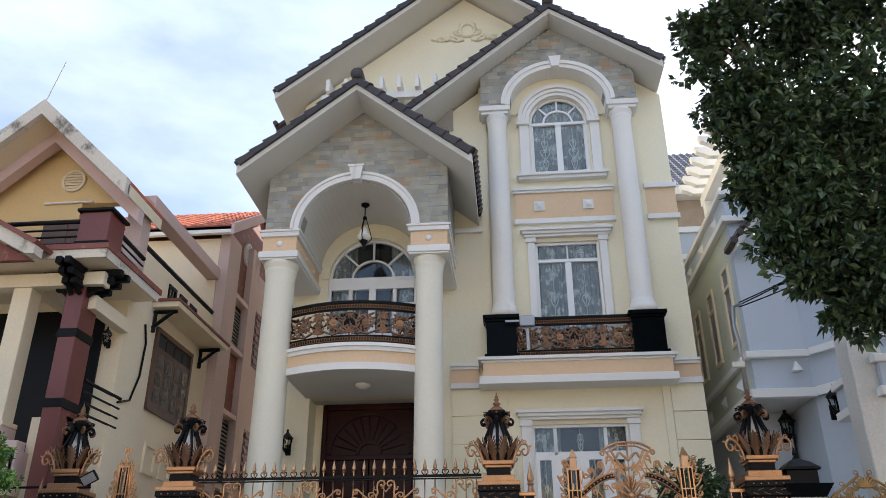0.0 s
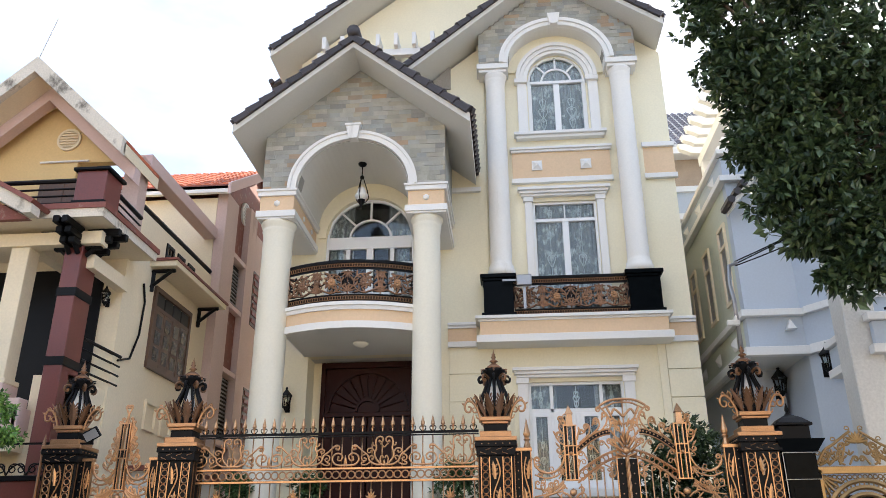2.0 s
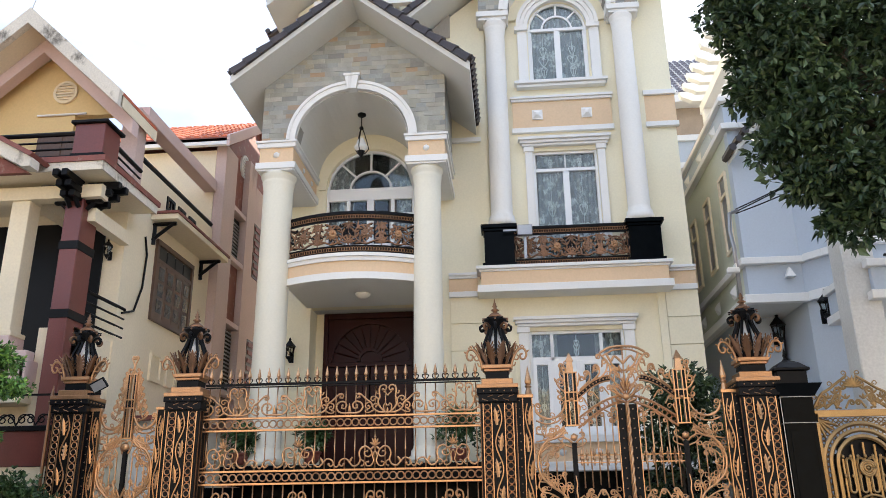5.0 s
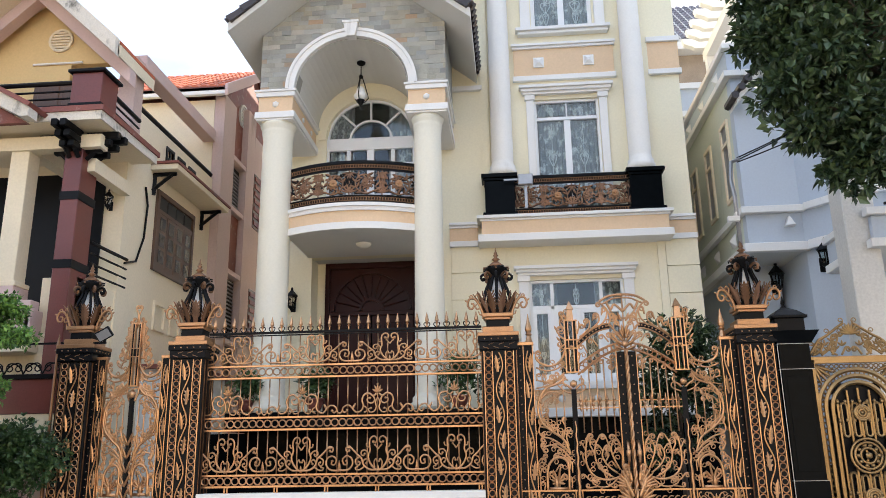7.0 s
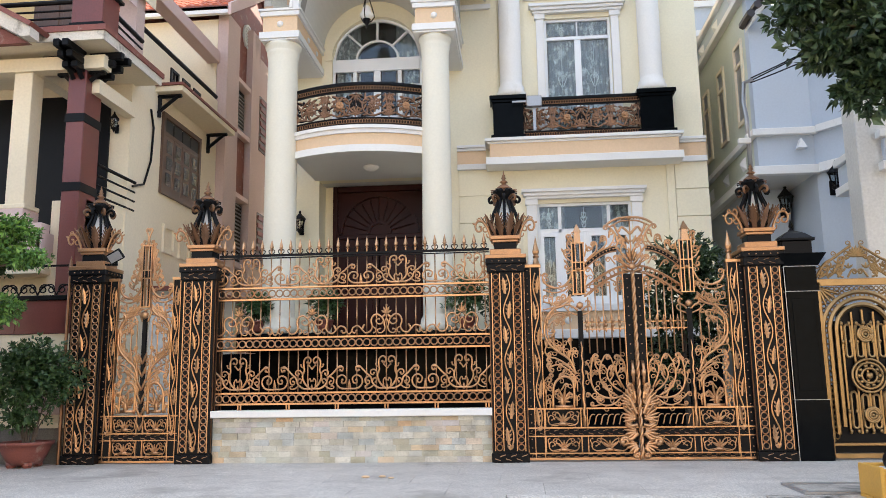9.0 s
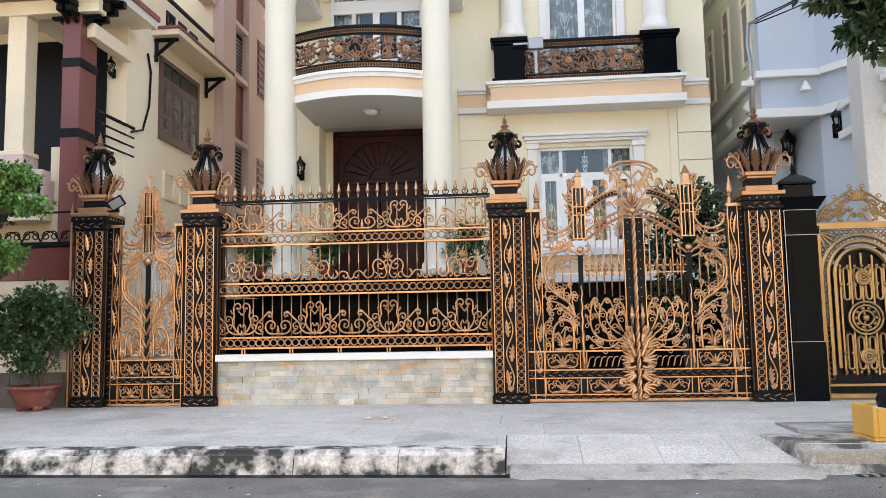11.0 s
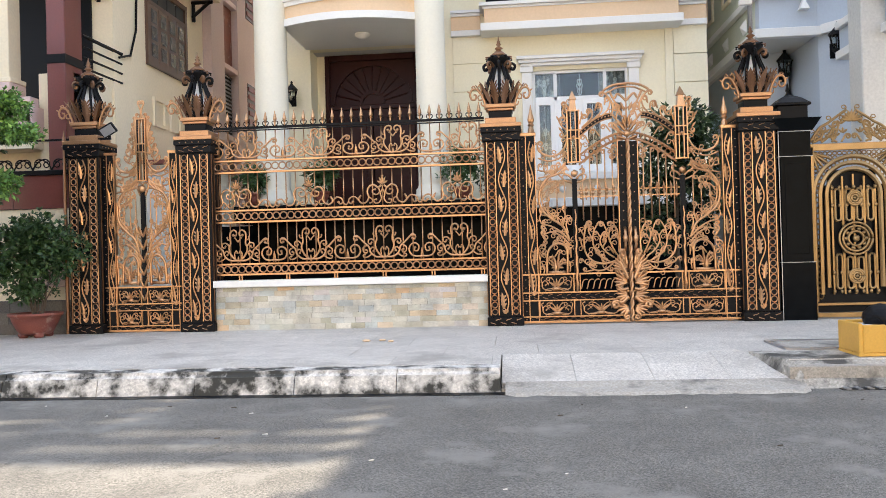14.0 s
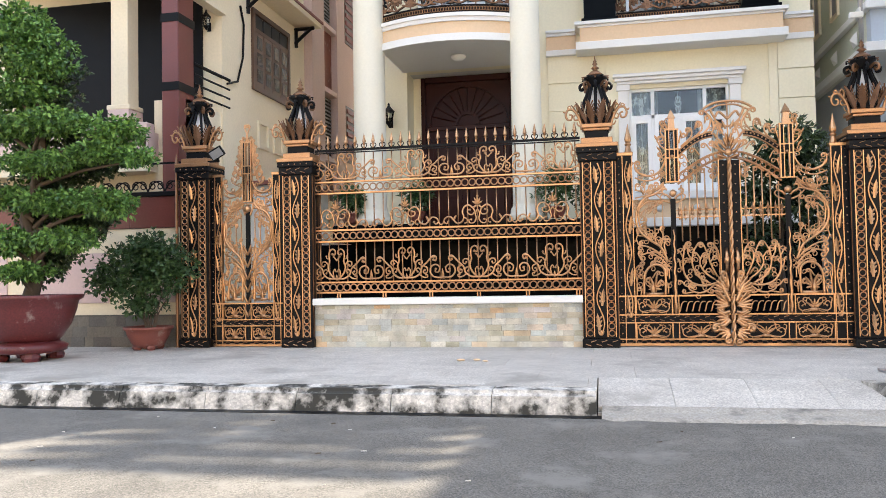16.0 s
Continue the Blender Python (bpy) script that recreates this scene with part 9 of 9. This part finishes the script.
# ---- small things ----
crate = thing("foam_crate", "yellow-orange foam crate full of rubbish on the kerb", "crate", at=(3.62, 8.25, 0.24))
for r in ((3.30, 3.34, 8.0, 8.50, 0.27, 0.56), (3.90, 3.94, 8.0, 8.50, 0.27, 0.54), (3.34, 3.90, 8.46, 8.50, 0.27, 0.56)):
    part("crate_side", boxes(r, bev=0.008), YELLOW, crate)
part("crate_side", boxes((3.34, 3.56, 8.0, 8.04, 0.27, 0.545), (3.56, 3.90, 8.0, 8.04, 0.27, 0.50), bev=0.008), YELLOW, crate, "broken front side")
part("crate_floor", boxes((3.30, 3.94, 8.0, 8.50, 0.24, 0.27)), YELLOW, crate)
part("foam_sheet", boxes((3.35, 3.72, 8.05, 8.44, 0.47, 0.53), bev=0.006), WHITE, crate, "white foam sheet")
bm = bm_new()
bmesh.ops.create_icosphere(bm, subdivisions=3, radius=0.13, matrix=Matrix.Translation((3.80, 8.16, 0.60)) @ Matrix.Diagonal((1.0, 0.8, 0.7, 1)))
for v in bm.verts:
    v.co += Vector((1, 1, 1)) * 0.04 * noise.noise(v.co * 13)
solo("refuse_bag", bm, PINK_PLASTIC, "crumpled pink plastic bag on the crate", "bag")
bm = bm_new()
bmesh.ops.create_icosphere(bm, subdivisions=3, radius=0.2, matrix=Matrix.Translation((3.62, 8.28, 0.60)) @ Matrix.Diagonal((0.8, 0.8, 0.6, 1)))
for v in bm.verts:
    v.co += Vector((1, 1, 1)) * 0.03 * noise.noise(v.co * 9)
solo("refuse_bag", bm, BLACK, "crumpled black plastic refuse bag on the crate", "bag", smooth=False)
pole = thing("camera_pole", "thin metal pole with white camera and cables", "camera pole", at=(3.52, 11.93, 4.5))
bm = bm_new()
tube(bm, [(3.53, 11.95, 4.50), (3.53, 11.95, 5.30), (3.50, 11.95, 5.55), (3.53, 11.95, 5.86), (3.66, 11.93, 5.90)], 0.034, 8)
part("pole", bm, METAL, pole, smooth=True)
part("camera_body", boxes((3.34, 3.52, 11.78, 11.86, 4.86, 4.94), (3.47, 3.50, 11.82, 11.93, 4.90, 5.02), bev=0.01), WHITE, pole, "white bullet camera")
for dz, sag in ((0.0, 0.10), (0.04, 0.16), (-0.03, 0.22)):
    bm = bm_new()
    a, b = Vector((3.62, 11.93, 5.88 + dz)), Vector((7.6, 9.8, 7.6 + 3 * dz))
    tube(bm, [a.lerp(b, f) - Vector((0, 0, sag * 4 * f * (1 - f))) for f in fine(0, 1, 12)], 0.010, 4)
    part("cable", bm, BLACK, pole)
for x, y, r in ((-1.95, 10.05, 0.035), (-1.75, 10.1, 0.03), (-1.62, 9.98, 0.025)):
    bm = bm_new()
    bmesh.ops.create_icosphere(bm, subdivisions=2, radius=r, matrix=Matrix.Translation((x, y, slope(y) + r * 0.4)) @ Matrix.Diagonal((1.6, 1, 0.5, 1)))
    solo("bread_scrap", bm, BEIGE, "small scrap of bread on the pavement", "bread scrap", "bread scraps", smooth=True)
rnd = random.Random(5)
for i in range(26):
    x, y = rnd.uniform(-5, 3.5), rnd.uniform(4.4, 7.2)
    s = rnd.uniform(0.01, 0.03)
    bm = bm_new()
    hexa(bm, [(x, y, 0.001), (x + s * 1.8, y + s * 0.3, 0.001), (x + s, y + s, 0.001)], [(x, y, 0.006), (x + s * 1.8, y + s * 0.3, 0.010), (x + s, y + s, 0.005)])
    solo("litter", bm, WHITE if i % 3 else BARK, "tiny scrap of litter on the asphalt", "litter", "road litter")


# ---- slate pieces of the claddings ----
def slates(parent, y, x0, x1, z0, z1, inside, mat, seed, lo=0.16, hi=0.34, h=0.098):
    """Rows of split stone, each with its own length and depth."""
    rnd = random.Random(seed)
    kinds = []
    for k in range(6):
        bm = bm_new()
        box(bm, 0, 1, -1, 0, 0, 1)
        kinds.append(part("slate", bm, mat, parent))
    used = [False] * 6
    z = z0
    while z < z1 - 0.02:
        hh = min(h * rnd.uniform(0.9, 1.1), z1 - z)
        x = x0 - rnd.uniform(0, 0.15)
        while x < x1 - 0.01:
            w = rnd.uniform(lo, hi)
            a, b = max(x, x0), min(x + w, x1)
            cut = inside(a, b, z, z + hh)
            for a2, b2 in cut:
                if b2 - a2 > 0.025:
                    m = Matrix.Translation((a2 + 0.001, y, z + 0.001)) @ Matrix.Diagonal((b2 - a2 - 0.002, rnd.uniform(0.008, 0.020), hh - 0.002, 1))
                    k = rnd.randrange(6)
                    if not used[k]:
                        used[k] = True
                        kinds[k].matrix_basis = m
                    else:
                        again("slate", kinds[k], parent, m)
            x += w
        z += hh


slates(low_wall, FY - 0.09, FX0 + 0.01, FX1 - 0.01, 0.27, 0.925, lambda a, b, z0, z1: [(a, b)], SLATE_PALE, 11, 0.16, 0.28, 0.086)


def gable_cut(apex_x, top, c, r, rz, spring):
    def inside(a, b, z0, z1):
        zt = (z0 + z1) / 2
        reach = max(0.0, (top(apex_x) - zt)) / 0.785
        a, b = max(a, apex_x - reach), min(b, apex_x + reach)
        if b - a < 0.02:
            return []
        f = (z0 + 0.3 * (z1 - z0) - spring) / rz
        half = r * math.sqrt(max(0.0, 1 - f * f)) if f > 0 else r
        if f >= 1 or b <= c - half or a >= c + half:
            return [(a, b)]
        out = []
        if a < c - half:
            out.append((a, c - half))
        if b > c + half:
            out.append((c + half, b))
        return out
    return inside


slates(portico_wall, YP + 0.02, PX0, PX1, 8.91, 11.86, gable_cut(-3.03, pz, -3.05, 1.36, 1.29, 8.9), SLATE, 21, 0.17, 0.36, 0.105)
slates(bay_gable, 16.27, SX0, SX1, 12.85, 15.16, gable_cut(1.47, sz, 1.47, 1.33, 1.18, 12.84), SLATE, 31, 0.17, 0.36, 0.105)
slates(bw, 11.90, -10.5, -6.96, 0.265, 0.80, lambda a, b, z0, z1: [(a, b)], RUBBLE, 51, 0.16, 0.42, 0.17)
